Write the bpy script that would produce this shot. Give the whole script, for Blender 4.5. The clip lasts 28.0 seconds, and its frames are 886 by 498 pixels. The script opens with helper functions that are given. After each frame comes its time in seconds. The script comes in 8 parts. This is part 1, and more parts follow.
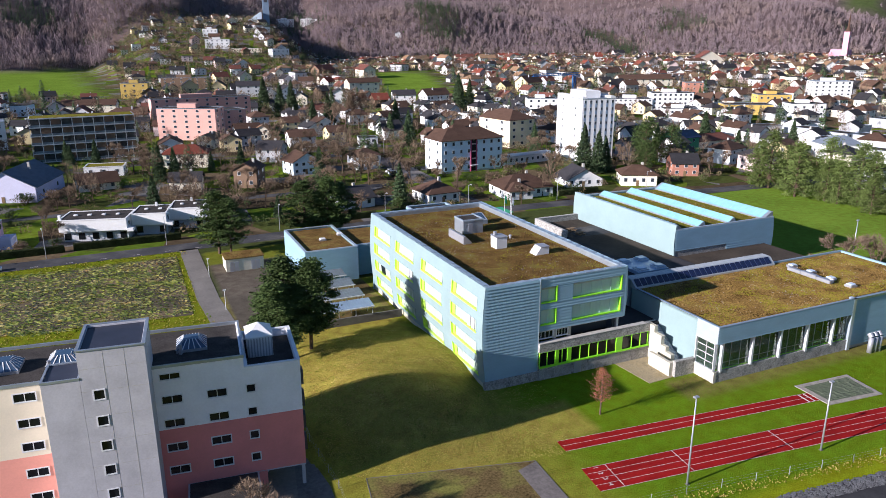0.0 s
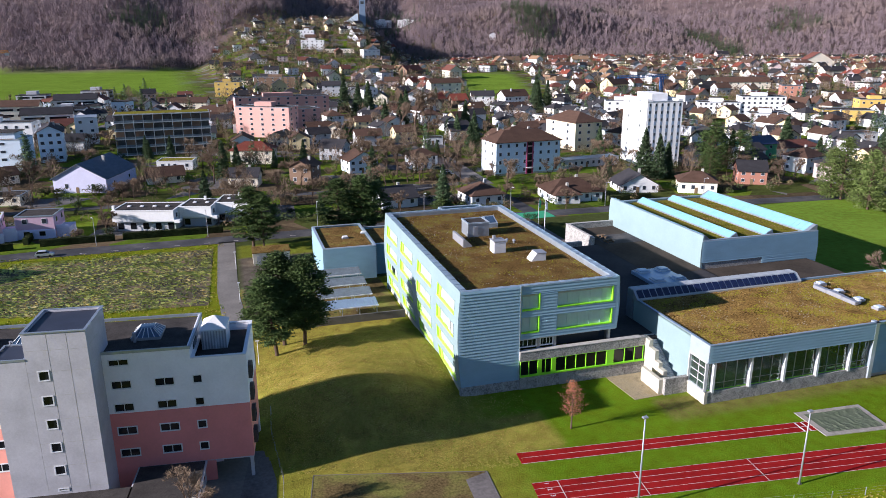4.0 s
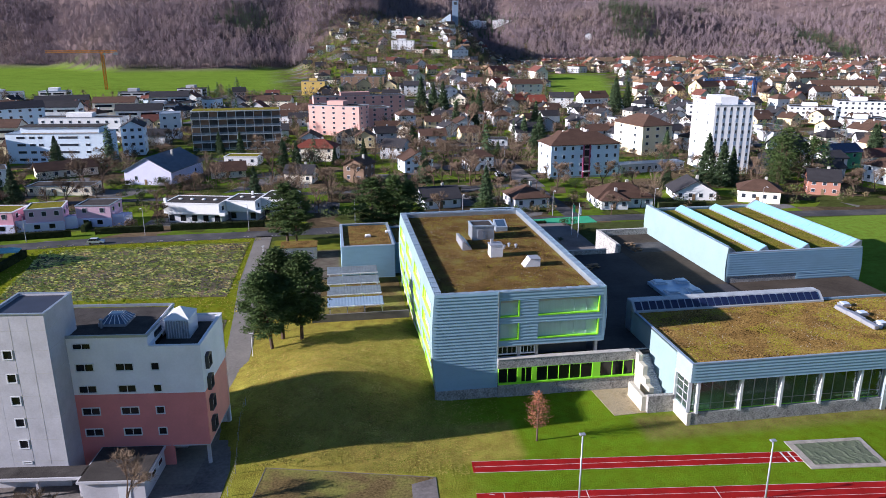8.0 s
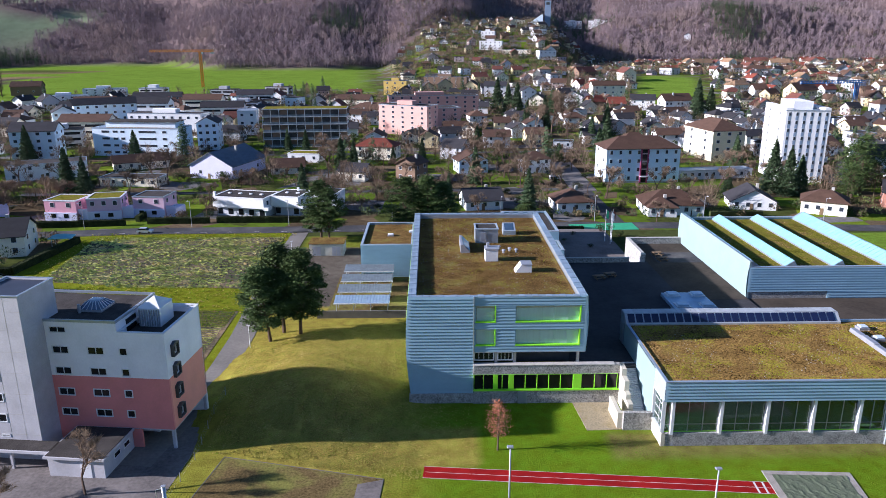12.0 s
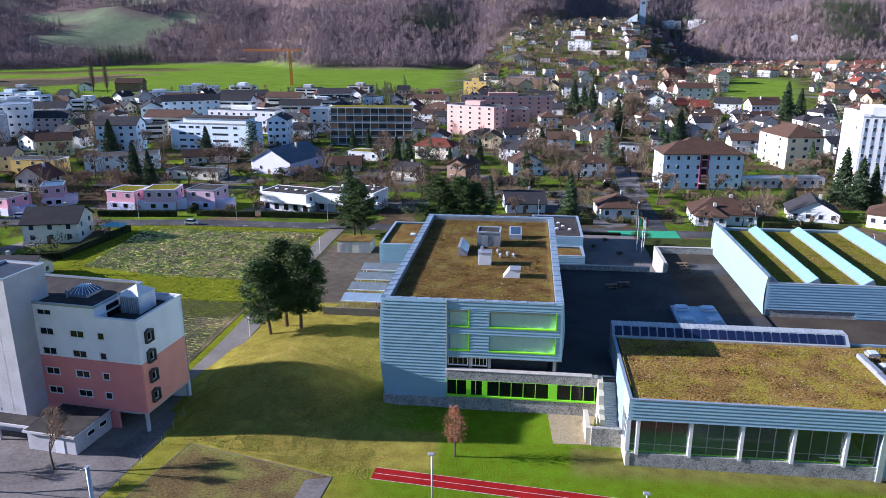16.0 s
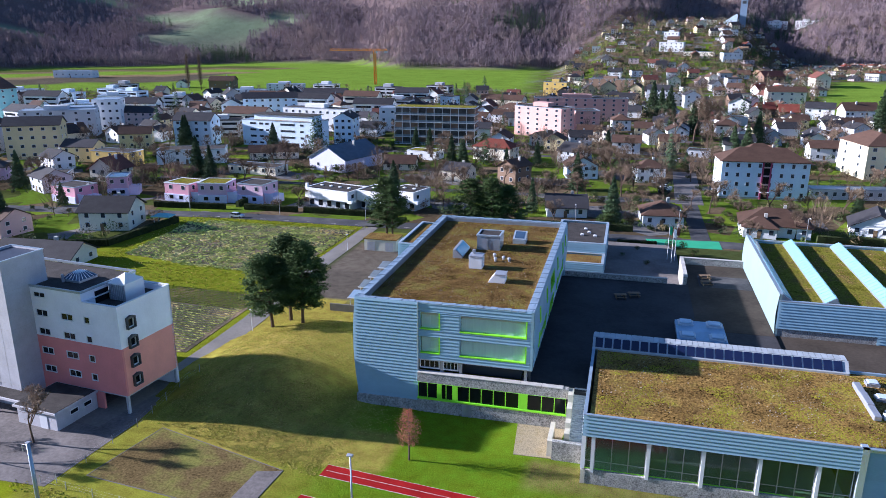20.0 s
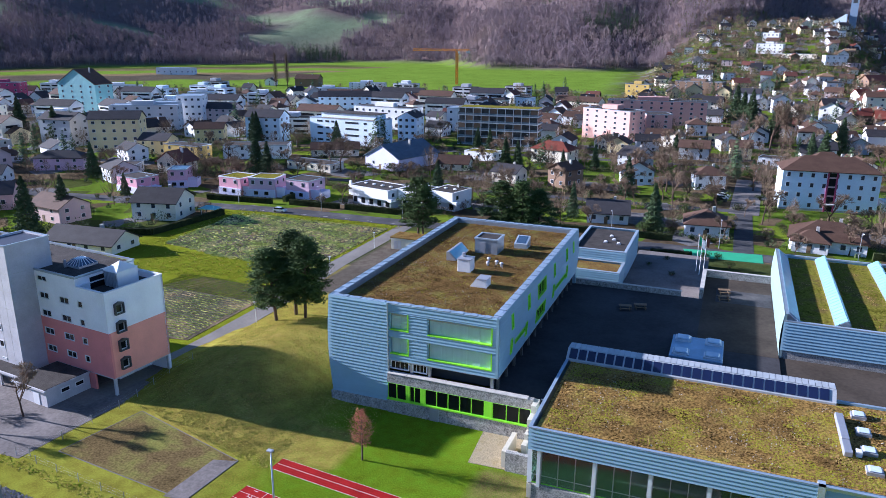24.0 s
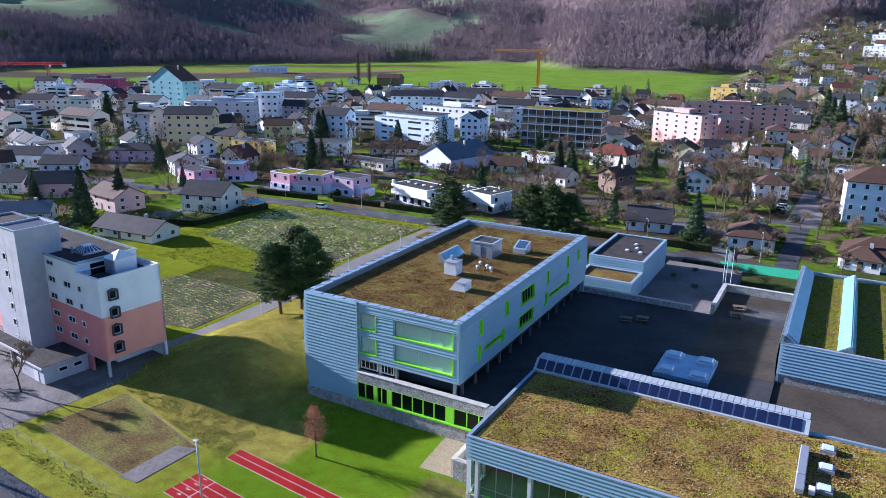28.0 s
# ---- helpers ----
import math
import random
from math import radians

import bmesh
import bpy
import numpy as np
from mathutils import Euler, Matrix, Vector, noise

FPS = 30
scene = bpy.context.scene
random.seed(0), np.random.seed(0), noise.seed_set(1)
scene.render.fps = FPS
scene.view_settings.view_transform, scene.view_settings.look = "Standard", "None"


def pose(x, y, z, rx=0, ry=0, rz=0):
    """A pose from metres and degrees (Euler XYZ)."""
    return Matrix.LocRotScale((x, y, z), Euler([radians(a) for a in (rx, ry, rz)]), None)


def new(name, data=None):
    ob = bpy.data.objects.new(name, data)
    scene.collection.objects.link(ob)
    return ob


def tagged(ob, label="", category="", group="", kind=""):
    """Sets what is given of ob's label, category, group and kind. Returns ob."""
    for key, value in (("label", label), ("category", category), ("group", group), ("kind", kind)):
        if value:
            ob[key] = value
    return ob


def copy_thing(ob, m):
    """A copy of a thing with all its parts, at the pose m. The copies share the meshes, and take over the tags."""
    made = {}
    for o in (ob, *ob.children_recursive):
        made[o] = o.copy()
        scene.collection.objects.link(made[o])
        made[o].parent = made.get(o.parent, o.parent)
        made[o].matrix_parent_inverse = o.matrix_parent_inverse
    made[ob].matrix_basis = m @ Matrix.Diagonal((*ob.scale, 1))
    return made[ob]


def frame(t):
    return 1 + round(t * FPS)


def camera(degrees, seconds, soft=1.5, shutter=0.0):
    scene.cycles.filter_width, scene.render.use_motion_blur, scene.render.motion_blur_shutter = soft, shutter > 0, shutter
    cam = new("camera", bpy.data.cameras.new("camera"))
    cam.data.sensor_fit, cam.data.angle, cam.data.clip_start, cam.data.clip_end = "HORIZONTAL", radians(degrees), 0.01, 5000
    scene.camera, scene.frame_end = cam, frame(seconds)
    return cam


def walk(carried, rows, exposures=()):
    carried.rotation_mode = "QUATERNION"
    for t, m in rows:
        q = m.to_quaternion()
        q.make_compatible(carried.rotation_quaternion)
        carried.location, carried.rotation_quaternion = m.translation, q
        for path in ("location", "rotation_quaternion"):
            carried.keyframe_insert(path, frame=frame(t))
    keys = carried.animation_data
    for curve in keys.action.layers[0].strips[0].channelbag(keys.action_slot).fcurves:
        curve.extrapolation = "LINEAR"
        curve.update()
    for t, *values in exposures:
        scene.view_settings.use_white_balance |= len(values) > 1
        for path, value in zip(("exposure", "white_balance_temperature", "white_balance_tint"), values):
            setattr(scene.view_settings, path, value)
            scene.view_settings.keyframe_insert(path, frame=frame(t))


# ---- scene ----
cam = camera(63.0, 28.0, soft=0.5)
walk(cam, [
    (0, pose(-47.495, -89.145, 53.033, 73.399, 0, -24.473) @ pose(0, 0, 0, 0, 0, -0.086)),
    (1, pose(-43.331, -90.681, 53.022, 73.419, 0, -22.482) @ pose(0, 0, 0, 0, 0, -0.108)),
    (2, pose(-39.143, -92.071, 53.012, 73.438, 0, -20.496) @ pose(0, 0, 0, 0, 0, -0.126)),
    (3, pose(-34.934, -93.317, 53.003, 73.456, 0, -18.517) @ pose(0, 0, 0, 0, 0, -0.142)),
    (4, pose(-30.707, -94.416, 52.996, 73.473, 0, -16.544) @ pose(0, 0, 0, 0, 0, -0.154)),
    (5, pose(-26.465, -95.371, 52.990, 73.489, 0, -14.578) @ pose(0, 0, 0, 0, 0, -0.162)),
    (6, pose(-22.210, -96.179, 52.985, 73.504, 0, -12.617) @ pose(0, 0, 0, 0, 0, -0.168)),
    (7, pose(-17.947, -96.842, 52.981, 73.518, 0, -10.662) @ pose(0, 0, 0, 0, 0, -0.170)),
    (8, pose(-13.678, -97.360, 52.979, 73.531, 0, -8.712) @ pose(0, 0, 0, 0, 0, -0.169)),
    (9, pose(-9.407, -97.732, 52.978, 73.543, 0, -6.769) @ pose(0, 0, 0, 0, 0, -0.165)),
    (10, pose(-5.137, -97.960, 52.978, 73.554, 0, -4.831) @ pose(0, 0, 0, 0, 0, -0.158)),
    (11, pose(-0.871, -98.042, 52.979, 73.564, 0, -2.898) @ pose(0, 0, 0, 0, 0, -0.147)),
    (12, pose(3.387, -97.981, 52.982, 73.573, 0, -0.971) @ pose(0, 0, 0, 0, 0, -0.133)),
    (13, pose(7.633, -97.775, 52.986, 73.581, 0, 0.951) @ pose(0, 0, 0, 0, 0, -0.115)),
    (14, pose(11.863, -97.427, 52.991, 73.588, 0, 2.868) @ pose(0, 0, 0, 0, 0, -0.095)),
    (15, pose(16.074, -96.935, 52.997, 73.593, 0, 4.780) @ pose(0, 0, 0, 0, 0, -0.071)),
    (16, pose(20.261, -96.302, 53.005, 73.598, 0, 6.687) @ pose(0, 0, 0, 0, 0, -0.044)),
    (17, pose(24.420, -95.528, 53.014, 73.602, 0, 8.590) @ pose(0, 0, 0, 0, 0, -0.014)),
    (18, pose(28.548, -94.613, 53.024, 73.605, 0, 10.487) @ pose(0, 0, 0, 0, 0, 0.020)),
    (19, pose(32.639, -93.559, 53.036, 73.606, 0, 12.380) @ pose(0, 0, 0, 0, 0, 0.057)),
    (20, pose(36.690, -92.366, 53.048, 73.607, 0, 14.269) @ pose(0, 0, 0, 0, 0, 0.097)),
    (21, pose(40.696, -91.037, 53.062, 73.607, 0, 16.153) @ pose(0, 0, 0, 0, 0, 0.140)),
    (22, pose(44.652, -89.571, 53.078, 73.605, 0, 18.032) @ pose(0, 0, 0, 0, 0, 0.187)),
    (23, pose(48.554, -87.970, 53.094, 73.603, 0, 19.908) @ pose(0, 0, 0, 0, 0, 0.237)),
    (24, pose(52.397, -86.236, 53.112, 73.600, 0, 21.779) @ pose(0, 0, 0, 0, 0, 0.290)),
    (25, pose(56.176, -84.369, 53.131, 73.595, 0, 23.647) @ pose(0, 0, 0, 0, 0, 0.347)),
    (26, pose(59.886, -82.371, 53.151, 73.590, 0, 25.511) @ pose(0, 0, 0, 0, 0, 0.407)),
    (27, pose(63.522, -80.245, 53.173, 73.583, 0, 27.370) @ pose(0, 0, 0, 0, 0, 0.470)),
    (28, pose(67.079, -77.990, 53.195, 73.576, 0, 29.227) @ pose(0, 0, 0, 0, 0, 0.536)),
], exposures=[(0, 0.84, 6250, 15), (11, 1.10, 5900, 17), (28, 1.37, 5450, 17)])

# ---------------------------------------------------------------- light
SUN_DIR = Vector((1.0, 0.075, -0.335)).normalized()     # the way the light travels
world = bpy.data.worlds.new("sky")
scene.world = world
world.use_nodes = True
wn = world.node_tree.nodes
sky = wn.new("ShaderNodeTexSky")
sky.sky_type = "NISHITA"
sky.sun_disc = False
sky.sun_elevation = math.asin(-SUN_DIR.z)
sky.sun_rotation = math.atan2(-SUN_DIR.x, -SUN_DIR.y)
sky.air_density, sky.dust_density, sky.ozone_density = 1.0, 0.3, 5.0
world.node_tree.links.new(sky.outputs[0], wn["Background"].inputs[0])
wn["Background"].inputs[1].default_value = 0.062
sun = new("sun", bpy.data.lights.new("sun", "SUN"))
sun.data.energy, sun.data.angle, sun.data.color = 5.0, radians(0.53), (1.0, 0.93, 0.90)
sun.rotation_mode = "QUATERNION"
sun.rotation_quaternion = SUN_DIR.to_track_quat("-Z", "Y")
sun.location = (-120, -10, 80)


# ---------------------------------------------------------------- materials
def mat(name, color, rough=0.8, metal=0.0, vary=0.15, scale=1.0, fine=0.08, bump=0.0, second=None, mix=0.5,
        rand=0.0, stretch=(1, 1, 1), spec=0.5, detail=4.0, fine_scale=14.0):
    """A surface with a coarse and a fine variation of its colour, an optional second colour in patches, and relief."""
    m = bpy.data.materials.new(name)
    m.use_nodes = True
    nt = m.node_tree
    N, L = nt.nodes, nt.links
    b = N["Principled BSDF"]
    b.inputs["Roughness"].default_value = rough
    b.inputs["Metallic"].default_value = metal
    b.inputs["Specular IOR Level"].default_value = spec
    geo = N.new("ShaderNodeNewGeometry")
    mp = N.new("ShaderNodeMapping")
    mp.inputs["Scale"].default_value = stretch
    L.new(geo.outputs["Position"], mp.inputs[0])

    def nz(sc, det):
        n = N.new("ShaderNodeTexNoise")
        n.inputs["Scale"].default_value = sc
        n.inputs["Detail"].default_value = det
        n.inputs["Roughness"].default_value = 0.6
        L.new(mp.outputs[0], n.inputs["Vector"])
        return n
    def wide(n):
        r = N.new("ShaderNodeMapRange")
        r.inputs["From Min"].default_value, r.inputs["From Max"].default_value = 0.30, 0.70
        L.new(n.outputs["Fac"], r.inputs["Value"])
        return r.outputs[0]
    n1, n2 = nz(scale, detail), nz(scale * fine_scale, 3.0)
    v1, v2 = wide(n1), wide(n2)
    base = N.new("ShaderNodeMix")
    base.data_type = "RGBA"
    base.inputs["A"].default_value = (*color, 1)
    base.inputs["B"].default_value = (*(second or color), 1)
    ramp = N.new("ShaderNodeMapRange")
    ramp.inputs["From Min"].default_value = 0.62 - 0.36 * mix
    ramp.inputs["From Max"].default_value = 0.80 - 0.36 * mix
    L.new(n1.outputs["Fac"], ramp.inputs["Value"])
    L.new(ramp.outputs[0], base.inputs["Factor"])
    prev = base.outputs["Result"]
    hs = N.new("ShaderNodeHueSaturation")
    add = N.new("ShaderNodeMath")
    add.operation = "MULTIPLY_ADD"
    add.inputs[1].default_value, add.inputs[2].default_value = 2 * vary, 1 - vary
    L.new(v1, add.inputs[0])
    add2 = N.new("ShaderNodeMath")
    add2.operation = "MULTIPLY_ADD"
    add2.inputs[1].default_value = 2 * fine
    L.new(v2, add2.inputs[0])
    sub = N.new("ShaderNodeMath")
    sub.operation = "SUBTRACT"
    sub.inputs[1].default_value = fine
    L.new(add.outputs[0], sub.inputs[0])
    L.new(sub.outputs[0], add2.inputs[2])
    val = add2.outputs[0]
    if rand:
        oi = N.new("ShaderNodeObjectInfo")
        r = N.new("ShaderNodeMath")
        r.operation = "MULTIPLY_ADD"
        r.inputs[1].default_value, r.inputs[2].default_value = 2 * rand, -rand
        L.new(oi.outputs["Random"], r.inputs[0])
        s2 = N.new("ShaderNodeMath")
        L.new(val, s2.inputs[0])
        L.new(r.outputs[0], s2.inputs[1])
        val = s2.outputs[0]
    L.new(val, hs.inputs["Value"])
    L.new(prev, hs.inputs["Color"])
    L.new(hs.outputs[0], b.inputs["Base Color"])
    if bump:
        bp = N.new("ShaderNodeBump")
        bp.inputs["Strength"].default_value = 0.6
        bp.inputs["Distance"].default_value = bump
        L.new(n2.outputs["Fac"], bp.inputs["Height"])
        L.new(bp.outputs[0], b.inputs["Normal"])
    return m


M = {}
M["cladding"] = mat("cladding", (0.27, 0.43, 0.52), 0.5, 0.1, 0.07, 0.25, 0.04, stretch=(1, 1, 3))
M["cladding_edge"] = mat("cladding_edge", (0.52, 0.60, 0.66), 0.38, 0.5, 0.08, 0.5, 0.05)
M["cap_sheet"] = mat("cap_sheet", (0.36, 0.45, 0.53), 0.42, 0.4, 0.12, 0.8, 0.06, rand=0.10)
# cladding copy for the west sides, colour lowered against the low sun on them
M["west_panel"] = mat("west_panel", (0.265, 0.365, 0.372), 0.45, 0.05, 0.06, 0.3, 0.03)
M["lime"] = mat("lime", (0.30, 0.80, 0.03), 0.45, 0.0, 0.06, 0.4, 0.03)
M["lime_pale"] = mat("lime_pale", (0.52, 0.80, 0.10), 0.45, 0.0, 0.06, 0.4, 0.03)
M["blind"] = mat("blind", (0.48, 0.62, 0.60), 0.5, 0.0, 0.05, 1.0, 0.04, stretch=(3, 3, 0.3))
M["blind_white"] = mat("blind_white", (0.40, 0.47, 0.39), 0.5, 0.0, 0.04, 1.0, 0.04, stretch=(3, 3, 0.3))
M["plinth"] = mat("plinth", (0.46, 0.44, 0.40), 0.85, 0, 0.18, 0.8, 0.1, 0.02)
M["rubble"] = mat("rubble", (0.33, 0.32, 0.30), 0.9, 0, 0.30, 1.2, 0.55, 0.10, fine_scale=4.5, spec=0.1)
M["concrete"] = mat("concrete", (0.50, 0.49, 0.51), 0.85, 0, 0.14, 0.35, 0.06, 0.005)
M["pale_concrete"] = mat("pale_concrete", (0.54, 0.50, 0.40), 0.85, 0, 0.12, 0.6, 0.07, 0.01)
M["sedum"] = mat("sedum", (0.175, 0.106, 0.038), 0.95, 0, 0.40, 0.30, 0.60, 0.06, second=(0.150, 0.125, 0.034), mix=0.34, fine_scale=14, spec=0.0)
M["sedum_dry"] = mat("sedum_dry", (0.285, 0.176, 0.055), 0.95, 0, 0.48, 0.22, 0.75, 0.08, second=(0.24, 0.205, 0.040), mix=0.25, fine_scale=16, spec=0.0)
M["sedum_green"] = mat("sedum_green", (0.20, 0.185, 0.028), 0.95, 0, 0.45, 0.4, 0.45, 0.05, second=(0.12, 0.085, 0.03), mix=0.42, fine_scale=7, spec=0.0)
M["roof_gravel"] = mat("roof_gravel", (0.058, 0.052, 0.048), 0.95, 0, 0.3, 0.5, 0.3, 0.03, spec=0.1)
M["asphalt"] = mat("asphalt", (0.062, 0.062, 0.066), 0.9, 0, 0.3, 0.12, 0.15, 0.01, second=(0.085, 0.082, 0.08), mix=0.4, spec=0.15)
M["pale_asphalt"] = mat("pale_asphalt", (0.170, 0.152, 0.142), 0.9, 0, 0.3, 0.15, 0.2, 0.01, spec=0.1)
M["court"] = mat("court", (0.048, 0.047, 0.050), 0.85, 0, 0.3, 0.12, 0.15, 0.01, spec=0.15)
M["gravel"] = mat("gravel", (0.150, 0.108, 0.048), 0.95, 0, 0.35, 0.16, 0.4, 0.03, second=(0.150, 0.145, 0.040), mix=0.45, fine_scale=20, spec=0.0)
M["patch_gravel"] = mat("patch_gravel", (0.36, 0.30, 0.195), 0.95, 0, 0.35, 0.5, 0.3, 0.02, second=(0.23, 0.185, 0.105), mix=0.4, spec=0.0)
M["track"] = mat("track", (0.285, 0.011, 0.010), 0.85, 0, 0.22, 0.3, 0.12, 0.005, spec=0.1)
M["white_line"] = mat("white_line", (0.66, 0.58, 0.56), 0.8, 0, 0.25, 0.8, 0.15)
M["glass_dark"] = mat("glass_dark", (0.010, 0.012, 0.015), 0.1, 0, 0.1, 1.0, 0.0, spec=0.3)
M["glass_grey"] = mat("glass_grey", (0.040, 0.050, 0.064), 0.15, 0, 0.2, 0.5, 0.0, spec=0.5)
M["glass_blue"] = mat("glass_blue", (0.05, 0.09, 0.15), 0.08, 0, 0.1, 1.0, 0.0, spec=0.9)
M["skylight"] = mat("skylight", (0.28, 0.56, 0.66), 0.22, 0.1, 0.08, 0.6, 0.03)
M["deck_sheet"] = mat("deck_sheet", (0.32, 0.45, 0.58), 0.3, 0.2, 0.2, 0.4, 0.06)
M["dome_glass"] = mat("dome_glass", (0.62, 0.72, 0.80), 0.15, 0, 0.1, 0.8, 0.03, spec=0.7)
M["zinc"] = mat("zinc", (0.40, 0.45, 0.50), 0.4, 0.6, 0.12, 0.6, 0.06)
M["seam_sheet"] = mat("seam_sheet", (0.50, 0.53, 0.54), 0.5, 0.3, 0.10, 0.8, 0.05, rand=0.06)
M["white_paint"] = mat("white_paint", (0.78, 0.78, 0.77), 0.6, 0, 0.05, 0.5, 0.03)
M["frame_white"] = mat("frame_white", (0.74, 0.75, 0.76), 0.5, 0, 0.04, 1.0, 0.02)
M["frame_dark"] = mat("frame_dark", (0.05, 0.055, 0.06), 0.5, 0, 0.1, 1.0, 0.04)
M["pink"] = mat("pink", (0.74, 0.25, 0.23), 0.85, 0, 0.07, 0.3, 0.03)
M["salmon"] = mat("salmon", (0.86, 0.36, 0.28), 0.85, 0, 0.07, 0.3, 0.03)
M["render_white"] = mat("render_white", (0.88, 0.87, 0.90), 0.85, 0, 0.06, 0.3, 0.03)
M["cream"] = mat("cream", (0.82, 0.72, 0.55), 0.85, 0, 0.06, 0.3, 0.03)
M["galvanised"] = mat("galvanised", (0.42, 0.43, 0.46), 0.45, 0.5, 0.08, 1.0, 0.05)
M["timber"] = mat("timber", (0.20, 0.13, 0.07), 0.75, 0, 0.2, 1.0, 0.15, stretch=(1, 1, 5))
M["green_court"] = mat("green_court", (0.03, 0.35, 0.17), 0.8, 0, 0.1, 0.4, 0.05)
M["soil"] = mat("soil", (0.105, 0.092, 0.062), 0.95, 0, 0.35, 0.12, 0.45, 0.12, second=(0.20, 0.145, 0.085), mix=0.32, spec=0.0)
M["hall_floor"] = mat("hall_floor", (0.20, 0.30, 0.20), 0.5, 0, 0.15, 0.5, 0.05)
M["bark"] = mat("bark", (0.11, 0.075, 0.055), 0.95, 0, 0.2, 1.2, 0.2, 0.02, spec=0.1)
# paler pine copy for the field row, its sunlight put into the colour
M["pine_light"] = mat("pine_light", (0.13, 0.175, 0.05), 0.8, 0, 0.35, 0.5, 0.25, rand=0.2, spec=0.15)
M["pine"] = mat("pine", (0.066, 0.102, 0.030), 0.8, 0, 0.35, 0.5, 0.25, rand=0.2, spec=0.15)
M["conifer"] = mat("conifer", (0.070, 0.108, 0.050), 0.8, 0, 0.3, 0.6, 0.2, rand=0.25, spec=0.15)
M["twigs"] = mat("twigs", (0.20, 0.145, 0.10), 0.95, 0, 0.25, 0.4, 0.2, rand=0.25, spec=0.1)
M["twigs_red"] = mat("twigs_red", (0.36, 0.150, 0.080), 0.95, 0, 0.25, 0.6, 0.2, rand=0.15, spec=0.05)
M["shrub"] = mat("shrub", (0.050, 0.075, 0.020), 0.85, 0, 0.35, 0.5, 0.25, rand=0.3, spec=0.15)
M["hedge"] = mat("hedge", (0.040, 0.050, 0.018), 0.9, 0, 0.35, 0.8, 0.3, rand=0.3, spec=0.1)
M["car_paint"] = mat("car_paint", (0.62, 0.66, 0.72), 0.25, 0.3, 0.02, 1.0, 0.01, rand=0.3)
M["rubber"] = mat("rubber", (0.02, 0.02, 0.02), 0.8, 0, 0.1, 2.0, 0.05)
M["crane_orange"] = mat("crane_orange", (0.85, 0.32, 0.03), 0.6, 0, 0.08, 0.5, 0.04)
M["crane_blue"] = mat("crane_blue", (0.03, 0.16, 0.42), 0.6, 0, 0.08, 0.5, 0.04)
M["solar"] = mat("solar", (0.012, 0.018, 0.055), 0.12, 0.0, 0.1, 1.0, 0.02, spec=0.8)
M["brown_court"] = mat("brown_court", (0.066, 0.054, 0.043), 0.9, 0, 0.3, 0.12, 0.15, 0.01, spec=0.1)
M["path_grey"] = mat("path_grey", (0.205, 0.188, 0.168), 0.85, 0, 0.2, 0.15, 0.12, 0.01, spec=0.1)
M["ballast"] = mat("ballast", (0.15, 0.15, 0.155), 0.95, 0, 0.4, 1.2, 0.4, 0.05, spec=0.1)
M["net"] = mat("net", (0.12, 0.145, 0.09), 0.9, 0, 0.35, 0.7, 0.3, 0.05, second=(0.07, 0.09, 0.05), mix=0.45)
M["pit_kerb"] = mat("pit_kerb", (0.32, 0.29, 0.25), 0.9, 0, 0.25, 1.0, 0.25, 0.02)
M["kerb"] = mat("kerb", (0.13, 0.12, 0.105), 0.9, 0, 0.2, 0.5, 0.1)
M["shelter_sheet"] = mat("shelter_sheet", (0.15, 0.18, 0.20), 0.5, 0.0, 0.2, 0.8, 0.15, spec=0.3)
M["pool_blue"] = mat("pool_blue", (0.22, 0.30, 0.40), 0.4, 0, 0.1, 0.5, 0.04)


# ---------------------------------------------------------------- building helpers
def bm_obj(name, bm, material, parent=None, label="", smooth=False):
    me = bpy.data.meshes.new(name)
    bmesh.ops.recalc_face_normals(bm, faces=bm.faces)
    bm.to_mesh(me)
    bm.free()
    me.materials.append(M[material] if isinstance(material, str) else material)
    if smooth:
        for p in me.polygons:
            p.use_smooth = True
    ob = new(name, me)
    if parent:
        ob.parent = parent
    if label:
        ob["label"] = label
    return ob


def part(name, bm, material, parent, label="", smooth=False):
    return bm_obj(name, bm, material, parent, label, smooth)


def add_box(bm, x0, x1, y0, y1, z0, z1, m=None):
    vs = [bm.verts.new(p if m is None else m @ Vector(p)) for p in
          ((x0, y0, z0), (x1, y0, z0), (x1, y1, z0), (x0, y1, z0), (x0, y0, z1), (x1, y0, z1), (x1, y1, z1), (x0, y1, z1))]
    for f in ((0, 3, 2, 1), (4, 5, 6, 7), (0, 1, 5, 4), (1, 2, 6, 5), (2, 3, 7, 6), (3, 0, 4, 7)):
        bm.faces.new([vs[i] for i in f])
    return vs


def box(x0, x1, y0, y1, z0, z1, bevel=0.0):
    bm = bmesh.new()
    add_box(bm, x0, x1, y0, y1, z0, z1)
    if bevel:
        bmesh.ops.bevel(bm, geom=bm.edges[:], offset=bevel, segments=1, affect="EDGES")
    return bm


def prism(points, z0, z1):
    """An upright prism over a ground plan."""
    bm = bmesh.new()
    lo = [bm.verts.new((x, y, z0)) for x, y in points]
    hi = [bm.verts.new((x, y, z1)) for x, y in points]
    bm.faces.new(lo[::-1])
    bm.faces.new(hi)
    n = len(points)
    for i in range(n):
        bm.faces.new((lo[i], lo[(i + 1) % n], hi[(i + 1) % n], hi[i]))
    return bm


def section(points, y0, y1):
    """A prism along y over a section in x and z."""
    bm = bmesh.new()
    a = [bm.verts.new((x, y0, z)) for x, z in points]
    b = [bm.verts.new((x, y1, z)) for x, z in points]
    bm.faces.new(a)
    bm.faces.new(b[::-1])
    n = len(points)
    for i in range(n):
        bm.faces.new((a[i], b[i], b[(i + 1) % n], a[(i + 1) % n]))
    return bm


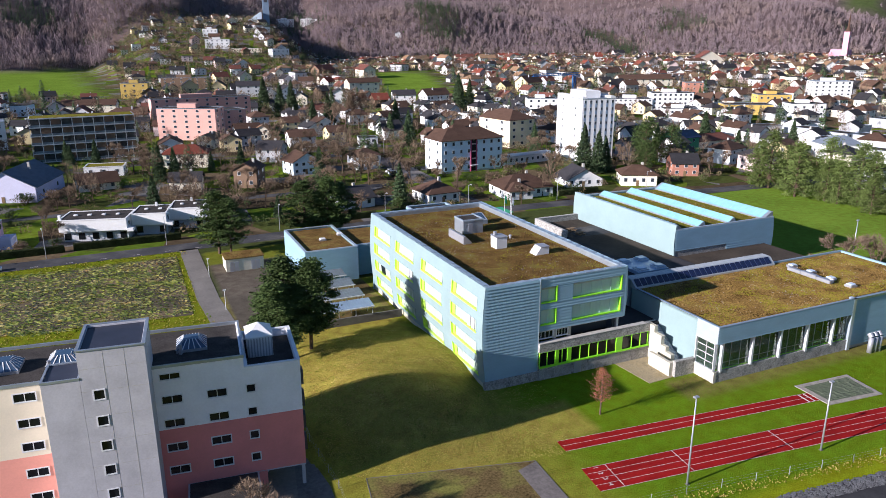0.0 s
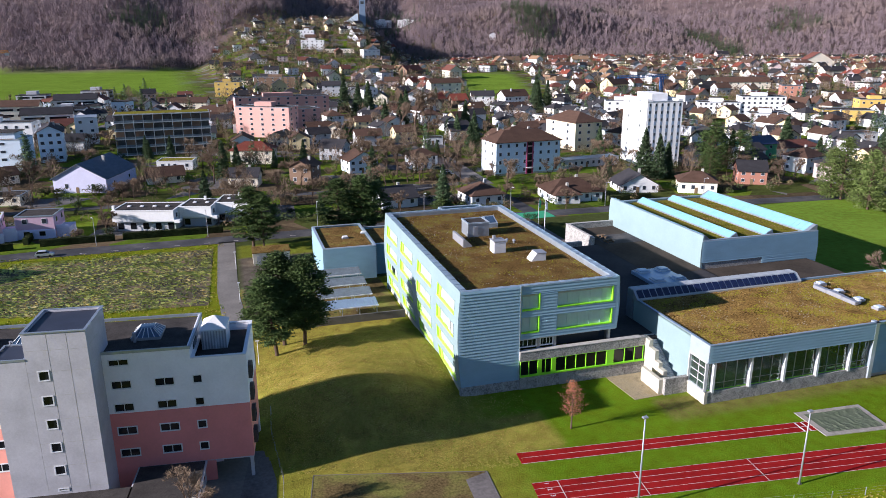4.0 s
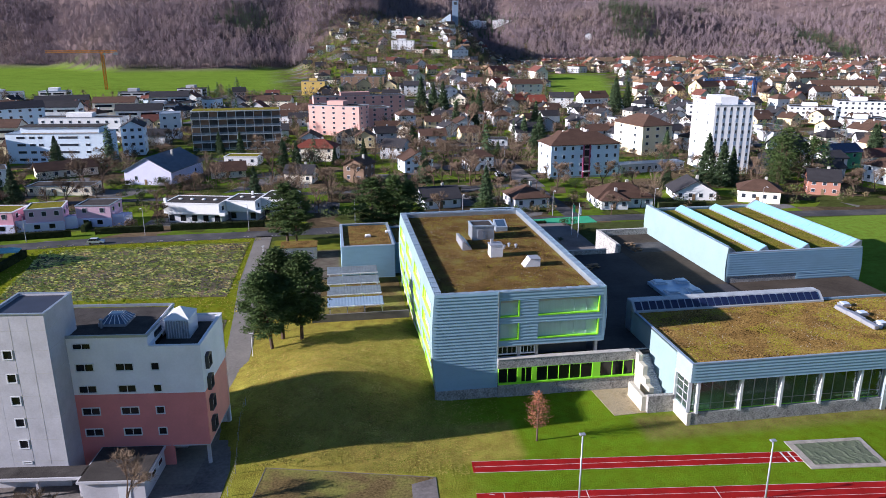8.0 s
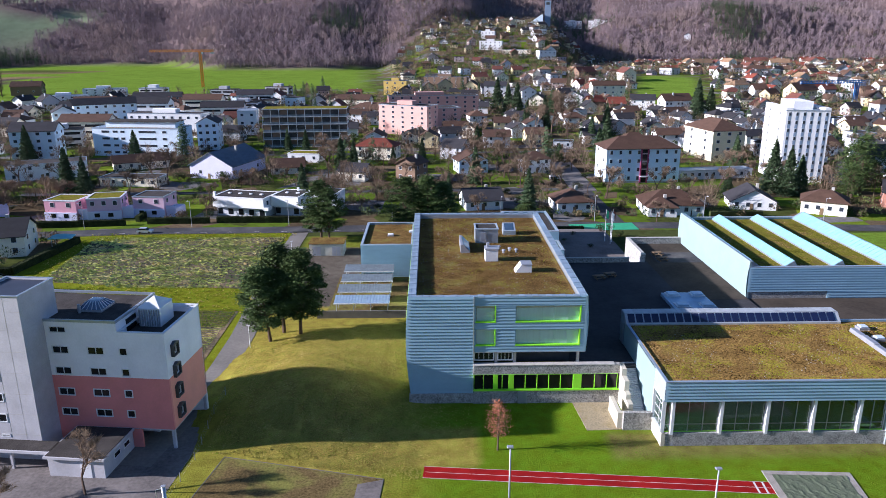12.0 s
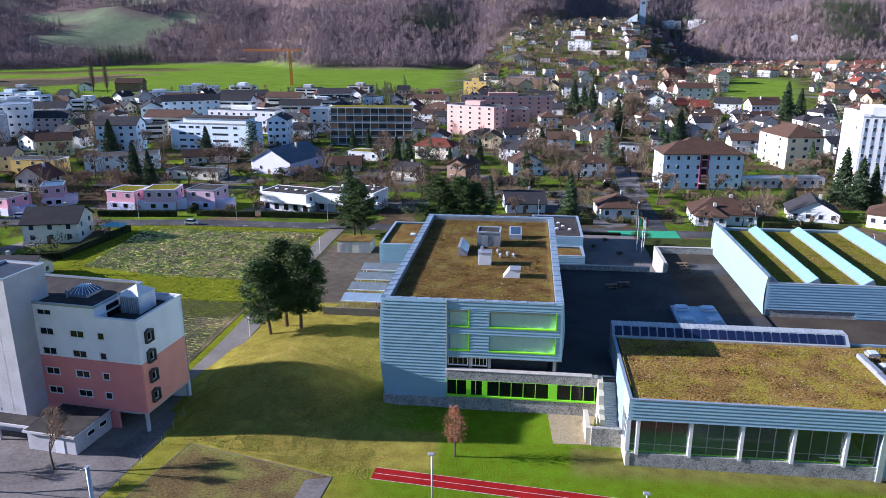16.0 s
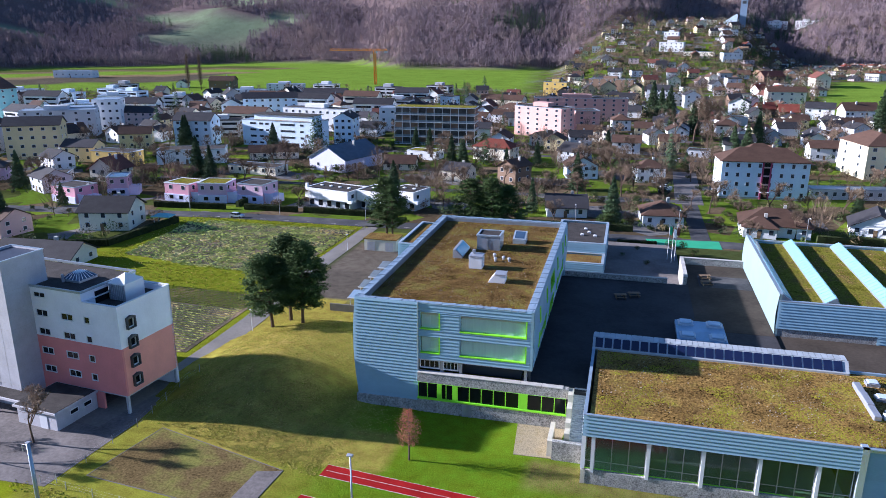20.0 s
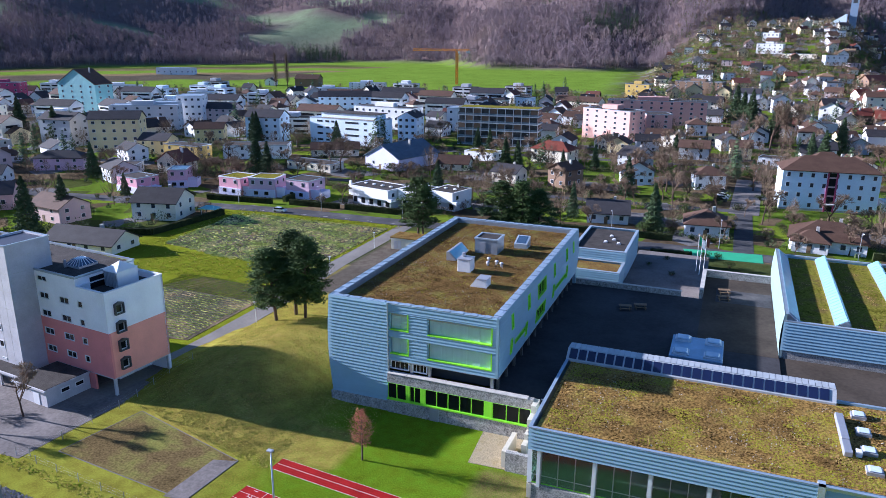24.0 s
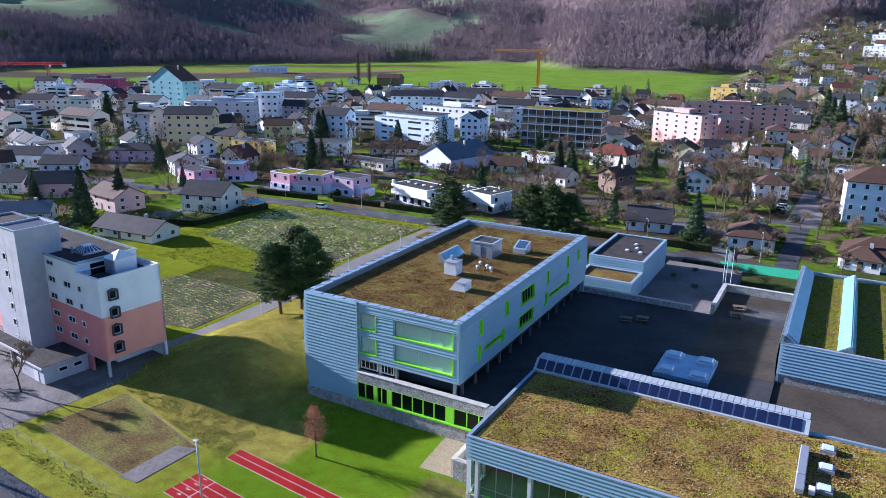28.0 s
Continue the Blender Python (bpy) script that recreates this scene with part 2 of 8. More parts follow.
def tube(bm, a, b, r0, r1, n=8):
    a, b = Vector(a), Vector(b)
    d = (b - a).normalized()
    u = d.orthogonal().normalized()
    v = d.cross(u)
    ra = [bm.verts.new(a + (u * math.cos(2 * math.pi * i / n) + v * math.sin(2 * math.pi * i / n)) * r0) for i in range(n)]
    rb = [bm.verts.new(b + (u * math.cos(2 * math.pi * i / n) + v * math.sin(2 * math.pi * i / n)) * r1) for i in range(n)]
    for i in range(n):
        bm.faces.new((ra[i], ra[(i + 1) % n], rb[(i + 1) % n], rb[i]))
    bm.faces.new(ra[::-1])
    bm.faces.new(rb)


def thing(name, label, category, group="", at=None, kind=""):
    e = new(name)
    if at is not None:
        e.matrix_basis = at
    return tagged(e, label, category, group, kind)


def ring_bm(x0, x1, y0, y1, z0, z1, w):
    """A rectangular rim of width w."""
    bm = bmesh.new()
    add_box(bm, x0, x1, y0, y0 + w, z0, z1)
    add_box(bm, x0, x1, y1 - w, y1, z0, z1)
    add_box(bm, x0, x0 + w, y0 + w, y1 - w, z0, z1)
    add_box(bm, x1 - w, x1, y0 + w, y1 - w, z0, z1)
    return bm


# ---------------------------------------------------------------- ground
def sstep(a, b, v):
    t = min(1.0, max(0.0, (v - a) / (b - a)))
    return t * t * (3 - 2 * t)


FOOT = [(-180, 900), (-95, 900), (-75, 760), (-62, 880), (-50, 1050), (-38, 1120), (-27, 1230), (-20, 1180), (-15, 1000), (-8, 960),
        (-3, 1010), (2, 1150), (6, 1330), (10, 1330), (14, 1180), (20, 1250), (30, 1380), (38, 1450), (48, 1500), (53, 1650), (58, 2300), (68, 1700), (90, 1200), (180, 900)]


def foot(az):
    for (a, fa), (b, fb) in zip(FOOT, FOOT[1:]):
        if a <= az <= b:
            return fa + (fb - fa) * sstep(a, b, az)
    return 900


def height(x, y):
    """The lie of the land: a flat valley floor, a grassy mound beside the school, wooded hills all round."""
    dx, dy = x + 15.0, y - 2.0
    z = 0.0
    if abs(dx) < 30 and -30 < dy < 60:
        sy = 12.0 if dy < 0 else 23.0
        z += max(0.0, 4.3 * math.exp(-(dx / (11.6 if dx < 0 else 11.6 + 13 * sstep(2, 13, y))) ** 2 - (dy / sy) ** 2) * (1 - sstep(26, 34, y)) - 0.5)
    r = math.hypot(x, y + 95)
    if r > 420:
        az = math.degrees(math.atan2(x, y + 95))
        f = foot(az)
        climb = 0.165 if -2 < az < 10 else 0.0
        w = sstep(-4, 1, az) * (1 - sstep(8, 13, az))
        z += 10 * sstep(420, 1000, r)
        z += w * 62 * sstep(700, 1230, r)
        if r > f:
            d = r - f
            n = noise.fractal(Vector((x / 420, y / 420, 3.1)), 1.0, 2.0, 4)
            rise = d * d / (d + 120) * (0.46 - 0.17 * sstep(20, 38, -az) + 0.10 * n)
            z += 300 * (1 - math.exp(-rise / 300)) + n * min(d, 200) * 0.12
    return z


def spread(lo, hi, step, far, grow):
    v = [lo + i * step for i in range(int((hi - lo) / step) + 1)]
    up, s = [v[-1]], step
    while up[-1] < far:
        s *= grow
        up.append(up[-1] + s)
    down, s = [v[0]], step
    while down[-1] > -far:
        s *= grow
        down.append(down[-1] - s)
    return down[:0:-1] + v + up[1:]


def ground_material():
    m = bpy.data.materials.new("ground")
    m.use_nodes = True
    N, L = m.node_tree.nodes, m.node_tree.links
    b = N["Principled BSDF"]
    b.inputs["Roughness"].default_value = 0.95
    b.inputs["Specular IOR Level"].default_value = 0.0
    geo = N.new("ShaderNodeNewGeometry")
    att = N.new("ShaderNodeVertexColor")
    att.layer_name = "cover"

    def nz(sc, det=4):
        n = N.new("ShaderNodeTexNoise")
        n.inputs["Scale"].default_value, n.inputs["Detail"].default_value = sc, det
        L.new(geo.outputs["Position"], n.inputs["Vector"])
        return n
    n1, n2, n3 = nz(0.06), nz(0.55, 5), nz(5.0, 3)
    acc = None
    for n, k in ((n1, 0.6), (n2, 1.0), (n3, 1.2)):
        a = N.new("ShaderNodeMath")
        a.operation = "MULTIPLY_ADD"
        L.new(n.outputs["Fac"], a.inputs[0])
        a.inputs[1].default_value = k
        if acc is None:
            a.inputs[2].default_value = 1 - (0.6 + 1.0 + 1.2) / 2
        else:
            L.new(acc.outputs[0], a.inputs[2])
        acc = a
    hs = N.new("ShaderNodeHueSaturation")
    # garden plots of the town: lawn, beds, paving and bare earth, cell by cell
    vor = N.new("ShaderNodeTexVoronoi")
    vor.inputs["Scale"].default_value = 0.085
    vor.inputs["Randomness"].default_value = 0.8
    L.new(geo.outputs["Position"], vor.inputs["Vector"])
    sep = N.new("ShaderNodeSeparateColor")
    L.new(vor.outputs["Color"], sep.inputs[0])
    plot = N.new("ShaderNodeValToRGB")
    plot.color_ramp.interpolation = "CONSTANT"
    for i, (at_, c) in enumerate(((0.0, (0.095, 0.150, 0.018)), (0.24, (0.095, 0.072, 0.042)), (0.44, (0.070, 0.085, 0.024)), (0.62, (0.14, 0.105, 0.062)), (0.76, (0.17, 0.162, 0.155)), (0.90, (0.13, 0.185, 0.020)))):
        e = plot.color_ramp.elements[i] if i < 2 else plot.color_ramp.elements.new(at_)
        e.position, e.color = at_, (*c, 1)
    L.new(sep.outputs[0], plot.inputs[0])
    pick = N.new("ShaderNodeMix")
    pick.data_type = "RGBA"
    L.new(att.outputs["Alpha"], pick.inputs["Factor"])
    L.new(att.outputs["Color"], pick.inputs["A"])
    L.new(plot.outputs[0], pick.inputs["B"])
    L.new(pick.outputs["Result"], hs.inputs["Color"])
    L.new(acc.outputs[0], hs.inputs["Value"])
    hue = N.new("ShaderNodeMapRange")
    hue.inputs["To Min"].default_value, hue.inputs["To Max"].default_value = 0.46, 0.53
    L.new(n2.outputs["Fac"], hue.inputs["Value"])
    L.new(hue.outputs[0], hs.inputs["Hue"])
    L.new(hs.outputs[0], b.inputs["Base Color"])
    bp = N.new("ShaderNodeBump")
    bp.inputs["Strength"].default_value, bp.inputs["Distance"].default_value = 0.7, 0.12
    L.new(n3.outputs["Fac"], bp.inputs["Height"])
    L.new(bp.outputs[0], b.inputs["Normal"])
    return m


LAWN, ROUGH, DRY, GARDEN, MEADOW, WOODFLOOR, EARTH = ((0.112, 0.190, 0.010), (0.325, 0.258, 0.058), (0.19, 0.145, 0.055),
    (0.060, 0.075, 0.025), (0.145, 0.235, 0.030), (0.155, 0.115, 0.108), (0.10, 0.085, 0.06))


def meadow(x, y):
    """How far a place lies in open meadow, 0 to 1."""
    az, r = math.degrees(math.atan2(x, y + 95)), math.hypot(x, y + 95)
    v = 0.0
    if -62 < az < -2:
        near = 650 + 30 * math.sin(az * 0.5) if az > -32 else 690
        v = sstep(near, near + 40, r) * (1 - sstep(foot(az) + 5, foot(az) + 30, r)) * (1 - sstep(-6, -2, az))
    if 15 < az < 24:
        v = max(v, sstep(555, 580, r) * (1 - sstep(860, 900, r)) * sstep(15.5, 16.3, az) * (1 - sstep(20.5, 22.5, az + (r - 560) * 0.004)))
    if x > 86 and 22 < y < 95 and x < 175:
        v = 1.0
    if r > 1250 and -64 < az < -24:
        v = max(v, sstep(-0.14, -0.02, noise.fractal(Vector((x / 260, y / 130, 7.7)), 1.0, 2.0, 3)) * sstep(1250, 1450, r))
    if r > 1700 and az > 51:
        v = max(v, sstep(0.0, 0.1, noise.fractal(Vector((x / 260, y / 200, 2.7)), 1.0, 2.0, 3)))
    return v


def cover(x, y):
    r = math.hypot(x, y + 95)
    c = Vector(GARDEN)
    if -32 < x < 110 and -36 < y < 60:
        c = Vector(LAWN).lerp(Vector((0.215, 0.220, 0.028)), 1 - sstep(-3, 6, x))
        m = math.exp(-((x + 14) / 11) ** 2 - ((y - 4) / 20) ** 2)
        c = c.lerp(Vector(ROUGH), min(1, m * 1.6))
        if -13 < x < 9 and -18 < y < -8:
            c = c.lerp(Vector(ROUGH), 0.8)
        if x > 27 and -17 < y < -9:
            c = c.lerp(Vector(DRY), 0.75 * (1 - sstep(-14, -17, y)))
        if -30.5 < x < -1 and y > 40:
            c = Vector((0.105, 0.090, 0.070))
        elif -32 < x < -1 and y > 2:
            c = c.lerp(Vector((0.33, 0.265, 0.055)), 0.6)
    elif -30.5 < x < -1 and 60 <= y < 95:
        c = Vector((0.125, 0.105, 0.080)) if y < 83 and x < -13 else Vector((0.16, 0.18, 0.025))
    elif -96 < x <= -32 and 0 < y < 100:
        c = Vector((0.165, 0.19, 0.014))
    elif y < -30:
        c = Vector((0.190, 0.225, 0.010))
    if r > 300:
        town = noise.fractal(Vector((x / 30, y / 30, 0)), 1.0, 2.0, 3)
        c = Vector(GARDEN).lerp(Vector(EARTH), min(1, max(0, 0.5 + town)))
    az = math.degrees(math.atan2(x, y + 95))
    if r > foot(az):
        c = c.lerp(Vector(WOODFLOOR), sstep(0, 40, r - foot(az)))
    w = meadow(x, y)
    if w > 0:
        strip = Vector(MEADOW)
        if az < -22 and 640 < r < 1260:
            k = r * math.cos(math.radians(az + 42)) + 14 * math.sin(az * 0.7)
            for lo, hi, tint in ((800, 885, EARTH), (885, 915, (0.22, 0.165, 0.085)), (985, 1020, (0.17, 0.13, 0.07)), (1020, 1085, (0.085, 0.10, 0.03))):
                if lo < k < hi and az < -26 + 3 * math.sin(r * 0.02):
                    strip = Vector(tint)
        # far hill meadows on the left paler and bluer, haze put into the colour
        if r > 1250:
            strip = Vector((0.085, 0.115, 0.040)) if az > 0 else Vector((0.21, 0.26, 0.15))
        c = c.lerp(strip, w)
    return c


def garden(x, y):
    """How far a place lies among the town's gardens, 0 to 1."""
    az, r = math.degrees(math.atan2(x, y + 95)), math.hypot(x, y + 95)
    if y < 100 and x > -96:
        return 0.0
    return (1 - meadow(x, y)) * (1 - sstep(-10, 30, r - foot(az)))


XS = spread(-60, 100, 1.6, 4300, 1.045)
YS = spread(-50, 120, 1.6, 4300, 1.045)
gv = [(x, y, height(x, y)) for y in YS for x in XS]
nx = len(XS)
gf = [(j * nx + i, j * nx + i + 1, (j + 1) * nx + i + 1, (j + 1) * nx + i) for j in range(len(YS) - 1) for i in range(nx - 1)]
gm = bpy.data.meshes.new("ground")
gm.from_pydata(gv, [], gf)
ca = gm.color_attributes.new("cover", "FLOAT_COLOR", "POINT")
cols = np.ones((len(gv), 4), np.float32)
for i, (x, y, z) in enumerate(gv):
    cols[i, :3] = cover(x, y)
    cols[i, 3] = garden(x, y)
ca.data.foreach_set("color", cols.ravel())
gm.materials.append(ground_material())
for p in gm.polygons:
    p.use_smooth = True
tagged(new("ground", gm), "valley floor of lawns, gardens and meadows rising into wooded hills", "ground", kind="structure")


# ---------------------------------------------------------------- school
def cells(u0, u1, z0, z1, holes):
    """The rectangles of a wall that are left round its openings."""
    us = sorted({u0, u1, *[h[0] for h in holes], *[h[1] for h in holes]})
    zs = sorted({z0, z1, *[h[2] for h in holes], *[h[3] for h in holes]})
    us = [u for u in us if u0 <= u <= u1]
    zs = [z for z in zs if z0 <= z <= z1]
    for a, b in zip(us, us[1:]):
        for c, d in zip(zs, zs[1:]):
            if not any(h[0] <= (a + b) / 2 <= h[1] and h[2] <= (c + d) / 2 <= h[3] for h in holes):
                yield a, b, c, d


def clad_wall(at, u0, u1, z0, z1, holes=(), pitch=0.5, depth=0.12, thick=0.35):
    """A wall of lapped horizontal metal boards; at(u, d, z) gives the place d metres behind its face."""
    bm = bmesh.new()

    def quad(*ps):
        bm.faces.new([bm.verts.new(at(*p)) for p in ps])
    for a, b, c, d in cells(u0, u1, z0, z1, holes):
        edges = [c] + [z0 + i * pitch for i in range(1, int((z1 - z0) / pitch) + 1) if c + 0.01 < z0 + i * pitch < d - 0.01] + [d]
        for lo, hi in zip(edges, edges[1:]):
            quad((a, -depth, lo), (b, -depth, lo), (b, 0, hi), (a, 0, hi))
            quad((a, 0, lo), (b, 0, lo), (b, -depth, lo), (a, -depth, lo))
            quad((a, thick, lo), (a, thick, hi), (b, thick, hi), (b, thick, lo))
    for u in (u0, u1):
        quad((u, 0, z0), (u, 0, z1), (u, thick, z1), (u, thick, z0))
    quad((u0, 0, z0), (u1, 0, z0), (u1, thick, z0), (u0, thick, z0))
    bmesh.ops.remove_doubles(bm, verts=bm.verts, dist=0.0005)
    return bm


def at_box(bm, at, u0, u1, d0, d1, z0, z1):
    vs = [bm.verts.new(at(*p)) for p in ((u0, d0, z0), (u1, d0, z0), (u1, d1, z0), (u0, d1, z0), (u0, d0, z1), (u1, d0, z1), (u1, d1, z1), (u0, d1, z1))]
    for f in ((0, 3, 2, 1), (4, 5, 6, 7), (0, 1, 5, 4), (1, 2, 6, 5), (2, 3, 7, 6), (3, 0, 4, 7)):
        bm.faces.new([vs[i] for i in f])


def window(at, u0, u1, z0, z1, parent, reveal, pane, frame="frame_white", bars=3, proud=0.12, deep=0.4, t=0.14, label="", cross=0, plain=""):
    """A window: deep coloured reveal, pane and mullions, each a part; plain: the other look of its head and near jamb."""
    bm = bmesh.new()
    at_box(bm, at, u1 - t, u1, -proud, deep, z0, z1)
    at_box(bm, at, u0, u1 - t, -proud, deep, z0, z0 + t)
    if not plain:
        at_box(bm, at, u0, u0 + t, -proud, deep, z0 + t, z1)
        at_box(bm, at, u0 + t, u1 - t, -proud, deep, z1 - t, z1)
    bmesh.ops.remove_doubles(bm, verts=bm.verts, dist=0.0005)
    w = part("window", bm, reveal, parent, label)
    if plain:
        bm = bmesh.new()
        at_box(bm, at, u0, u0 + t * 0.6, -proud * 0.5, deep, z0 + t, z1)
        at_box(bm, at, u0 + t * 0.6, u1 - t, -proud * 0.5, deep, z1 - t * 0.6, z1)
        part("jamb", bm, plain, w)
    bm = bmesh.new()
    at_box(bm, at, u0 + t, u1 - t, deep - 0.14, deep - 0.1, z0 + t, z1 - t)
    part("pane", bm, pane, w)
    for i in range(1, bars + 1):
        u = u0 + (u1 - u0) * i / (bars + 1)
        bm = bmesh.new()
        at_box(bm, at, u - 0.035, u + 0.035, deep - 0.2, deep - 0.14, z0 + t, z1 - t)
        part("mullion", bm, frame, w)
    for i in range(1, cross + 1):
        z = z0 + (z1 - z0) * i / (cross + 1)
        bm = bmesh.new()
        at_box(bm, at, u0 + t, u1 - t, deep - 0.21, deep - 0.15, z - 0.035, z + 0.035)
        part("transom", bm, frame, w)
    return w


def bow(z):
    return -0.55 * math.sin(math.pi * min(1, max(0, (z - 1) / 15.9))) + 0.25 * (1 - z / 16.9)


SX, SY, ST = 26.07, 51.6, 16.9


def school():
    s = thing("school_building", "four-storey school in blue-grey metal boards with lime green windows", "school")
    south = lambda u, d, z: Vector((u, d, z))
    west = lambda u, d, z: Vector((bow(z) + d, u, z))
    east = lambda u, d, z: Vector((SX + 0.25 * math.sin(math.pi * min(1, max(0, (z - 8) / 8.9))) - d, u, z))
    north = lambda u, d, z: Vector((u, SY - d, z))
    # south front: closed boards, and the windowed half over the terrace
    bm = clad_wall(lambda u, d, z: Vector((u if u > 0.2 else u + bow(z), d, z)), 0, 9.5, 1.0, ST)
    part("cladding", bm, "cladding", s)
    holes = [(9.75, 12.75, 12.8, 15.5), (9.75, 12.75, 9.1, 11.8), (15.6, 25.2, 12.8, 15.45), (15.6, 25.2, 9.1, 11.75)]
    part("cladding", clad_wall(lambda u, d, z: Vector((u if u < SX - 0.2 else u + 0.25 * math.sin(math.pi * (z - 8.2) / 8.7), d + 0.12, z)), 9.5, SX, 8.2, ST, holes), "cladding", s)
    part("edge_strip", box(9.42, 9.56, -0.12, 0.3, 1.0, ST), "cladding_edge", s)
    for a, b, c, d in holes:
        window(lambda u, dd, z: Vector((u, dd + 0.12, z)), a, b, c, d, s, "lime", "blind", "blind", 1 if b - a < 5 else 4, deep=0.5, t=0.18, label="lime green window with drawn blinds", plain="cladding")
    part("plinth", box(0.3, 9.5, 0.02, 0.5, -0.6, 1.0), "plinth", s)
    # west front
    wh = []
    for u0 in (2.0, 14.7, 27.4, 39.6):
        for z0 in (1.75, 5.4, 9.0, 12.65):
            wh.append((u0, u0 + 9.2, z0, z0 + 2.25))
    part("cladding", clad_wall(west, 0.0, SY, 1.0, ST, wh, 0.4, 0.03), "west_panel", s, "grey-blue board cladding, toned down for the sunlit side")
    for a, b, c, d in wh:
        window(west, a, b, c, d, s, "lime_pale", "blind_white", "frame_white", 5, deep=0.45, t=0.2, label="pale lime window bay with white blinds", plain="west_panel")
        bm = bmesh.new()
        at_box(bm, west, b - 1.15, b - 0.2, 0.18, 0.3, c + 0.2, d - 0.2)
        part("vent_panel", bm, "lime_pale", s)
    for u, z in ((3.0, 9.2), (4.4, 9.2), (28.5, 9.2), (29.7, 9.2), (43.5, 5.6), (44.6, 5.6)):
        bm = bmesh.new()
        at_box(bm, west, u, u + 1.0, 0.16, 0.28, z, z + 1.85)
        part("casement", bm, "glass_dark" if u > 40 else "concrete", s)
    bm = bmesh.new()
    at_box(bm, west, 0.0, SY, 0.05, 0.5, -1.0, 1.0)
    part("plinth", bm, "pale_concrete", s)
    # east front over the yard, on columns
    eh = [(5.0, 6.0, 9.6, 12.0), (7.2, 12.6, 10.4, 11.2), (12.9, 14.0, 9.3, 11.6), (5.4, 6.4, 13.3, 15.6), (14.0, 15.2, 13.2, 15.6), (19.2, 25.2, 9.0, 11.4), (19.8, 25.2, 12.9, 15.4),
          (30.2, 31.3, 9.6, 12.0), (30.6, 31.7, 13.3, 15.7), (31.9, 40.2, 10.4, 11.3), (40.6, 41.8, 10.0, 12.4), (40.2, 41.4, 13.4, 15.8), (46.0, 47.0, 13.4, 15.6)]
    part("cladding", clad_wall(east, 0.0, SY, 8.2, ST, eh, 0.4, 0.03), "cladding", s)
    for a, b, c, d in eh:
        window(east, a, b, c, d, s, "lime", "lime" if b - a < 2 else "glass_dark", "lime", 0 if b - a < 2 else 4, deep=0.4)
    part("cladding", clad_wall(north, 0.0, SX, 0.0, ST), "cladding", s)
    part("plinth", box(-0.06, 9.48, -0.32, 0.2, -0.6, 1.55), "rubble", s, "pale rubble stone plinth")
    part("soffit", box(9.5, SX, 0.2, SY, 8.0, 8.22), "concrete", s)
    for y in range(2, 51, 4):
        part("column", box(25.3, 25.65, y, y + 0.35, 5.6, 8.02), "kerb", s)
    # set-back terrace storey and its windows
    # back wall near black: the overhang's shade is put into its colour
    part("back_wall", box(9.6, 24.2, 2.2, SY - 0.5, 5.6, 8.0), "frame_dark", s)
    for a, b in ((9.6, 12.6), (13.1, 15.4)):
        window(lambda u, d, z: Vector((u, 0.45 + d, z)), a, b, 6.6, 7.98, s, "frame_white", "glass_dark", bars=3, deep=0.3, proud=0.02)
    for x in (12.7, 15.5, 24.9):
        part("column", box(x, x + 0.42, 0.5, 0.95, 5.6, 8.0), "galvanised", s)
    # roof
    part("roof_bed", box(1.2, SX - 1.2, 1.1, SY - 1.0, 8.3, 15.95), "sedum", s, "brown and green sedum planting")
    part("roof_edge", ring_bm(0.3, SX - 0.25, 0.35, SY - 0.3, 15.0, 16.7, 0.85), "zinc", s)
    for i in range(44):
        y = 0.1 + i * (SY - 0.2) / 44
        for x in (0.0, SX - 1.12):
            part("cap", box(x, x + 1.12, y, y + (SY - 0.2) / 44 - 0.09, 16.7, 16.86 + 0.05 * (i % 2)), "cap_sheet", s)
    for i in range(24):
        x = 1.14 + i * (SX - 2.28) / 24
        for y in (0.02, SY - 1.0):
            part("cap", box(x, x + (SX - 2.28) / 24 - 0.09, y, y + 0.82, 16.7, 16.86 + 0.05 * (i % 2)), "cap_sheet", s)
    return s


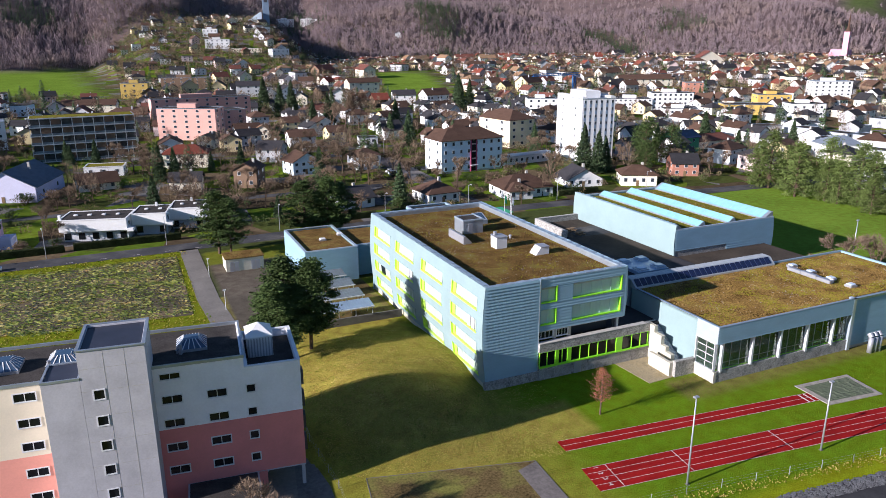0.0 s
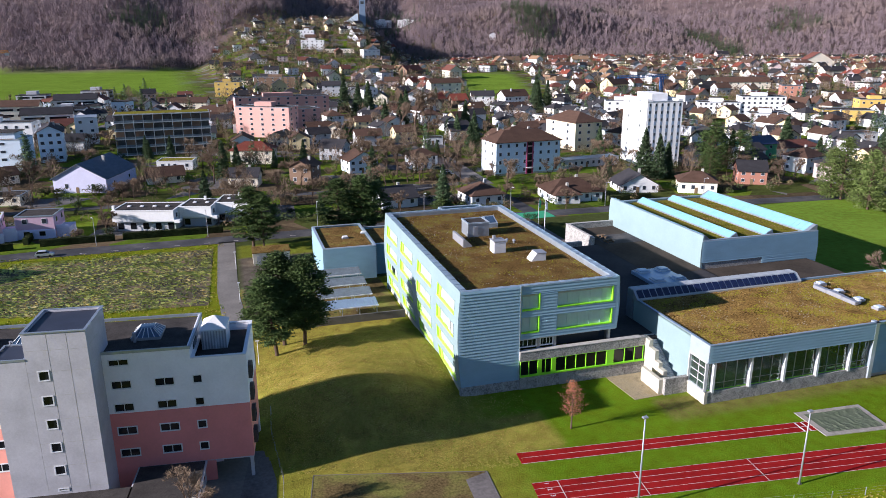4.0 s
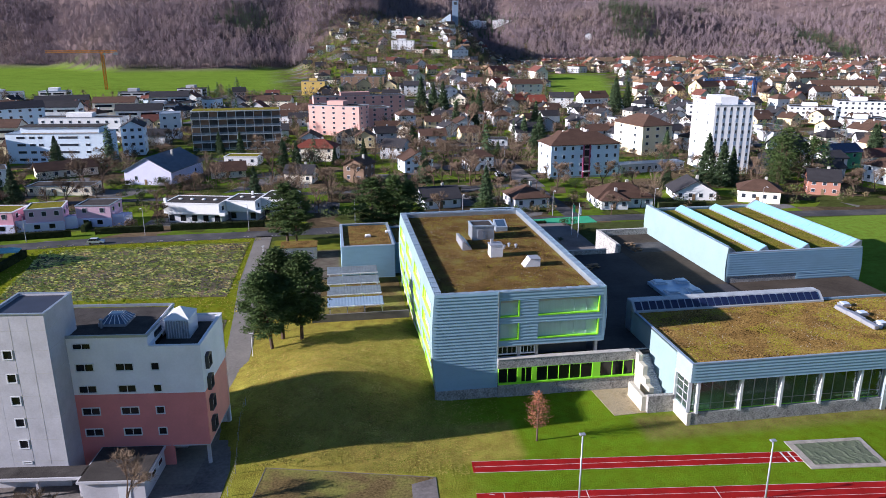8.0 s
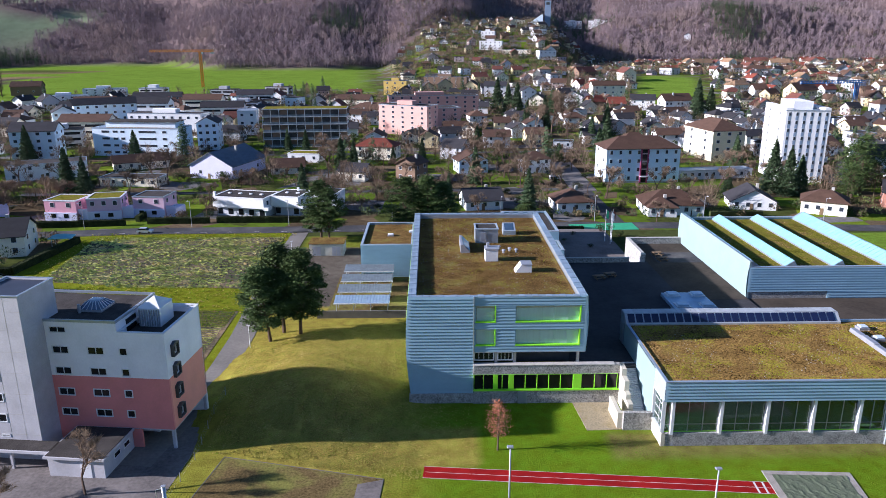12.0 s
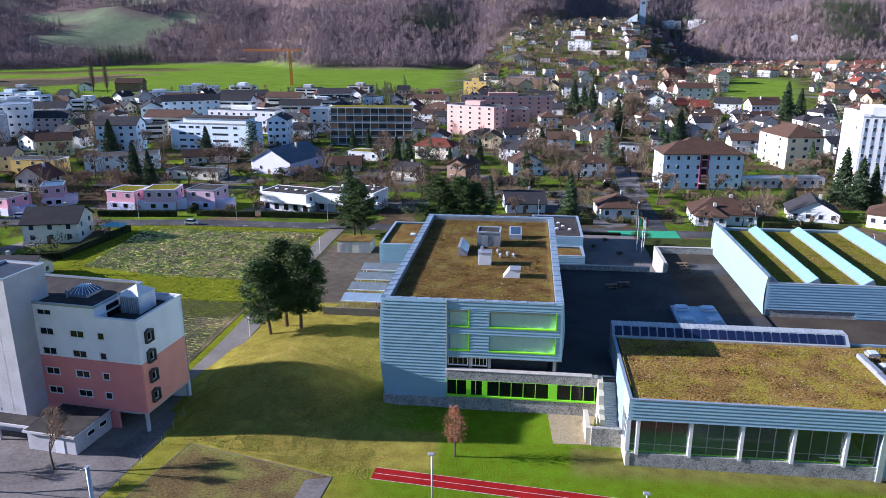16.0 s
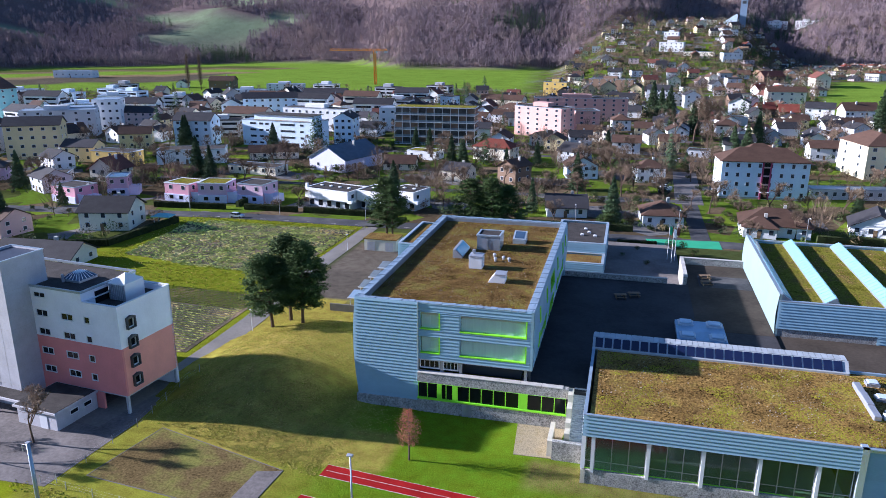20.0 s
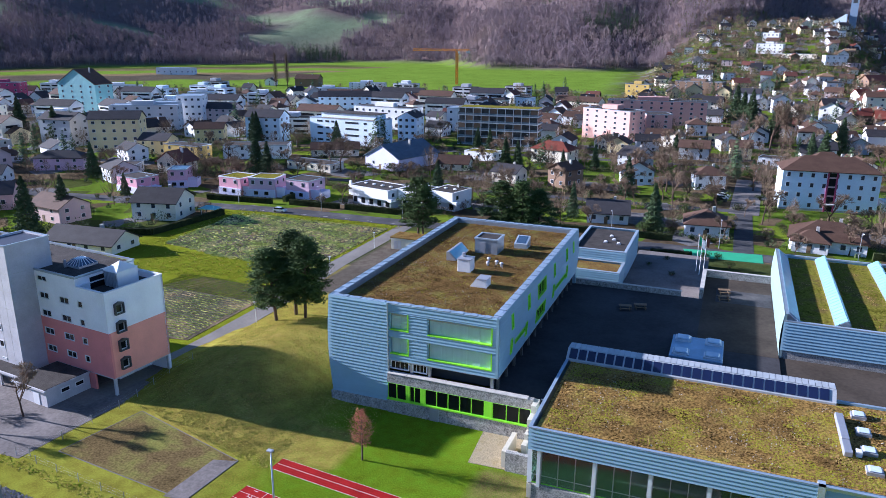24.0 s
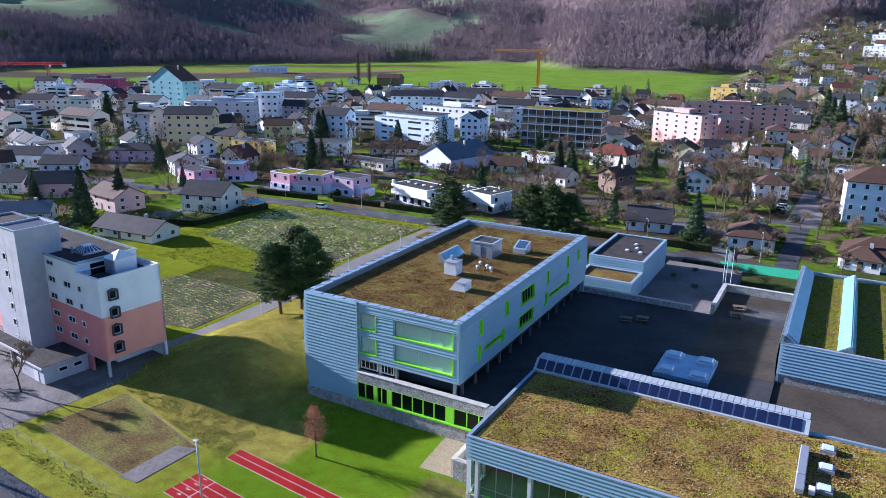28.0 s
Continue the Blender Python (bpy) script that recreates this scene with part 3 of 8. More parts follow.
def south_basement():
    """The storey that opens on the lawn below the yard: rubble walls and a lime green ribbon window."""
    s = thing("basement_wing", "low rubble stone wing with a lime green ribbon window", "building")
    at = lambda u, d, z: Vector((u, -0.5 + d, z))
    bays = [(9.6, 11.0), (11.0, 12.5), (13.1, 13.8), (13.8, 14.8), (15.5, 17.25), (17.25, 19.0), (19.0, 20.75), (20.75, 22.5), (22.5, 24.4), (25.6, 27.6), (27.6, 29.4), (29.4, 31.0)]
    bm = bmesh.new()
    add_box(bm, 9.5, 31.3, -0.5, 0.4, -0.5, 2.3)
    add_box(bm, 9.5, 31.3, -0.5, 0.4, 4.75, 6.2)
    part("rubble_wall", bm, "rubble", s)
    for a, b in bays:
        window(at, a, b, 2.3, 4.75, s, "lime", "glass_dark", "lime", 0, deep=0.3, t=0.05, proud=0.02)
    for a, b in ((12.5, 13.1), (14.8, 15.5), (24.4, 25.6)):
        part("panel", box(a, b, -0.55, 0.1, 2.3, 4.75), "lime", s)
    part("sill", box(9.5, 31.3, -0.66, -0.5, 2.10, 2.34), "lime", s)
    for x in range(10, 31, 3):
        part("coping", box(x - 0.45, x + 2.5, -0.56, 0.46, 6.2, 6.28), "plinth", s)
    part("door", box(16.2, 17.6, -0.56, -0.4, 0.0, 2.0), "galvanised", s)
    # steps from the lawn to the yard, between stepped walls
    st = thing("outdoor_stair", "concrete stair between stepped rubble and concrete walls", "stairs")
    for i in range(30):
        part("step", box(32.0, 33.9, -7.0 + i * 0.28, -7.0 + (i + 1) * 0.28, -0.3, 0.19 * (i + 1)), "concrete", st)
    bm = bmesh.new()
    for y0, y1, z in ((-1.6, 0.6, 6.0), (-3.4, -1.6, 4.9), (-4.6, -3.4, 3.4), (-6.0, -4.6, 2.6)):
        add_box(bm, 31.3, 32.0, y0, y1, -0.4, z)
    part("side_wall", bm, "pale_concrete", st)
    part("side_wall", box(29.3, 31.3, -8.0, -7.4, -0.4, 2.4), "pale_concrete", st)
    part("side_wall", box(29.3, 29.9, -7.4, -3.0, -0.4, 2.4), "pale_concrete", st)
    part("side_wall", box(30.0, 34.0, -8.6, -8.0, -0.4, 2.7), "rubble", st)
    part("landing", box(29.9, 32.0, -7.4, -6.9, -0.3, 0.06), "pale_concrete", st)
    tagged(bm_obj("terrace_patch", prism([(24.4, -0.6), (31.2, -0.6), (30.2, -8.4), (25.0, -8.6)], -0.1, 0.06), "patch_gravel"), "pale gravel patch at the foot of the stone wall", "paving", kind="structure")


def flat_box(name, label, x0, x1, y0, y1, z0, z1, bed="sedum", wall="cladding", rim=0.6, boards=True):
    """A low flat-roofed wing clad in boards, with a planted roof inside a metal rim."""
    s = thing(name, label, "building")
    faces = ((lambda u, d, z: Vector((u, y0 + d, z)), x0, x1), (lambda u, d, z: Vector((u, y1 - d, z)), x0, x1),
             (lambda u, d, z: Vector((x0 + d, u, z)), y0, y1), (lambda u, d, z: Vector((x1 - d, u, z)), y0, y1))
    for at, a, b in faces:
        part("cladding", clad_wall(at, a, b, z0, z1 - 0.15, ()), wall, s)
    part("roof_bed", box(x0 + rim, x1 - rim, y0 + rim, y1 - rim, z0, z1 - 0.45), bed, s)
    part("roof_edge", ring_bm(x0 - 0.06, x1 + 0.06, y0 - 0.06, y1 + 0.06, z1 - 0.15, z1, rim), "cladding_edge", s)
    return s


def gym():
    s = thing("sports_hall", "blue-grey clad sports hall with three glazed ridge lights on top", "building")
    x0, x1, y0, y1 = 62.7, 92.0, 29.2, 68.0
    zt = lambda x: 11.6 + (0.9 if x > 80 else 0.0)
    sw = lambda u, d, z: Vector((u + (0.5 * math.sin(math.pi * max(0, (z - 2)) / 9.6) if u > 91 else 0), y0 + d, z))
    part("cladding", clad_wall(sw, x0, x1, 6.7, 11.5, ()), "cladding", s)
    part("cladding", clad_wall(sw, 78, x1, 2.0, 6.7, ()), "cladding", s)
    part("rubble_wall", box(x0 + 0.1, 78, y0 + 0.06, y0 + 0.6, 4.0, 6.7), "rubble", s)
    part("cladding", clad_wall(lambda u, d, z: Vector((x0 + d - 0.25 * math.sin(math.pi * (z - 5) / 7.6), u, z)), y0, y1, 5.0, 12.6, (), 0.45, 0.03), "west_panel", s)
    part("cladding", clad_wall(lambda u, d, z: Vector((x1 - d + 0.5 * math.sin(math.pi * (z - 1) / 10.6), u, z)), y0, y1, 1.0, 11.5, ()), "cladding", s)
    part("cladding", clad_wall(lambda u, d, z: Vector((u, y1 - d, z)), x0, x1, 0.0, 11.5, ()), "cladding", s)
    part("roof_bed", box(x0 + 0.5, x1 - 0.5, y0 + 0.5, y1 - 0.5, 5.0, 11.0), "sedum_green", s, "yellow-green sedum planting")
    part("roof_edge", ring_bm(x0 - 0.06, x1 + 0.06, y0 - 0.06, y1 + 0.06, 11.35, 11.6, 0.5), "cladding_edge", s)
    for xc in (62.5, 71.0, 80.1, 91.3):
        # whole ridges in the middle, half ridges against the end walls
        if xc < 65:
            prof, slopes = [(xc + 0.3, 10.9), (xc + 2.5, 10.9), (xc + 2.5, 11.3), (xc + 0.75, 12.62), (xc + 0.3, 12.62)], (((xc + 0.8, 12.64), (xc + 2.5, 11.36)),)
        elif xc > 90:
            prof, slopes = [(xc - 2.1, 10.9), (xc + 0.65, 10.9), (xc + 0.65, 12.75), (xc + 0.2, 12.75), (xc - 2.1, 11.3)], (((xc - 2.12, 11.36), (xc + 0.2, 12.79)),)
        else:
            prof = [(xc - 1.1, 10.9), (xc + 1.1, 10.9), (xc + 1.1, 11.3), (xc + 0.5, 12.35), (xc - 1.1, 11.3)]
            slopes = ((xc - 1.12, 11.35), (xc + 0.42, 12.36)), ((xc + 0.58, 12.33), (xc + 1.12, 11.38))
        r = part("ridge_light", section(prof, y0 + (0.2 if len(slopes) == 1 else 1.0), y1 - (0.2 if len(slopes) == 1 else 0.8)), "zinc", s)
        n = 26
        for i in range(n):
            ya = y0 + 1.1 + i * (y1 - y0 - 2.0) / n
            yb = ya + (y1 - y0 - 2.0) / n - 0.09
            for (xa, za), (xb, zb) in slopes:
                bm = bmesh.new()
                off = Vector((-(zb - za), 0, xb - xa)).normalized() * 0.04
                p = [Vector((xa, ya, za)), Vector((xb, ya, zb)), Vector((xb, yb, zb)), Vector((xa, yb, za))]
                lo = [bm.verts.new(v) for v in p]
                hi = [bm.verts.new(v + off) for v in p]
                bm.faces.new(hi)
                bm.faces.new(lo[::-1])
                for k in range(4):
                    bm.faces.new((lo[k], lo[(k + 1) % 4], hi[(k + 1) % 4], hi[k]))
                part("pane", bm, "skylight", r)


def dining_hall():
    s = thing("assembly_hall", "low hall with tall glazed front, rubble base and dry planted roof", "building")
    x0, x1, y0, y1, zt = 34.0, 88.0, -12.9, 8.0, 9.6
    S = lambda u, d, z: Vector((u, y0 + d, z))
    part("fascia", clad_wall(S, x0, 64.3, 6.7, zt - 0.1, (), 0.46, 0.11, 0.5), "cladding", s)
    part("cladding", clad_wall(lambda u, d, z: Vector((u, y0 + 0.3 + d, z)), 65.0, x1, 0.6, zt - 0.1, ()), "cladding", s)
    part("corner_post", box(64.3, 65.0, y0 - 0.1, y0 + 1.0, -0.3, zt), "cladding_edge", s)
    part("fascia", box(64.9, x1, y0 + 0.1, y0 + 0.3, zt - 0.5, zt - 0.1), "cladding_edge", s)
    part("rubble_wall", box(x0 + 0.1, 64.3, y0 + 0.15, y0 + 0.9, -0.5, 1.9), "rubble", s)
    part("rubble_wall", box(65.0, x1, y0 + 0.35, y0 + 0.9, -0.5, 0.6), "plinth", s)
    # glazing between columns
    xs = [35.3, 41.8, 48.0, 54.2, 60.4, 64.3]
    for a in xs[:-1]:
        part("column", box(a - 0.2, a + 0.2, y0 + 0.05, y0 + 0.55, 1.72, 6.7), "frame_white", s)
    for a, b in [(34.2, 35.1)] + [(a + 0.25, b - 0.25) for a, b in zip(xs, xs[1:])]:
        bm = bmesh.new()
        at_box(bm, S, a, b, 0.62, 0.66, 1.95, 6.7)
        g = part("pane", bm, M["hall_glass"], s, "tall green-tinted window pane")
        g.visible_shadow = False
        k = max(1, round((b - a) / 2))
        for i in range(k + 1):
            u = a + (b - a) * i / k
            part("mullion", box(u - 0.05, u + 0.05, y0 + 0.55, y0 + 0.62, 1.95, 6.7), "galvanised", s)
        part("transom", box(a, b, y0 + 0.55, y0 + 0.62, 3.0, 3.06), "galvanised", s)
        part("transom", box(a, b, y0 + 0.55, y0 + 0.62, 1.9, 2.02), "lime", s)
    # the room behind the glass
    part("inner_floor", box(34.5, 64.2, y0 + 1.0, 6.0, 1.2, 1.5), "hall_floor", s)
    part("inner_wall", box(34.6, 64.2, 5.6, 6.0, 1.5, 9.0), "concrete", s)
    part("inner_beam", box(34.6, 64.2, -3.0, -2.6, 6.0, 6.6), "lime", s)
    # west end: corner glazing, then a closed wall in the colour toned for sun
    W = lambda u, d, z: Vector((x0 + d, u, z))
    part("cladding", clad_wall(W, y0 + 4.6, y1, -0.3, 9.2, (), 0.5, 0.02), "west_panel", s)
    part("cladding", clad_wall(W, y0, y0 + 4.6, 6.7, zt - 0.1, ()), "cladding_edge", s)
    part("base", box(x0 - 0.05, x0 + 0.5, y0 + 0.1, y0 + 4.6, -0.4, 1.9), "pale_concrete", s)
    window(W, y0 + 0.4, y0 + 4.5, 1.9, 6.7, s, "frame_white", M["hall_glass"], "frame_white", 1, deep=0.4, t=0.12, cross=3)
    part("cladding", clad_wall(lambda u, d, z: Vector((u, y1 - d, z)), x0, x1, 0.0, zt, ()), "cladding", s)
    part("cladding", clad_wall(lambda u, d, z: Vector((x1 - d, u, z)), y0 + 0.3, y1, 0.0, zt, ()), "cladding", s)
    part("roof_bed", box(x0 + 0.7, x1 - 0.6, y0 + 0.9, y1 - 0.2, 9.0, 9.3), "sedum_dry", s, "dry straw-coloured sedum planting")
    part("roof_edge", ring_bm(x0 - 0.08, x1 + 0.08, y0 - 0.1, y1 + 0.1, zt - 0.1, zt, 0.42), "cap_sheet", s)
    # tilted strip of dark glass along the back edge
    strip = part("glazed_strip", box(33.9, 67.9, 8.36, 10.2, 5.3, 10.72), "zinc", s)
    for i in range(44):
        part("ridge_panel", section([(34.0 + i * 0.77, 10.74), (34.70 + i * 0.77, 10.74), (34.70 + i * 0.77, 10.84), (34.0 + i * 0.77, 10.84)], 8.42, 10.16), "seam_sheet", strip)
    n = 26
    for i in range(n):
        a = 34.3 + i * 33.0 / n
        b = a + 33.0 / n - 0.22
        bm = bmesh.new()
        p = [Vector((a, 7.1, 9.72)), Vector((b, 7.1, 9.72)), Vector((b, 8.22, 10.72)), Vector((a, 8.22, 10.72))]
        lo = [bm.verts.new(v) for v in p]
        hi = [bm.verts.new(v + Vector((0, -0.05, 0.07))) for v in p]
        bm.faces.new(hi)
        bm.faces.new(lo[::-1])
        for k in range(4):
            bm.faces.new((lo[k], lo[(k + 1) % 4], hi[(k + 1) % 4], hi[k]))
        part("pane", bm, "solar", strip)
    bm = bmesh.new()
    p = [bm.verts.new(v) for v in ((33.9, 6.95, 9.56), (67.9, 6.95, 9.56), (67.9, 8.34, 10.80), (33.9, 8.34, 10.80), (33.9, 8.34, 9.3), (67.9, 8.34, 9.3), (67.9, 6.95, 9.3), (33.9, 6.95, 9.3))]
    for f in ((0, 1, 2, 3), (3, 2, 5, 4), (4, 5, 6, 7), (7, 6, 1, 0), (0, 3, 4, 7), (1, 6, 5, 2)):
        bm.faces.new([p[i] for i in f])
    part("frame", bm, "seam_sheet", strip)


m = mat("hall_glass", (0.42, 0.62, 0.52), 0.02, 0, 0, 1, 0)
m.node_tree.nodes["Principled BSDF"].inputs["Transmission Weight"].default_value = 0.95
M["hall_glass"] = m
school()
south_basement()
flat_box("annex_west", "low wing clad in blue-grey boards with a brown planted roof", -12.6, -0.7, 59.5, 80.0, 0.0, 7.7)
flat_box("annex_link", "closed link wall of blue-grey boards beside the low wing", -0.7, 9.0, 62.0, 78.0, 0.0, 7.2)
flat_box("annex_east", "flat-roofed wing clad in blue-grey boards with a gravel roof", 22.0, 33.7, 67.0, 87.5, 1.0, 8.6, "roof_gravel")
flat_box("annex_low", "low porch with planted roof before the gravel-roofed wing", 22.0, 33.6, 58.8, 66.9, 1.0, 6.4, "sedum")
gym()
dining_hall()


def courtyard():
    t = tagged(bm_obj("courtyard", prism([(24.3, 0.4), (34.0, 0.4), (34.0, 8.1), (62.7, 8.1), (62.7, 66.0), (50.2, 66.0), (50.2, 51.5), (24.3, 51.5)], -0.5, 5.6), "court"),
               "dark asphalt school yard raised above the lawn", "courtyard", kind="structure")
    tagged(bm_obj("courtyard_east", box(62.7, 90, 8.1, 29.2, -0.5, 5.3), "brown_court"), "asphalt terrace between the sports hall and the assembly hall", "courtyard", kind="structure")
    tagged(bm_obj("yard_terrace", box(50.4, 62.6, 28, 65.8, 5.5, 5.62), "brown_court"), "brownish asphalt terrace with picnic tables", "courtyard", kind="structure")
    tagged(bm_obj("yard_paving", box(52.6, 62.4, 51, 58.5, 5.55, 5.64), "asphalt"), "dark paved patch under the picnic tables", "paving", kind="structure")
    tagged(bm_obj("lower_yard", box(33.7, 50.2, 51.9, 92, -0.5, 2.4), "pale_asphalt"), "lower gravel yard behind the school", "courtyard", kind="structure")
    for nm, x0, x1, y0, y1, z1 in (("yard_wall", 26.2, 46.4, 51.4, 52.0, 6.6), ("yard_wall", 49.6, 50.3, 52.6, 66.6, 7.0), ("yard_wall", 50.3, 62.7, 65.9, 66.6, 7.0)):
        w = thing(nm, "rough stone parapet wall round the school yard", "wall", "yard walls")
        part("stonework", box(x0, x1, y0, y1, 1.5, z1), "rubble", w)
        part("coping", box(x0 - 0.04, x1 + 0.04, y0 - 0.04, y1 + 0.04, z1, z1 + 0.09), "plinth", w)
    st = thing("yard_steps", "pale concrete steps down to the lower yard", "stairs")
    for i in range(7):
        part("step", box(46.4, 49.6, 51.5 + i * 0.42, 51.92 + i * 0.42, 2.0, 5.5 - i * 0.45), "pale_concrete", st)
    k = thing("skylight_block", "low metal-clad box with four white dome lights on the yard", "skylight")
    part("body", box(46.8, 54.6, 21.6, 30.3, 5.5, 6.25, 0.05), "deck_sheet", k)
    for x in (47.2, 51.8):
        for y in (22.0, 27.6):
            d = part("dome_kerb", box(x, x + 2.5, y, y + 2.2, 6.25, 6.55), "frame_white", k)
            part("dome", box(x + 0.2, x + 2.3, y + 0.2, y + 2.0, 6.55, 6.85, 0.16), "dome_glass", d)
    for x, y in ((37.5, 40.6), (40.0, 42.2), (54.0, 56.5), (54.0, 52.6)):
        tb = thing("picnic_table", "weathered wooden picnic table with two benches on the yard", "table", "picnic tables", pose(x, y, 5.6 if x < 50 else 5.64, 0, 0, 12))
        for dy in (-0.42, -0.14, 0.14, 0.42):
            part("plank", box(-1.1, 1.1, dy - 0.12, dy + 0.12, 0.70, 0.75), "timber", tb)
        for dy in (-0.95, 0.95):
            part("bench", box(-1.1, 1.1, dy - 0.16, dy + 0.16, 0.40, 0.46), "timber", tb)
        for dx in (-0.8, 0.8):
            part("leg", box(dx - 0.05, dx + 0.05, -0.95, 0.95, 0.0, 0.40), "timber", tb)
            part("leg", box(dx - 0.05, dx + 0.05, -0.25, 0.25, 0.40, 0.70), "timber", tb)


courtyard()


def roof_things():
    z = 15.95
    a = thing("roof_plant_room", "white metal plant room on the planted school roof", "plant room")
    part("body", box(11.6, 15.8, 31.2, 35.2, z, 18.5), "zinc", a)
    part("roof", ring_bm(11.5, 15.9, 31.1, 35.3, 18.5, 18.75, 0.3), "cladding_edge", a)
    part("roof_deck", box(11.8, 15.6, 31.4, 35.0, 18.5, 18.6), "roof_gravel", a)
    part("door", box(12.6, 13.6, 31.12, 31.2, z, 18.0), "galvanised", a)
    for x, y, w, d, h in ((12.6, 19.8, 2.2, 2.2, 2.1),):
        b = thing("ventilation_box", "white sheet-metal ventilation box on the school roof", "vent", "roof vents")
        part("body", box(x, x + w, y, y + d, z, z + h, 0.04), "white_paint", b)
        part("lid", box(x - 0.08, x + w + 0.08, y - 0.08, y + d + 0.08, z + h, z + h + 0.12), "galvanised", b)
        part("cowl", box(x + 0.3, x + 0.8, y + 1.4, y + 1.9, z + h + 0.12, z + h + 0.8, 0.05), "galvanised", b)
    b = thing("air_intake", "white wedge-shaped air intake on the school roof", "vent", "roof vents")
    bm = bmesh.new()
    p = [(17.0, z), (19.7, z), (19.7, z + 1.35), (18.0, z + 1.35)]
    part("body", section(p, 13.6, 15.7), "white_paint", b)
    part("cap", box(18.0, 19.8, 13.5, 15.8, z + 1.35, z + 1.43), "galvanised", b)
    k = thing("roof_light", "tilted glass roof light in a metal frame on the school roof", "skylight", "roof lights")
    part("frame", section([(8.6, z), (10.3, z), (10.3, z + 0.25), (9.0, z + 1.5), (8.6, z + 1.5)], 25.0, 31.5), "galvanised", k)
    bm = bmesh.new()
    q = [bm.verts.new(v) for v in ((10.33, 25.3, z + 0.32), (10.33, 31.2, z + 0.32), (9.1, 31.2, z + 1.5), (9.1, 25.3, z + 1.5))]
    bm.faces.new(q)
    part("pane", bm, "skylight", k)
    k = thing("roof_light", "square tilted roof light with dark glass on the school roof", "skylight", "roof lights")
    bm = bmesh.new()
    add_box(bm, 17.3, 19.7, 36.6, 39.2, z, z + 0.9)
    for v in bm.verts:
        if v.co.z > z + 0.5 and v.co.y > 38:
            v.co.z += 1.0
    part("frame", bm, "cladding_edge", k)
    bm = bmesh.new()
    bm.faces.new([bm.verts.new(v) for v in ((17.6, 36.85, z + 1.03), (19.4, 36.85, z + 1.03), (19.4, 38.95, z + 1.83), (17.6, 38.95, z + 1.83))])
    part("pane", bm, "glass_blue", k)
    for i, (x, y) in enumerate(((16.2, 24.8), (17.4, 26.0), (18.5, 25.2), (15.6, 27.2))):
        v = thing("roof_cowl", "small round metal vent cowl on the planted roof", "vent", "roof cowls")
        bm = bmesh.new()
        tube(bm, (x, y, z), (x, y, z + 0.5), 0.2, 0.2)
        part("pipe", bm, "galvanised", v)
        bm = bmesh.new()
        tube(bm, (x, y, z + 0.5), (x, y, z + 0.72), 0.36, 0.2)
        part("hood", bm, "galvanised", v)
    for x, y in ((-7.0, 68.0), (-2.0, 71.0)):
        v = thing("dome_light", "small white dome light on the planted wing roof", "skylight", "dome lights")
        part("kerb", box(x, x + 1.5, y, y + 1.3, 7.2, 7.5), "galvanised", v)
        part("dome", box(x + 0.1, x + 1.4, y + 0.1, y + 1.2, 7.5, 7.8, 0.12), "white_paint", v)
    for x, y in ((28.0, 80.0), (29.0, 77.0), (30.5, 74.0), (27.5, 74.5)):
        v = thing("dome_light", "small white dome light on the gravel roof", "skylight", "dome lights")
        part("kerb", box(x, x + 0.9, y, y + 0.9, 8.1, 8.35), "galvanised", v)
        part("dome", box(x + 0.1, x + 0.8, y + 0.1, y + 0.8, 8.35, 8.6, 0.1), "white_paint", v)
    for y in (4.7, 0.5, -3.8, -7.9):
        v = thing("dome_light", "white dome light in a metal kerb on the dry planted roof", "skylight", "dome lights")
        part("kerb", box(69.2, 70.8, y - 0.7, y + 0.7, 9.3, 9.7), "galvanised", v)
        part("dome", box(69.32, 70.68, y - 0.58, y + 0.58, 9.7, 9.95, 0.14), "dome_glass", v)
    v = thing("ventilation_duct", "long galvanised ventilation duct on the hall roof", "duct")
    for ya, yb, zz in ((-5.7, -2.8, 10.05), (-2.75, 0.6, 10.15), (0.65, 3.6, 10.05)):
        part("duct", box(67.3, 68.2, ya, yb, 9.4, zz, 0.08), "galvanised", v)
    part("fan_box", box(68.6, 69.2, -5.2, -4.4, 9.3, 10.0, 0.05), "white_paint", v)
    for y in (-5.0, -2.0, 1.0):
        part("support", box(67.4, 68.1, y, y + 0.15, 9.3, 9.4), "frame_dark", v)
    for i, x in enumerate((67.2, 68.3, 69.4)):
        v = thing("air_pipe", "bent galvanised air pipe standing before the hall wall", "pipe", "air pipes")
        bm = bmesh.new()
        tube(bm, (x, -15.2, -0.1), (x, -15.2, 2.8), 0.45, 0.45, 12)
        part("pipe", bm, "galvanised", v, smooth=True)
        bm = bmesh.new()
        tube(bm, (x, -15.2, 2.8), (x, -14.7, 3.4), 0.47, 0.47, 12)
        part("mouth", bm, "galvanised", v)


roof_things()


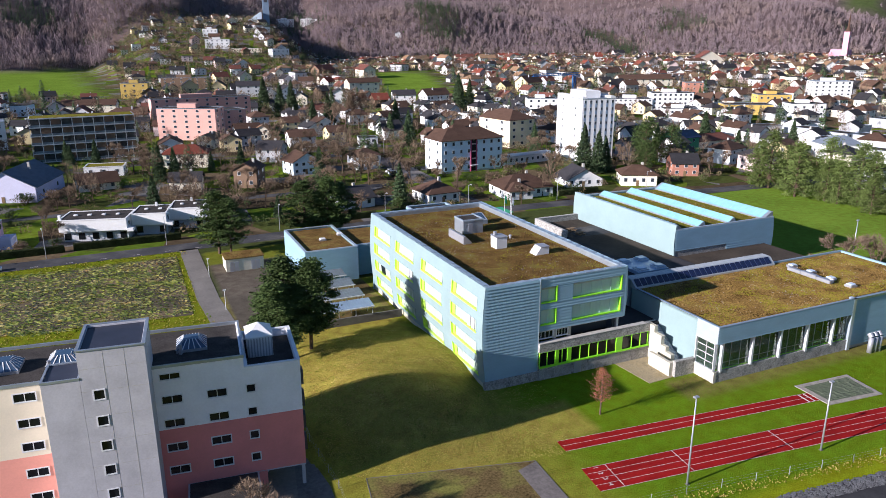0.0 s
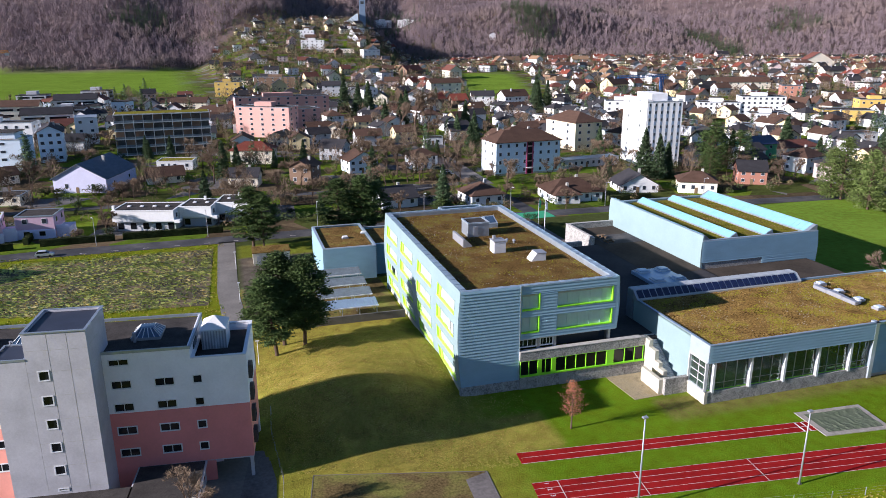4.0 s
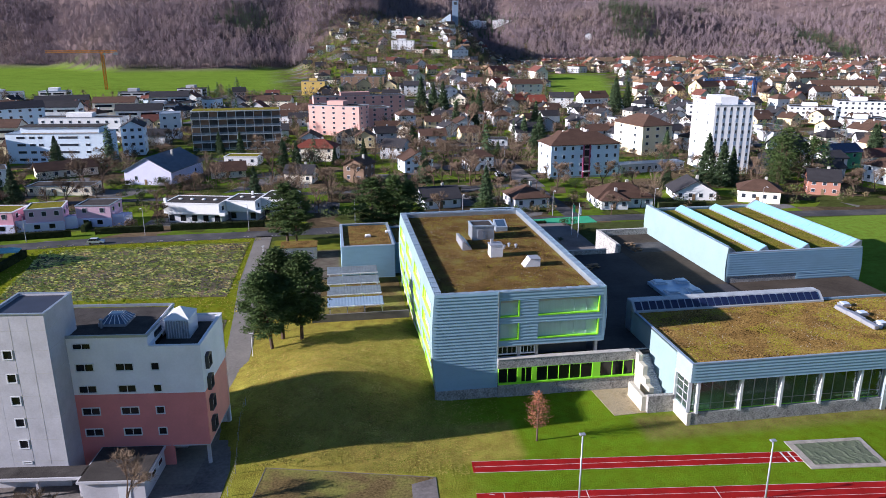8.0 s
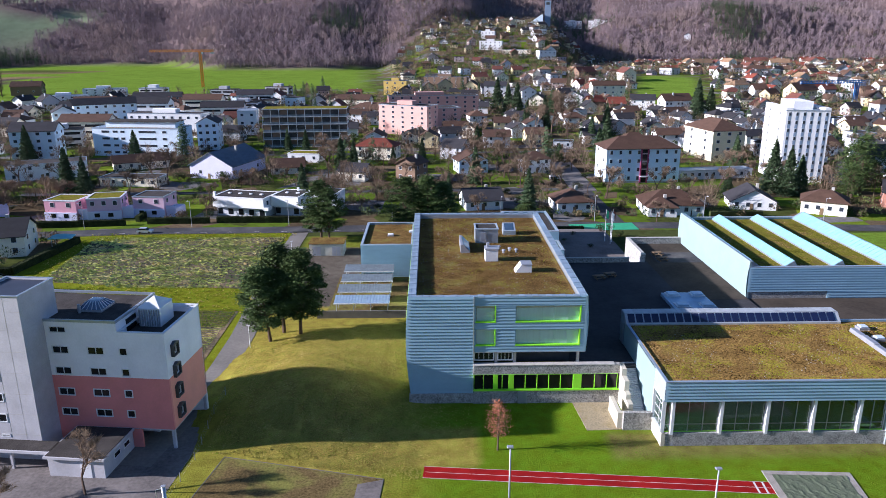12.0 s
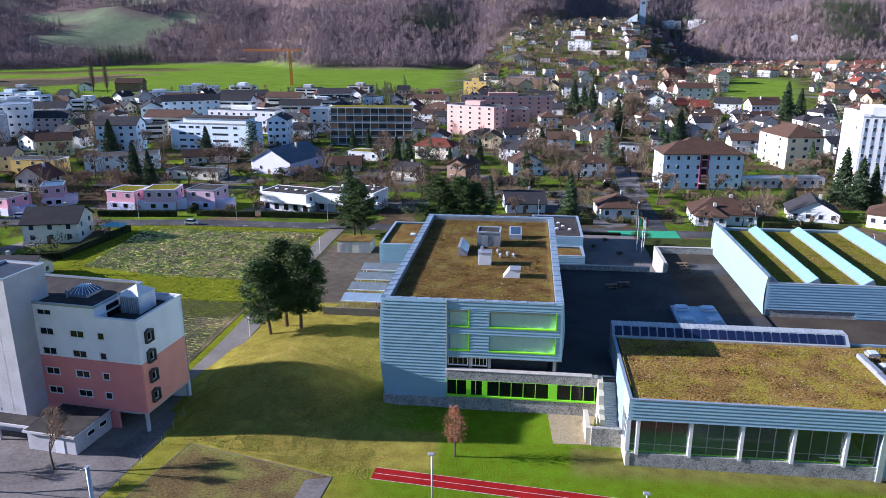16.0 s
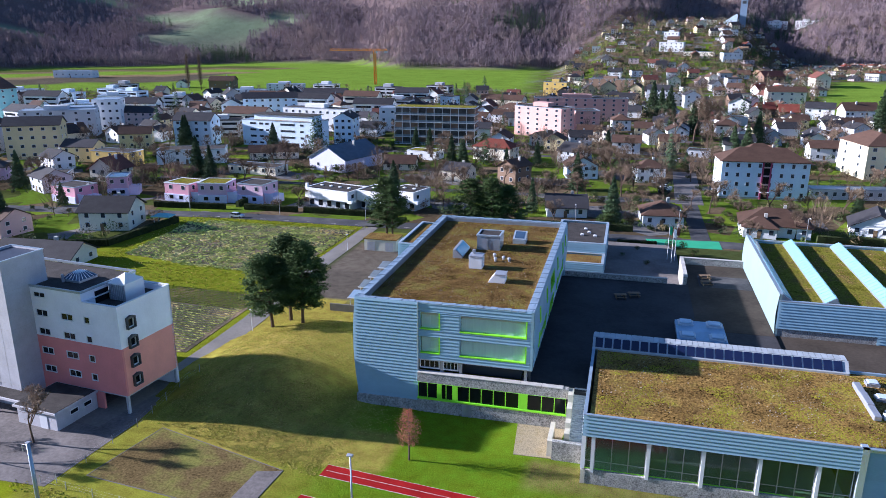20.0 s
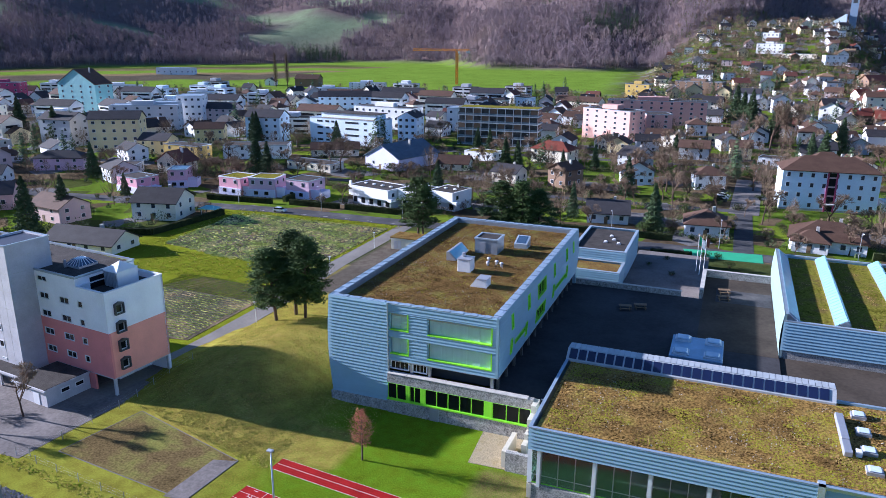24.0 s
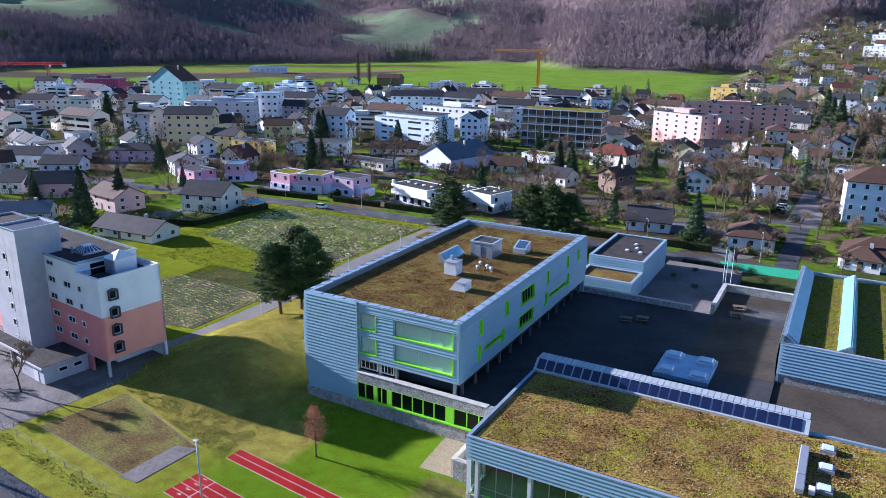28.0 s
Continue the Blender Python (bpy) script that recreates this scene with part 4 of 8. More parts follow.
def bike_shelters():
    for i, (y, z) in enumerate(((36.5, 2.2), (42.6, 2.4), (48.8, 2.6), (55.0, 2.8))):
        s = thing("bike_shelter", "long open bicycle shelter with a translucent corrugated roof", "shelter", "bicycle shelters")
        bm = bmesh.new()
        n = 36
        for k in range(n):
            xa, xb = -16.0 + k * 11.0 / n, -16.0 + (k + 1) * 11.0 / n
            za, zb = z + 0.025 * (k % 2), z + 0.025 * ((k + 1) % 2)
            vs = [bm.verts.new(v) for v in ((xa, y, za), (xb, y, zb), (xb, y + 3.6, zb + 0.5), (xa, y + 3.6, za + 0.5))]
            bm.faces.new(vs)
            ws = [bm.verts.new(v.co - Vector((0, 0, 0.03))) for v in vs]
            bm.faces.new(ws[::-1])
        part("roof_sheet", bm, "shelter_sheet" if i else "pool_blue", s)
        part("gutter", box(-16.05, -4.95, y - 0.12, y, z - 0.12, z + 0.08), "frame_white", s)
        for x in (-15.6, -12.2, -8.8, -5.4):
            part("post", box(x, x + 0.12, y + 0.1, y + 0.22, -0.2, z), "frame_white", s)
            part("post", box(x, x + 0.12, y + 3.3, y + 3.42, -0.2, z + 0.44), "frame_white", s)
    w = thing("retaining_wall", "dark concrete retaining wall between the mound and the bicycle shelters", "wall")
    part("wall", box(-19, -0.2, 34.2, 34.6, -0.3, 1.5), "kerb", w)
    tagged(bm_obj("shelter_yard", box(-17.5, -0.3, 34.6, 59.5, -0.3, 0.05), "gravel"), "gravel yard with bicycle shelters", "yard", kind="structure")
    h = thing("utility_shed", "small pale concrete shed with double doors and planted roof", "shed")
    part("body", box(-27.2, -18.6, 76.5, 82.0, -0.2, 3.0), "pale_concrete", h)
    part("roof", box(-27.4, -18.4, 76.3, 82.2, 3.0, 3.2), "sedum", h)
    for x in (-26.4, -25.3, -21.5, -20.4):
        part("door", box(x, x + 1.0, 76.42, 76.5, 0.0, 2.3), "galvanised", h)


bike_shelters()


# ---------------------------------------------------------------- sports ground, paths, street
def sheet(name, pts, z, material, label, category, depth=0.3):
    return tagged(bm_obj(name, prism(pts, z - depth, z), material), label, category, kind="structure")


def strip_pts(line, w):
    """A ribbon's outline round a centre line."""
    l, r = [], []
    for i, p in enumerate(line):
        a, b = Vector(line[max(0, i - 1)]), Vector(line[min(len(line) - 1, i + 1)])
        d = (b - a).normalized()
        n = Vector((-d.y, d.x)) * w / 2
        l.append(tuple(Vector(p) + n))
        r.append(tuple(Vector(p) - n))
    return l + r[::-1]


sheet("runway", [(2.3, -16.9), (45.6, -21.3), (45.4, -23.7), (2.1, -19.4)], 0.03, "track", "red synthetic two-lane runway with a white centre line", "running track")
sheet("sprint_track", [(1.6, -23.6), (72, -31.2), (72, -36.2), (1.0, -28.5)], 0.03, "track", "red synthetic four-lane sprint track with white lines", "running track")


def line(x0, y0, x1, y1, w=0.07):
    d = Vector((x1 - x0, y1 - y0)).normalized()
    n = Vector((-d.y, d.x)) * w
    a, b = Vector((x0, y0)), Vector((x1, y1))
    return [tuple(a + n), tuple(b + n), tuple(b - n), tuple(a - n)]


def line_mark(a, b, w=0.07, z=0.045):
    tagged(bm_obj("lane_line", prism(line(*a, *b, w), z - 0.01, z), "white_line"), "white painted line on the red track", "lane line", "lane lines", kind="structure")


line_mark((2.4, -18.15), (45.5, -22.5), 0.025)
line_mark((2.3, -16.9), (45.6, -21.3), 0.02)
line_mark((2.1, -19.4), (45.4, -23.7), 0.025)
for k in range(5):
    line_mark((1.6 - 0.15 * k, -23.65 - 1.22 * k), (72, -31.25 - 1.22 * k), 0.022)
line_mark((4.9, -24.0), (4.3, -28.9), 0.04)
line_mark((14.9, -25.05), (14.3, -30.0), 0.04)
line_mark((30.5, -26.8), (30.0, -31.6), 0.04)
for k in range(3):
    line_mark((43.0 + k * 1.0, -21.1 - 0.1 * k), (42.8 + k * 1.0, -23.4 - 0.1 * k), 0.12)
# lane numbers
for k, ch in enumerate("1234"):
    cu = bpy.data.curves.new("lane_number", "FONT")
    cu.body, cu.size, cu.extrude = ch, 0.9, 0.005
    ob = new("lane_number_tmp", cu)
    dg = bpy.context.evaluated_depsgraph_get()
    me = bpy.data.meshes.new_from_object(ob.evaluated_get(dg))
    bpy.data.objects.remove(ob)
    me.materials.append(M["white_line"])
    o = tagged(new("lane_number", me), "white painted lane number on the red track", "lane number", "lane numbers", kind="structure")
    o.matrix_basis = pose(3.1 - 0.12 * k, -23.95 - 1.22 * k, 0.045, 0, 0, -96)


def jump_pit():
    p = thing("jump_pit", "long-jump pit with pale kerb and dark net cover", "sand pit")
    out = [(45.0, -18.8), (55.9, -19.5), (55.0, -26.3), (44.6, -25.3)]
    part("kerb", prism(out, -0.2, 0.10), "pit_kerb", p)
    bm = bmesh.new()
    a, b, c, d = (Vector((*q, 0)) for q in ((45.9, -19.7), (55.0, -20.2), (54.3, -25.5), (45.6, -24.6)))
    grid = {}
    for i in range(29):
        for j in range(19):
            q = a.lerp(b, i / 28).lerp(d.lerp(c, i / 28), j / 18)
            fold = abs(noise.noise(Vector((q.x * 0.9, q.y * 0.55, 2.2)))) + 0.5 * abs(noise.noise(Vector((q.x * 2.3, q.y * 1.7, 7.2))))
            grid[i, j] = bm.verts.new((q.x, q.y, 0.12 + 0.28 * max(0.0, 0.32 - fold)))
    for i in range(28):
        for j in range(18):
            bm.faces.new((grid[i, j], grid[i + 1, j], grid[i + 1, j + 1], grid[i, j + 1]))
    part("cover", bm, "net", p, "wrinkled dark green net cover")


jump_pit()
sheet("gravel_pitch", [(-23.9, -14.2), (-2.8, -19.6), (-3.4, -28.9), (-26.2, -26.7)], 0.04, "gravel", "brown gravel pitch with a thin kerb", "pitch")
sheet("asphalt_patch", [(-5.9, -20.6), (-2.7, -19.7), (-3.3, -28.8), (-6.4, -29.2)], 0.045, "pale_asphalt", "worn asphalt patch at the end of the gravel pitch", "paving")
k = thing("pitch_kerb", "thin concrete kerb round the gravel pitch", "kerb")
for a, b in (((-23.9, -14.2), (-2.8, -19.6)), ((-2.8, -19.6), (-3.4, -28.9)), ((-3.4, -28.9), (-26.2, -26.7)), ((-26.2, -26.7), (-23.9, -14.2))):
    part("kerb_stone", prism(line(*a, *b, 0.06), -0.1, 0.06), "kerb", k)
sheet("footpath", strip_pts([(-33.3, 100), (-33.4, 60), (-32.2, 40), (-31.5, 26), (-31.5, 14), (-31.8, 5), (-33.0, -4), (-35.0, -16)], 4.4), 0.05, "path_grey", "grey asphalt footpath along the field", "path")
sheet("street", strip_pts([(-330, 70), (-190, 88), (-115, 97), (-80, 101.5), (-36, 102.2), (0, 104), (40, 105.5), (80, 104), (140, 99), (260, 90)], 7.0), 0.05, "asphalt", "grey asphalt street along the houses", "road")
sheet("parking_yard", [(-29.6, -30), (-28.4, -14), (-29.5, -2), (-37, 1), (-75, 5), (-78, -32)], 0.03, "pale_asphalt", "pale asphalt yard below the apartment house", "yard")
sheet("track_road", strip_pts([(-60, -42), (-20, -38.3), (20, -41), (40, -43), (90, -49)], 5.0), 0.05, "court", "dark trough beside the stony bank below the fence", "road")
sheet("green_pitch", [(43.4, 105.8), (62.5, 107.6), (62.6, 99.8), (44.6, 99.2)], 0.08, "green_court", "green painted street pitch", "pitch")
sheet("crop_field", [(-36.6, 94.6), (-88, 91), (-84, 57.5), (-60, 54.5), (-37.2, 52)], 0.05, "soil", "ploughed field with leafy crop rows", "field")
sheet("crop_field", [(-35.4, 38.5), (-57, 39.0), (-64, 26), (-46, 7), (-35.4, 9)], 0.05, "soil", "ploughed bed with young crop rows", "field")


def crops():
    rng = random.Random(5)
    vs, fs = [], []

    def tuft(x, y, s):
        for _ in range(3):
            a = rng.random() * math.pi
            dx, dy = math.cos(a) * s, math.sin(a) * s
            h = s * rng.uniform(0.25, 0.6)
            o = len(vs)
            vs.extend(((x - dx, y - dy, 0.05 + h), (x + dx, y + dy, 0.05 + h * 0.6), (x + dy * 0.8, y - dx * 0.8, 0.05)))
            fs.append((o, o + 1, o + 2))
    for i in range(50):
        y = 53.2 + i * 0.83
        x = -36.8
        lim = -84.5 + (58 - y) * 4 if y < 58 else -84.5 - (y - 58) * 0.09
        while x > lim:
            x -= rng.uniform(0.13, 0.30)
            if rng.random() < 0.6 + 0.5 * noise.noise(Vector((x / 9, y / 9, 0))):
                tuft(x, y + 0.25 * math.sin(x * 0.21 + y) + rng.gauss(0, 0.12), rng.uniform(0.20, 0.54))
    me = bpy.data.meshes.new("crop_rows")
    me.from_pydata(vs, [], fs)
    me.materials.append(mat("crop", (0.62, 0.64, 0.17), 0.9, 0, 0.40, 0.16, 0.35, second=(0.62, 0.48, 0.24), mix=0.40, spec=0.0))
    tagged(new("crop_rows", me), "rows of pale green leafy crops", "crop", kind="stuff")
    vs, fs = [], []
    for i in range(22):
        for j in range(62):
            x, y = -36.6 - j * 0.42 + rng.gauss(0, 0.05), 9.2 + i * 0.98 + j * 0.05 + rng.gauss(0, 0.04)
            if y < 30.0 and x > -46 - (y - 7) * 0.9 and y > 8 + max(0, -x - 46) * 0.9:
                tuft(x, y, rng.uniform(0.28, 0.40))
    me = bpy.data.meshes.new("crop_rows")
    me.from_pydata(vs, [], fs)
    me.materials.append(bpy.data.materials["crop"])
    tagged(new("crop_rows", me), "young plants in even rows on dark soil", "crop", kind="stuff")


crops()


def light_pole(x, y, h):
    p = thing("light_pole", "tall grey steel floodlight pole beside the running track", "lamp post", "floodlight poles", pose(x, y, 0))
    bm = bmesh.new()
    tube(bm, (0, 0, -0.2), (0, 0, h), 0.13, 0.08, 10)
    part("pole", bm, "galvanised", p, smooth=True)
    part("lamp_head", box(-0.38, 0.30, -0.22, 0.22, h, h + 0.20, 0.05), "galvanised", p)
    part("base", box(-0.2, 0.2, -0.2, 0.2, -0.1, 0.1), "kerb", p)


for x, y, h in ((11.5, -31.7, 11.8), (33.0, -33.2, 9.9), (110.5, 21.0, 10.5), (100.5, 75, 9.0)):
    light_pole(x, y, h)


def utility_mast(x, y, h):
    p = thing("utility_mast", "thick grey-blue steel mast with a small side bracket", "mast", at=pose(x, y, 0))
    bm = bmesh.new()
    tube(bm, (0, 0, -0.2), (0, 0, h), 0.24, 0.19, 12)
    part("pole", bm, "zinc", p, smooth=True)
    bm = bmesh.new()
    tube(bm, (0, 0, h - 0.15), (-0.75, -0.1, h - 0.35), 0.035, 0.03, 6)
    tube(bm, (-0.75, -0.1, h - 0.35), (-0.68, -0.1, h - 1.1), 0.03, 0.05, 6)
    part("bracket", bm, "galvanised", p)
    part("cap", box(-0.22, 0.22, -0.22, 0.22, h, h + 0.06, 0.02), "galvanised", p)


utility_mast(-22.3, -37.9, 11.9)


def fence(pts, h, name, label):
    f = thing(name, label, "fence")
    for (x0, y0), (x1, y1) in zip(pts, pts[1:]):
        d = math.hypot(x1 - x0, y1 - y0)
        n = max(1, round(d / 4.5))
        for i in range(n + 1):
            x, y = x0 + (x1 - x0) * i / n, y0 + (y1 - y0) * i / n
            z = height(x, y)
            bm = bmesh.new()
            tube(bm, (x, y, z - 0.1), (x, y, z + h), 0.045, 0.045, 6)
            part("post", bm, "galvanised", f)
        for k in range(3):
            z = h * (0.3 + 0.33 * k)
            bm = bmesh.new()
            for i in range(n):
                xa, ya = x0 + (x1 - x0) * i / n, y0 + (y1 - y0) * i / n
                xb, yb = x0 + (x1 - x0) * (i + 1) / n, y0 + (y1 - y0) * (i + 1) / n
                tube(bm, (xa, ya, height(xa, ya) + z), (xb, yb, height(xb, yb) + z), 0.006, 0.006, 3)
            part("wire", bm, "galvanised", f)


fence([(-30.5, -29.5), (-10, -31.6), (10, -33.2), (34.3, -36.9), (70, -41)], 1.2, "wire_fence", "thin wire fence on steel posts along the sports ground")
fence([(-28.6, -29), (-27.6, -14.8), (-28.3, -3.5), (-28.0, 1.7)], 1.3, "wire_fence", "low wire fence between the mound and the apartment yard")


def path_lamp(x, y):
    p = thing("path_lamp", "slim white path lamp beside the footpath", "lamp post", "path lamps", pose(x, y, height(x, y)))
    bm = bmesh.new()
    tube(bm, (0, 0, -0.1), (0, 0, 4.2), 0.06, 0.05, 8)
    part("pole", bm, "frame_white", p)
    part("lamp_head", box(-0.3, 0.3, -0.12, 0.12, 4.2, 4.32), "frame_white", p)


for x, y in ((-28.8, 20.5), (-31.0, 52), (-31.3, 75)):
    path_lamp(x, y)


# ---------------------------------------------------------------- apartment house with the stair tower
M["slate_deck"] = mat("slate_deck", (0.030, 0.034, 0.052), 0.5, 0, 0.2, 0.5, 0.1)


def apartment_house():
    T = pose(-30.8, -12.1, 0, 0, 0, -6.2)
    s = thing("apartment_house", "white and pink rendered apartment house with a grey concrete stair tower", "apartment house", at=T)
    S = lambda u, d, z: Vector((u, d, z))
    E = lambda u, d, z: Vector((-d, u, z))
    st = 2.72

    def wall(at, u0, u1, z0, z1, holes, m, nm="wall"):
        bm = bmesh.new()
        for a, b, c, d in cells(u0, u1, z0, z1, holes):
            at_box(bm, at, a, b, 0.0, 0.35, c, d)
        bmesh.ops.remove_doubles(bm, verts=bm.verts, dist=0.0005)
        part(nm, bm, m, s)
    rows = [4.4, 7.35, 10.4, 13.35]
    cols = ((-15.4, -13.1), (-10.6, -8.3), (-6.3, -5.15))
    hs = [(a, b, z, z + 1.15) for z in rows for a, b in cols]
    top = [(-15.4, -13.1, 16.3, 17.2)]
    split = 10.25
    wall(S, -8.2 - 0.01 - 8.0, -4.6, 0, 2.9, [], "pink")
    wall(S, -16.2, 0, 2.9, split, [h for h in hs if h[3] < split], "pink")
    wall(S, -16.2, -6.3, split, 18.1, [h for h in hs if h[3] > split and h[0] < -6.3] + top, "render_white")
    wall(S, -6.3, 0, split, 16.6, [h for h in hs if h[3] > split and h[0] >= -6.3], "render_white")
    for a, b, c, d in hs + top:
        window(S, a, b, c, d, s, "frame_white", "glass_dark", "frame_white", 1 if b - a > 2 else 0, proud=0.06, deep=0.2, t=0.12)
    es = [(1.35, 2.95, z, z + 1.7) for z in (3.9, 6.9, 9.85, 12.8)]
    wall(E, 0.35, 10.7, 2.9, split, [h for h in es if h[2] < split], "salmon")
    wall(E, 0.35, 10.7, split, 16.6, [h for h in es if h[3] > split], "render_white")
    for a, b, c, d in es:
        w = window(E, a, b, c, d, s, "frame_dark", "glass_dark", "frame_white", 0, proud=0.45, deep=0.2, t=0.16, label="projecting dark-framed bay window")
        bm = bmesh.new()
        for ua, ub, za, zb in ((a + 0.16, a + 0.27, c + 0.16, d - 0.16), (b - 0.27, b - 0.16, c + 0.16, d - 0.16), (a + 0.27, b - 0.27, c + 0.16, c + 0.27), (a + 0.27, b - 0.27, d - 0.27, d - 0.16)):
            at_box(bm, E, ua, ub, -0.1, 0.05, za, zb)
        part("sash", bm, "frame_white", w)
        bm = bmesh.new()
        f0 = [bm.verts.new(E(u, -0.45, z)) for u, z in ((a, d), (b, d), ((a + b) / 2, d + 0.26))]
        f1 = [bm.verts.new(E(u, 0.0, z)) for u, z in ((a, d), (b, d), ((a + b) / 2, d + 0.26))]
        bm.faces.new(f0)
        bm.faces.new(f1[::-1])
        for i in range(3):
            bm.faces.new((f0[i], f0[(i + 1) % 3], f1[(i + 1) % 3], f1[i]))
        part("hood", bm, "frame_dark", w)
    wall(lambda u, d, z: Vector((u, 10.7 - d, z)), -50, 0, 0, 16.5, [], "render_white")
    part("soffit", box(-8.2, 0, 0, 10.7, 2.75, 2.92), "concrete", s)
    part("garage_wall", box(-8.0, -4.3, 4.0, 10.7, 0, 2.8), "render_white", s)
    for x, y in ((-0.5, 0.1), (-0.5, 10.2)):
        part("corner_post", box(x, x + 0.4, y, y + 0.4, -0.3, 2.8), "concrete", s)
    # terrace and roof
    part("terrace_floor", box(-6.3, -0.35, 0.35, 10.4, 15.4, 15.6), "roof_gravel", s)
    part("parapet_cap", ring_bm(-6.3, 0.05, -0.05, 10.75, 16.6, 16.7, 0.42), "frame_white", s)
    part("penthouse_wall", box(-6.6, -6.3, 0.3, 10.7, 15.5, 18.1), "render_white", s)
    part("terrace_door", box(-6.3, -6.2, 2.5, 5.0, 15.6, 17.4), "glass_dark", s)
    part("roof_deck", box(-50, -6.6, 0.3, 10.5, 17.2, 17.8), "roof_gravel", s)
    part("roof_edge", ring_bm(-50, -6.2, -0.08, 10.8, 17.85, 18.2, 0.22), "zinc", s)
    hut = part("stair_head", box(-5.6, -2.6, 4.6, 8.4, 15.6, 18.2), "frame_white", s)
    bm = bmesh.new()
    b4 = [bm.verts.new(p) for p in ((-5.7, 4.5, 18.2), (-2.5, 4.5, 18.2), (-2.5, 8.5, 18.2), (-5.7, 8.5, 18.2))]
    tip = bm.verts.new((-4.1, 6.5, 19.4))
    for i in range(4):
        bm.faces.new((b4[i], b4[(i + 1) % 4], tip))
    bm.faces.new(b4[::-1])
    part("hood", bm, "white_paint", hut)
    for i in range(9):
        part("slat", box(-5.5 + i * 0.34, -5.36 + i * 0.34, 4.45, 4.6, 15.7, 18.0), "galvanised", hut)
    for x in (-13.5, -27.0, -33.0):
        k = part("roof_vent", box(x, x + 3.4, 3.6, 7.0, 17.7, 18.15), "galvanised", s)
        base = [Vector(q) for q in ((x, 3.6, 18.15), (x + 3.4, 3.6, 18.15), (x + 3.4, 7.0, 18.15), (x, 7.0, 18.15))]
        top_ = [Vector(q) for q in ((x + 0.9, 4.5, 19.0), (x + 2.5, 4.5, 19.0), (x + 2.5, 6.1, 19.0), (x + 0.9, 6.1, 19.0))]
        bm = bmesh.new()
        lo, hi = [bm.verts.new(q) for q in base], [bm.verts.new(q) for q in top_]
        bm.faces.new(hi)
        for i in range(4):
            bm.faces.new((lo[i], lo[(i + 1) % 4], hi[(i + 1) % 4], hi[i]))
        part("glazing", bm, "glass_blue", k)
        for i in range(4):
            for q in range(6):
                bm = bmesh.new()
                tube(bm, base[i].lerp(base[(i + 1) % 4], q / 5), top_[i].lerp(top_[(i + 1) % 4], q / 5), 0.06, 0.06, 4)
                part("rib", bm, "frame_white", k)
        bm = bmesh.new()
        tube(bm, (x + 0.5, 3.3, 17.7), (x + 0.5, 3.3, 19.0), 0.2, 0.2, 8)
        part("flue", bm, "galvanised", k)
    # stair tower
    tw = [(-21.4, -20.2, z, z + 1.25) for z in [5.3, 8.2, 11.1, 14.0, 17.0]] + [(-21.4, -20.2, 3.2, 3.6)]
    bm = bmesh.new()
    for a, b, c, d in cells(-22.4, -16.0, 0.0, 22.6, tw):
        at_box(bm, lambda u, dd, z: Vector((u, -4.0 + dd, z)), a, b, 0, 0.3, c, d)
    add_box(bm, -16.3, -16.0, -3.7, 3.2, 0, 22.6)
    add_box(bm, -22.4, -16.3, 2.9, 3.2, 16, 22.6)
    add_box(bm, -22.4, -22.1, -3.7, 2.9, 19.0, 22.6)
    bmesh.ops.remove_doubles(bm, verts=bm.verts, dist=0.0005)
    part("stair_tower", bm, "concrete", s, "grey board-marked concrete")
    for z in (3.6, 6.5, 9.4, 12.3, 15.2, 18.1, 20.6):
        part("panel_joint", box(-22.4, -16.0, -4.008, -3.99, z - 0.016, z + 0.016), "plinth", s)
        part("panel_joint", box(-16.01, -15.992, -4.0, 0.0, z - 0.016, z + 0.016), "plinth", s)
    for x in (-20.0, -18.0):
        part("panel_joint", box(x - 0.016, x + 0.016, -4.009, -3.99, 3.0, 22.6), "plinth", s)
    part("tower_roof", box(-22.1, -16.3, -3.7, 2.9, 22.1, 22.42), "slate_deck", s)
    part("tower_flank", box(-26.0, -22.42, -4.0, 0.5, 0, 19.5), "concrete", s)
    part("tower_cap", ring_bm(-26.05, -22.42, -4.05, 0.5, 19.5, 19.75, 0.2), "zinc", s)
    part("flank_roof", box(-25.85, -22.62, -3.85, 0.3, 19.5, 19.6), "slate_deck", s)
    part("tower_cap", ring_bm(-22.5, -15.9, -4.1, 3.3, 22.6, 22.72, 0.32), "zinc", s)
    for a, b, c, d in tw:
        window(lambda u, dd, z: Vector((u, -4.0 + dd, z)), a, b, c, d, s, "frame_white", "glass_dark", "frame_white", 0, proud=0.05, deep=0.2, t=0.12)
    # west wing, cream above orange
    wcols = ((-29.7, -27.4), (-35.0, -32.6), (-41.0, -38.6), (-47.0, -44.6))
    wh = [(a, b, z, z + 1.15) for z in [4.0, 7.0, 10.2, 13.0, 16.0] for a, b in wcols]
    wall(S, -50, -26.0, 0.0, 9.6, [h for h in wh if h[3] < 9.6], "salmon")
    wall(S, -50, -26.0, 9.6, 18.0, [h for h in wh if h[2] > 9.6], "cream")
    for a, b, c, d in wh:
        window(S, a, b, c, d, s, "frame_white", "glass_dark", "frame_white", 1, proud=0.06, deep=0.2, t=0.12)
    bm = box(-50, -49.7, 0.3, 10.4, 0, 17.7)
    part("wall", bm, "cream", s)
    # low garages at the foot
    g = thing("garage_block", "low flat-roofed garage block at the foot of the apartment house", "garage", at=T)
    part("wall", box(-13.2, -5.9, -7.3, -0.1, -0.2, 2.6), "concrete", g)
    part("roof", box(-13.6, -5.6, -7.7, -0.05, 2.6, 2.9), "concrete", g)
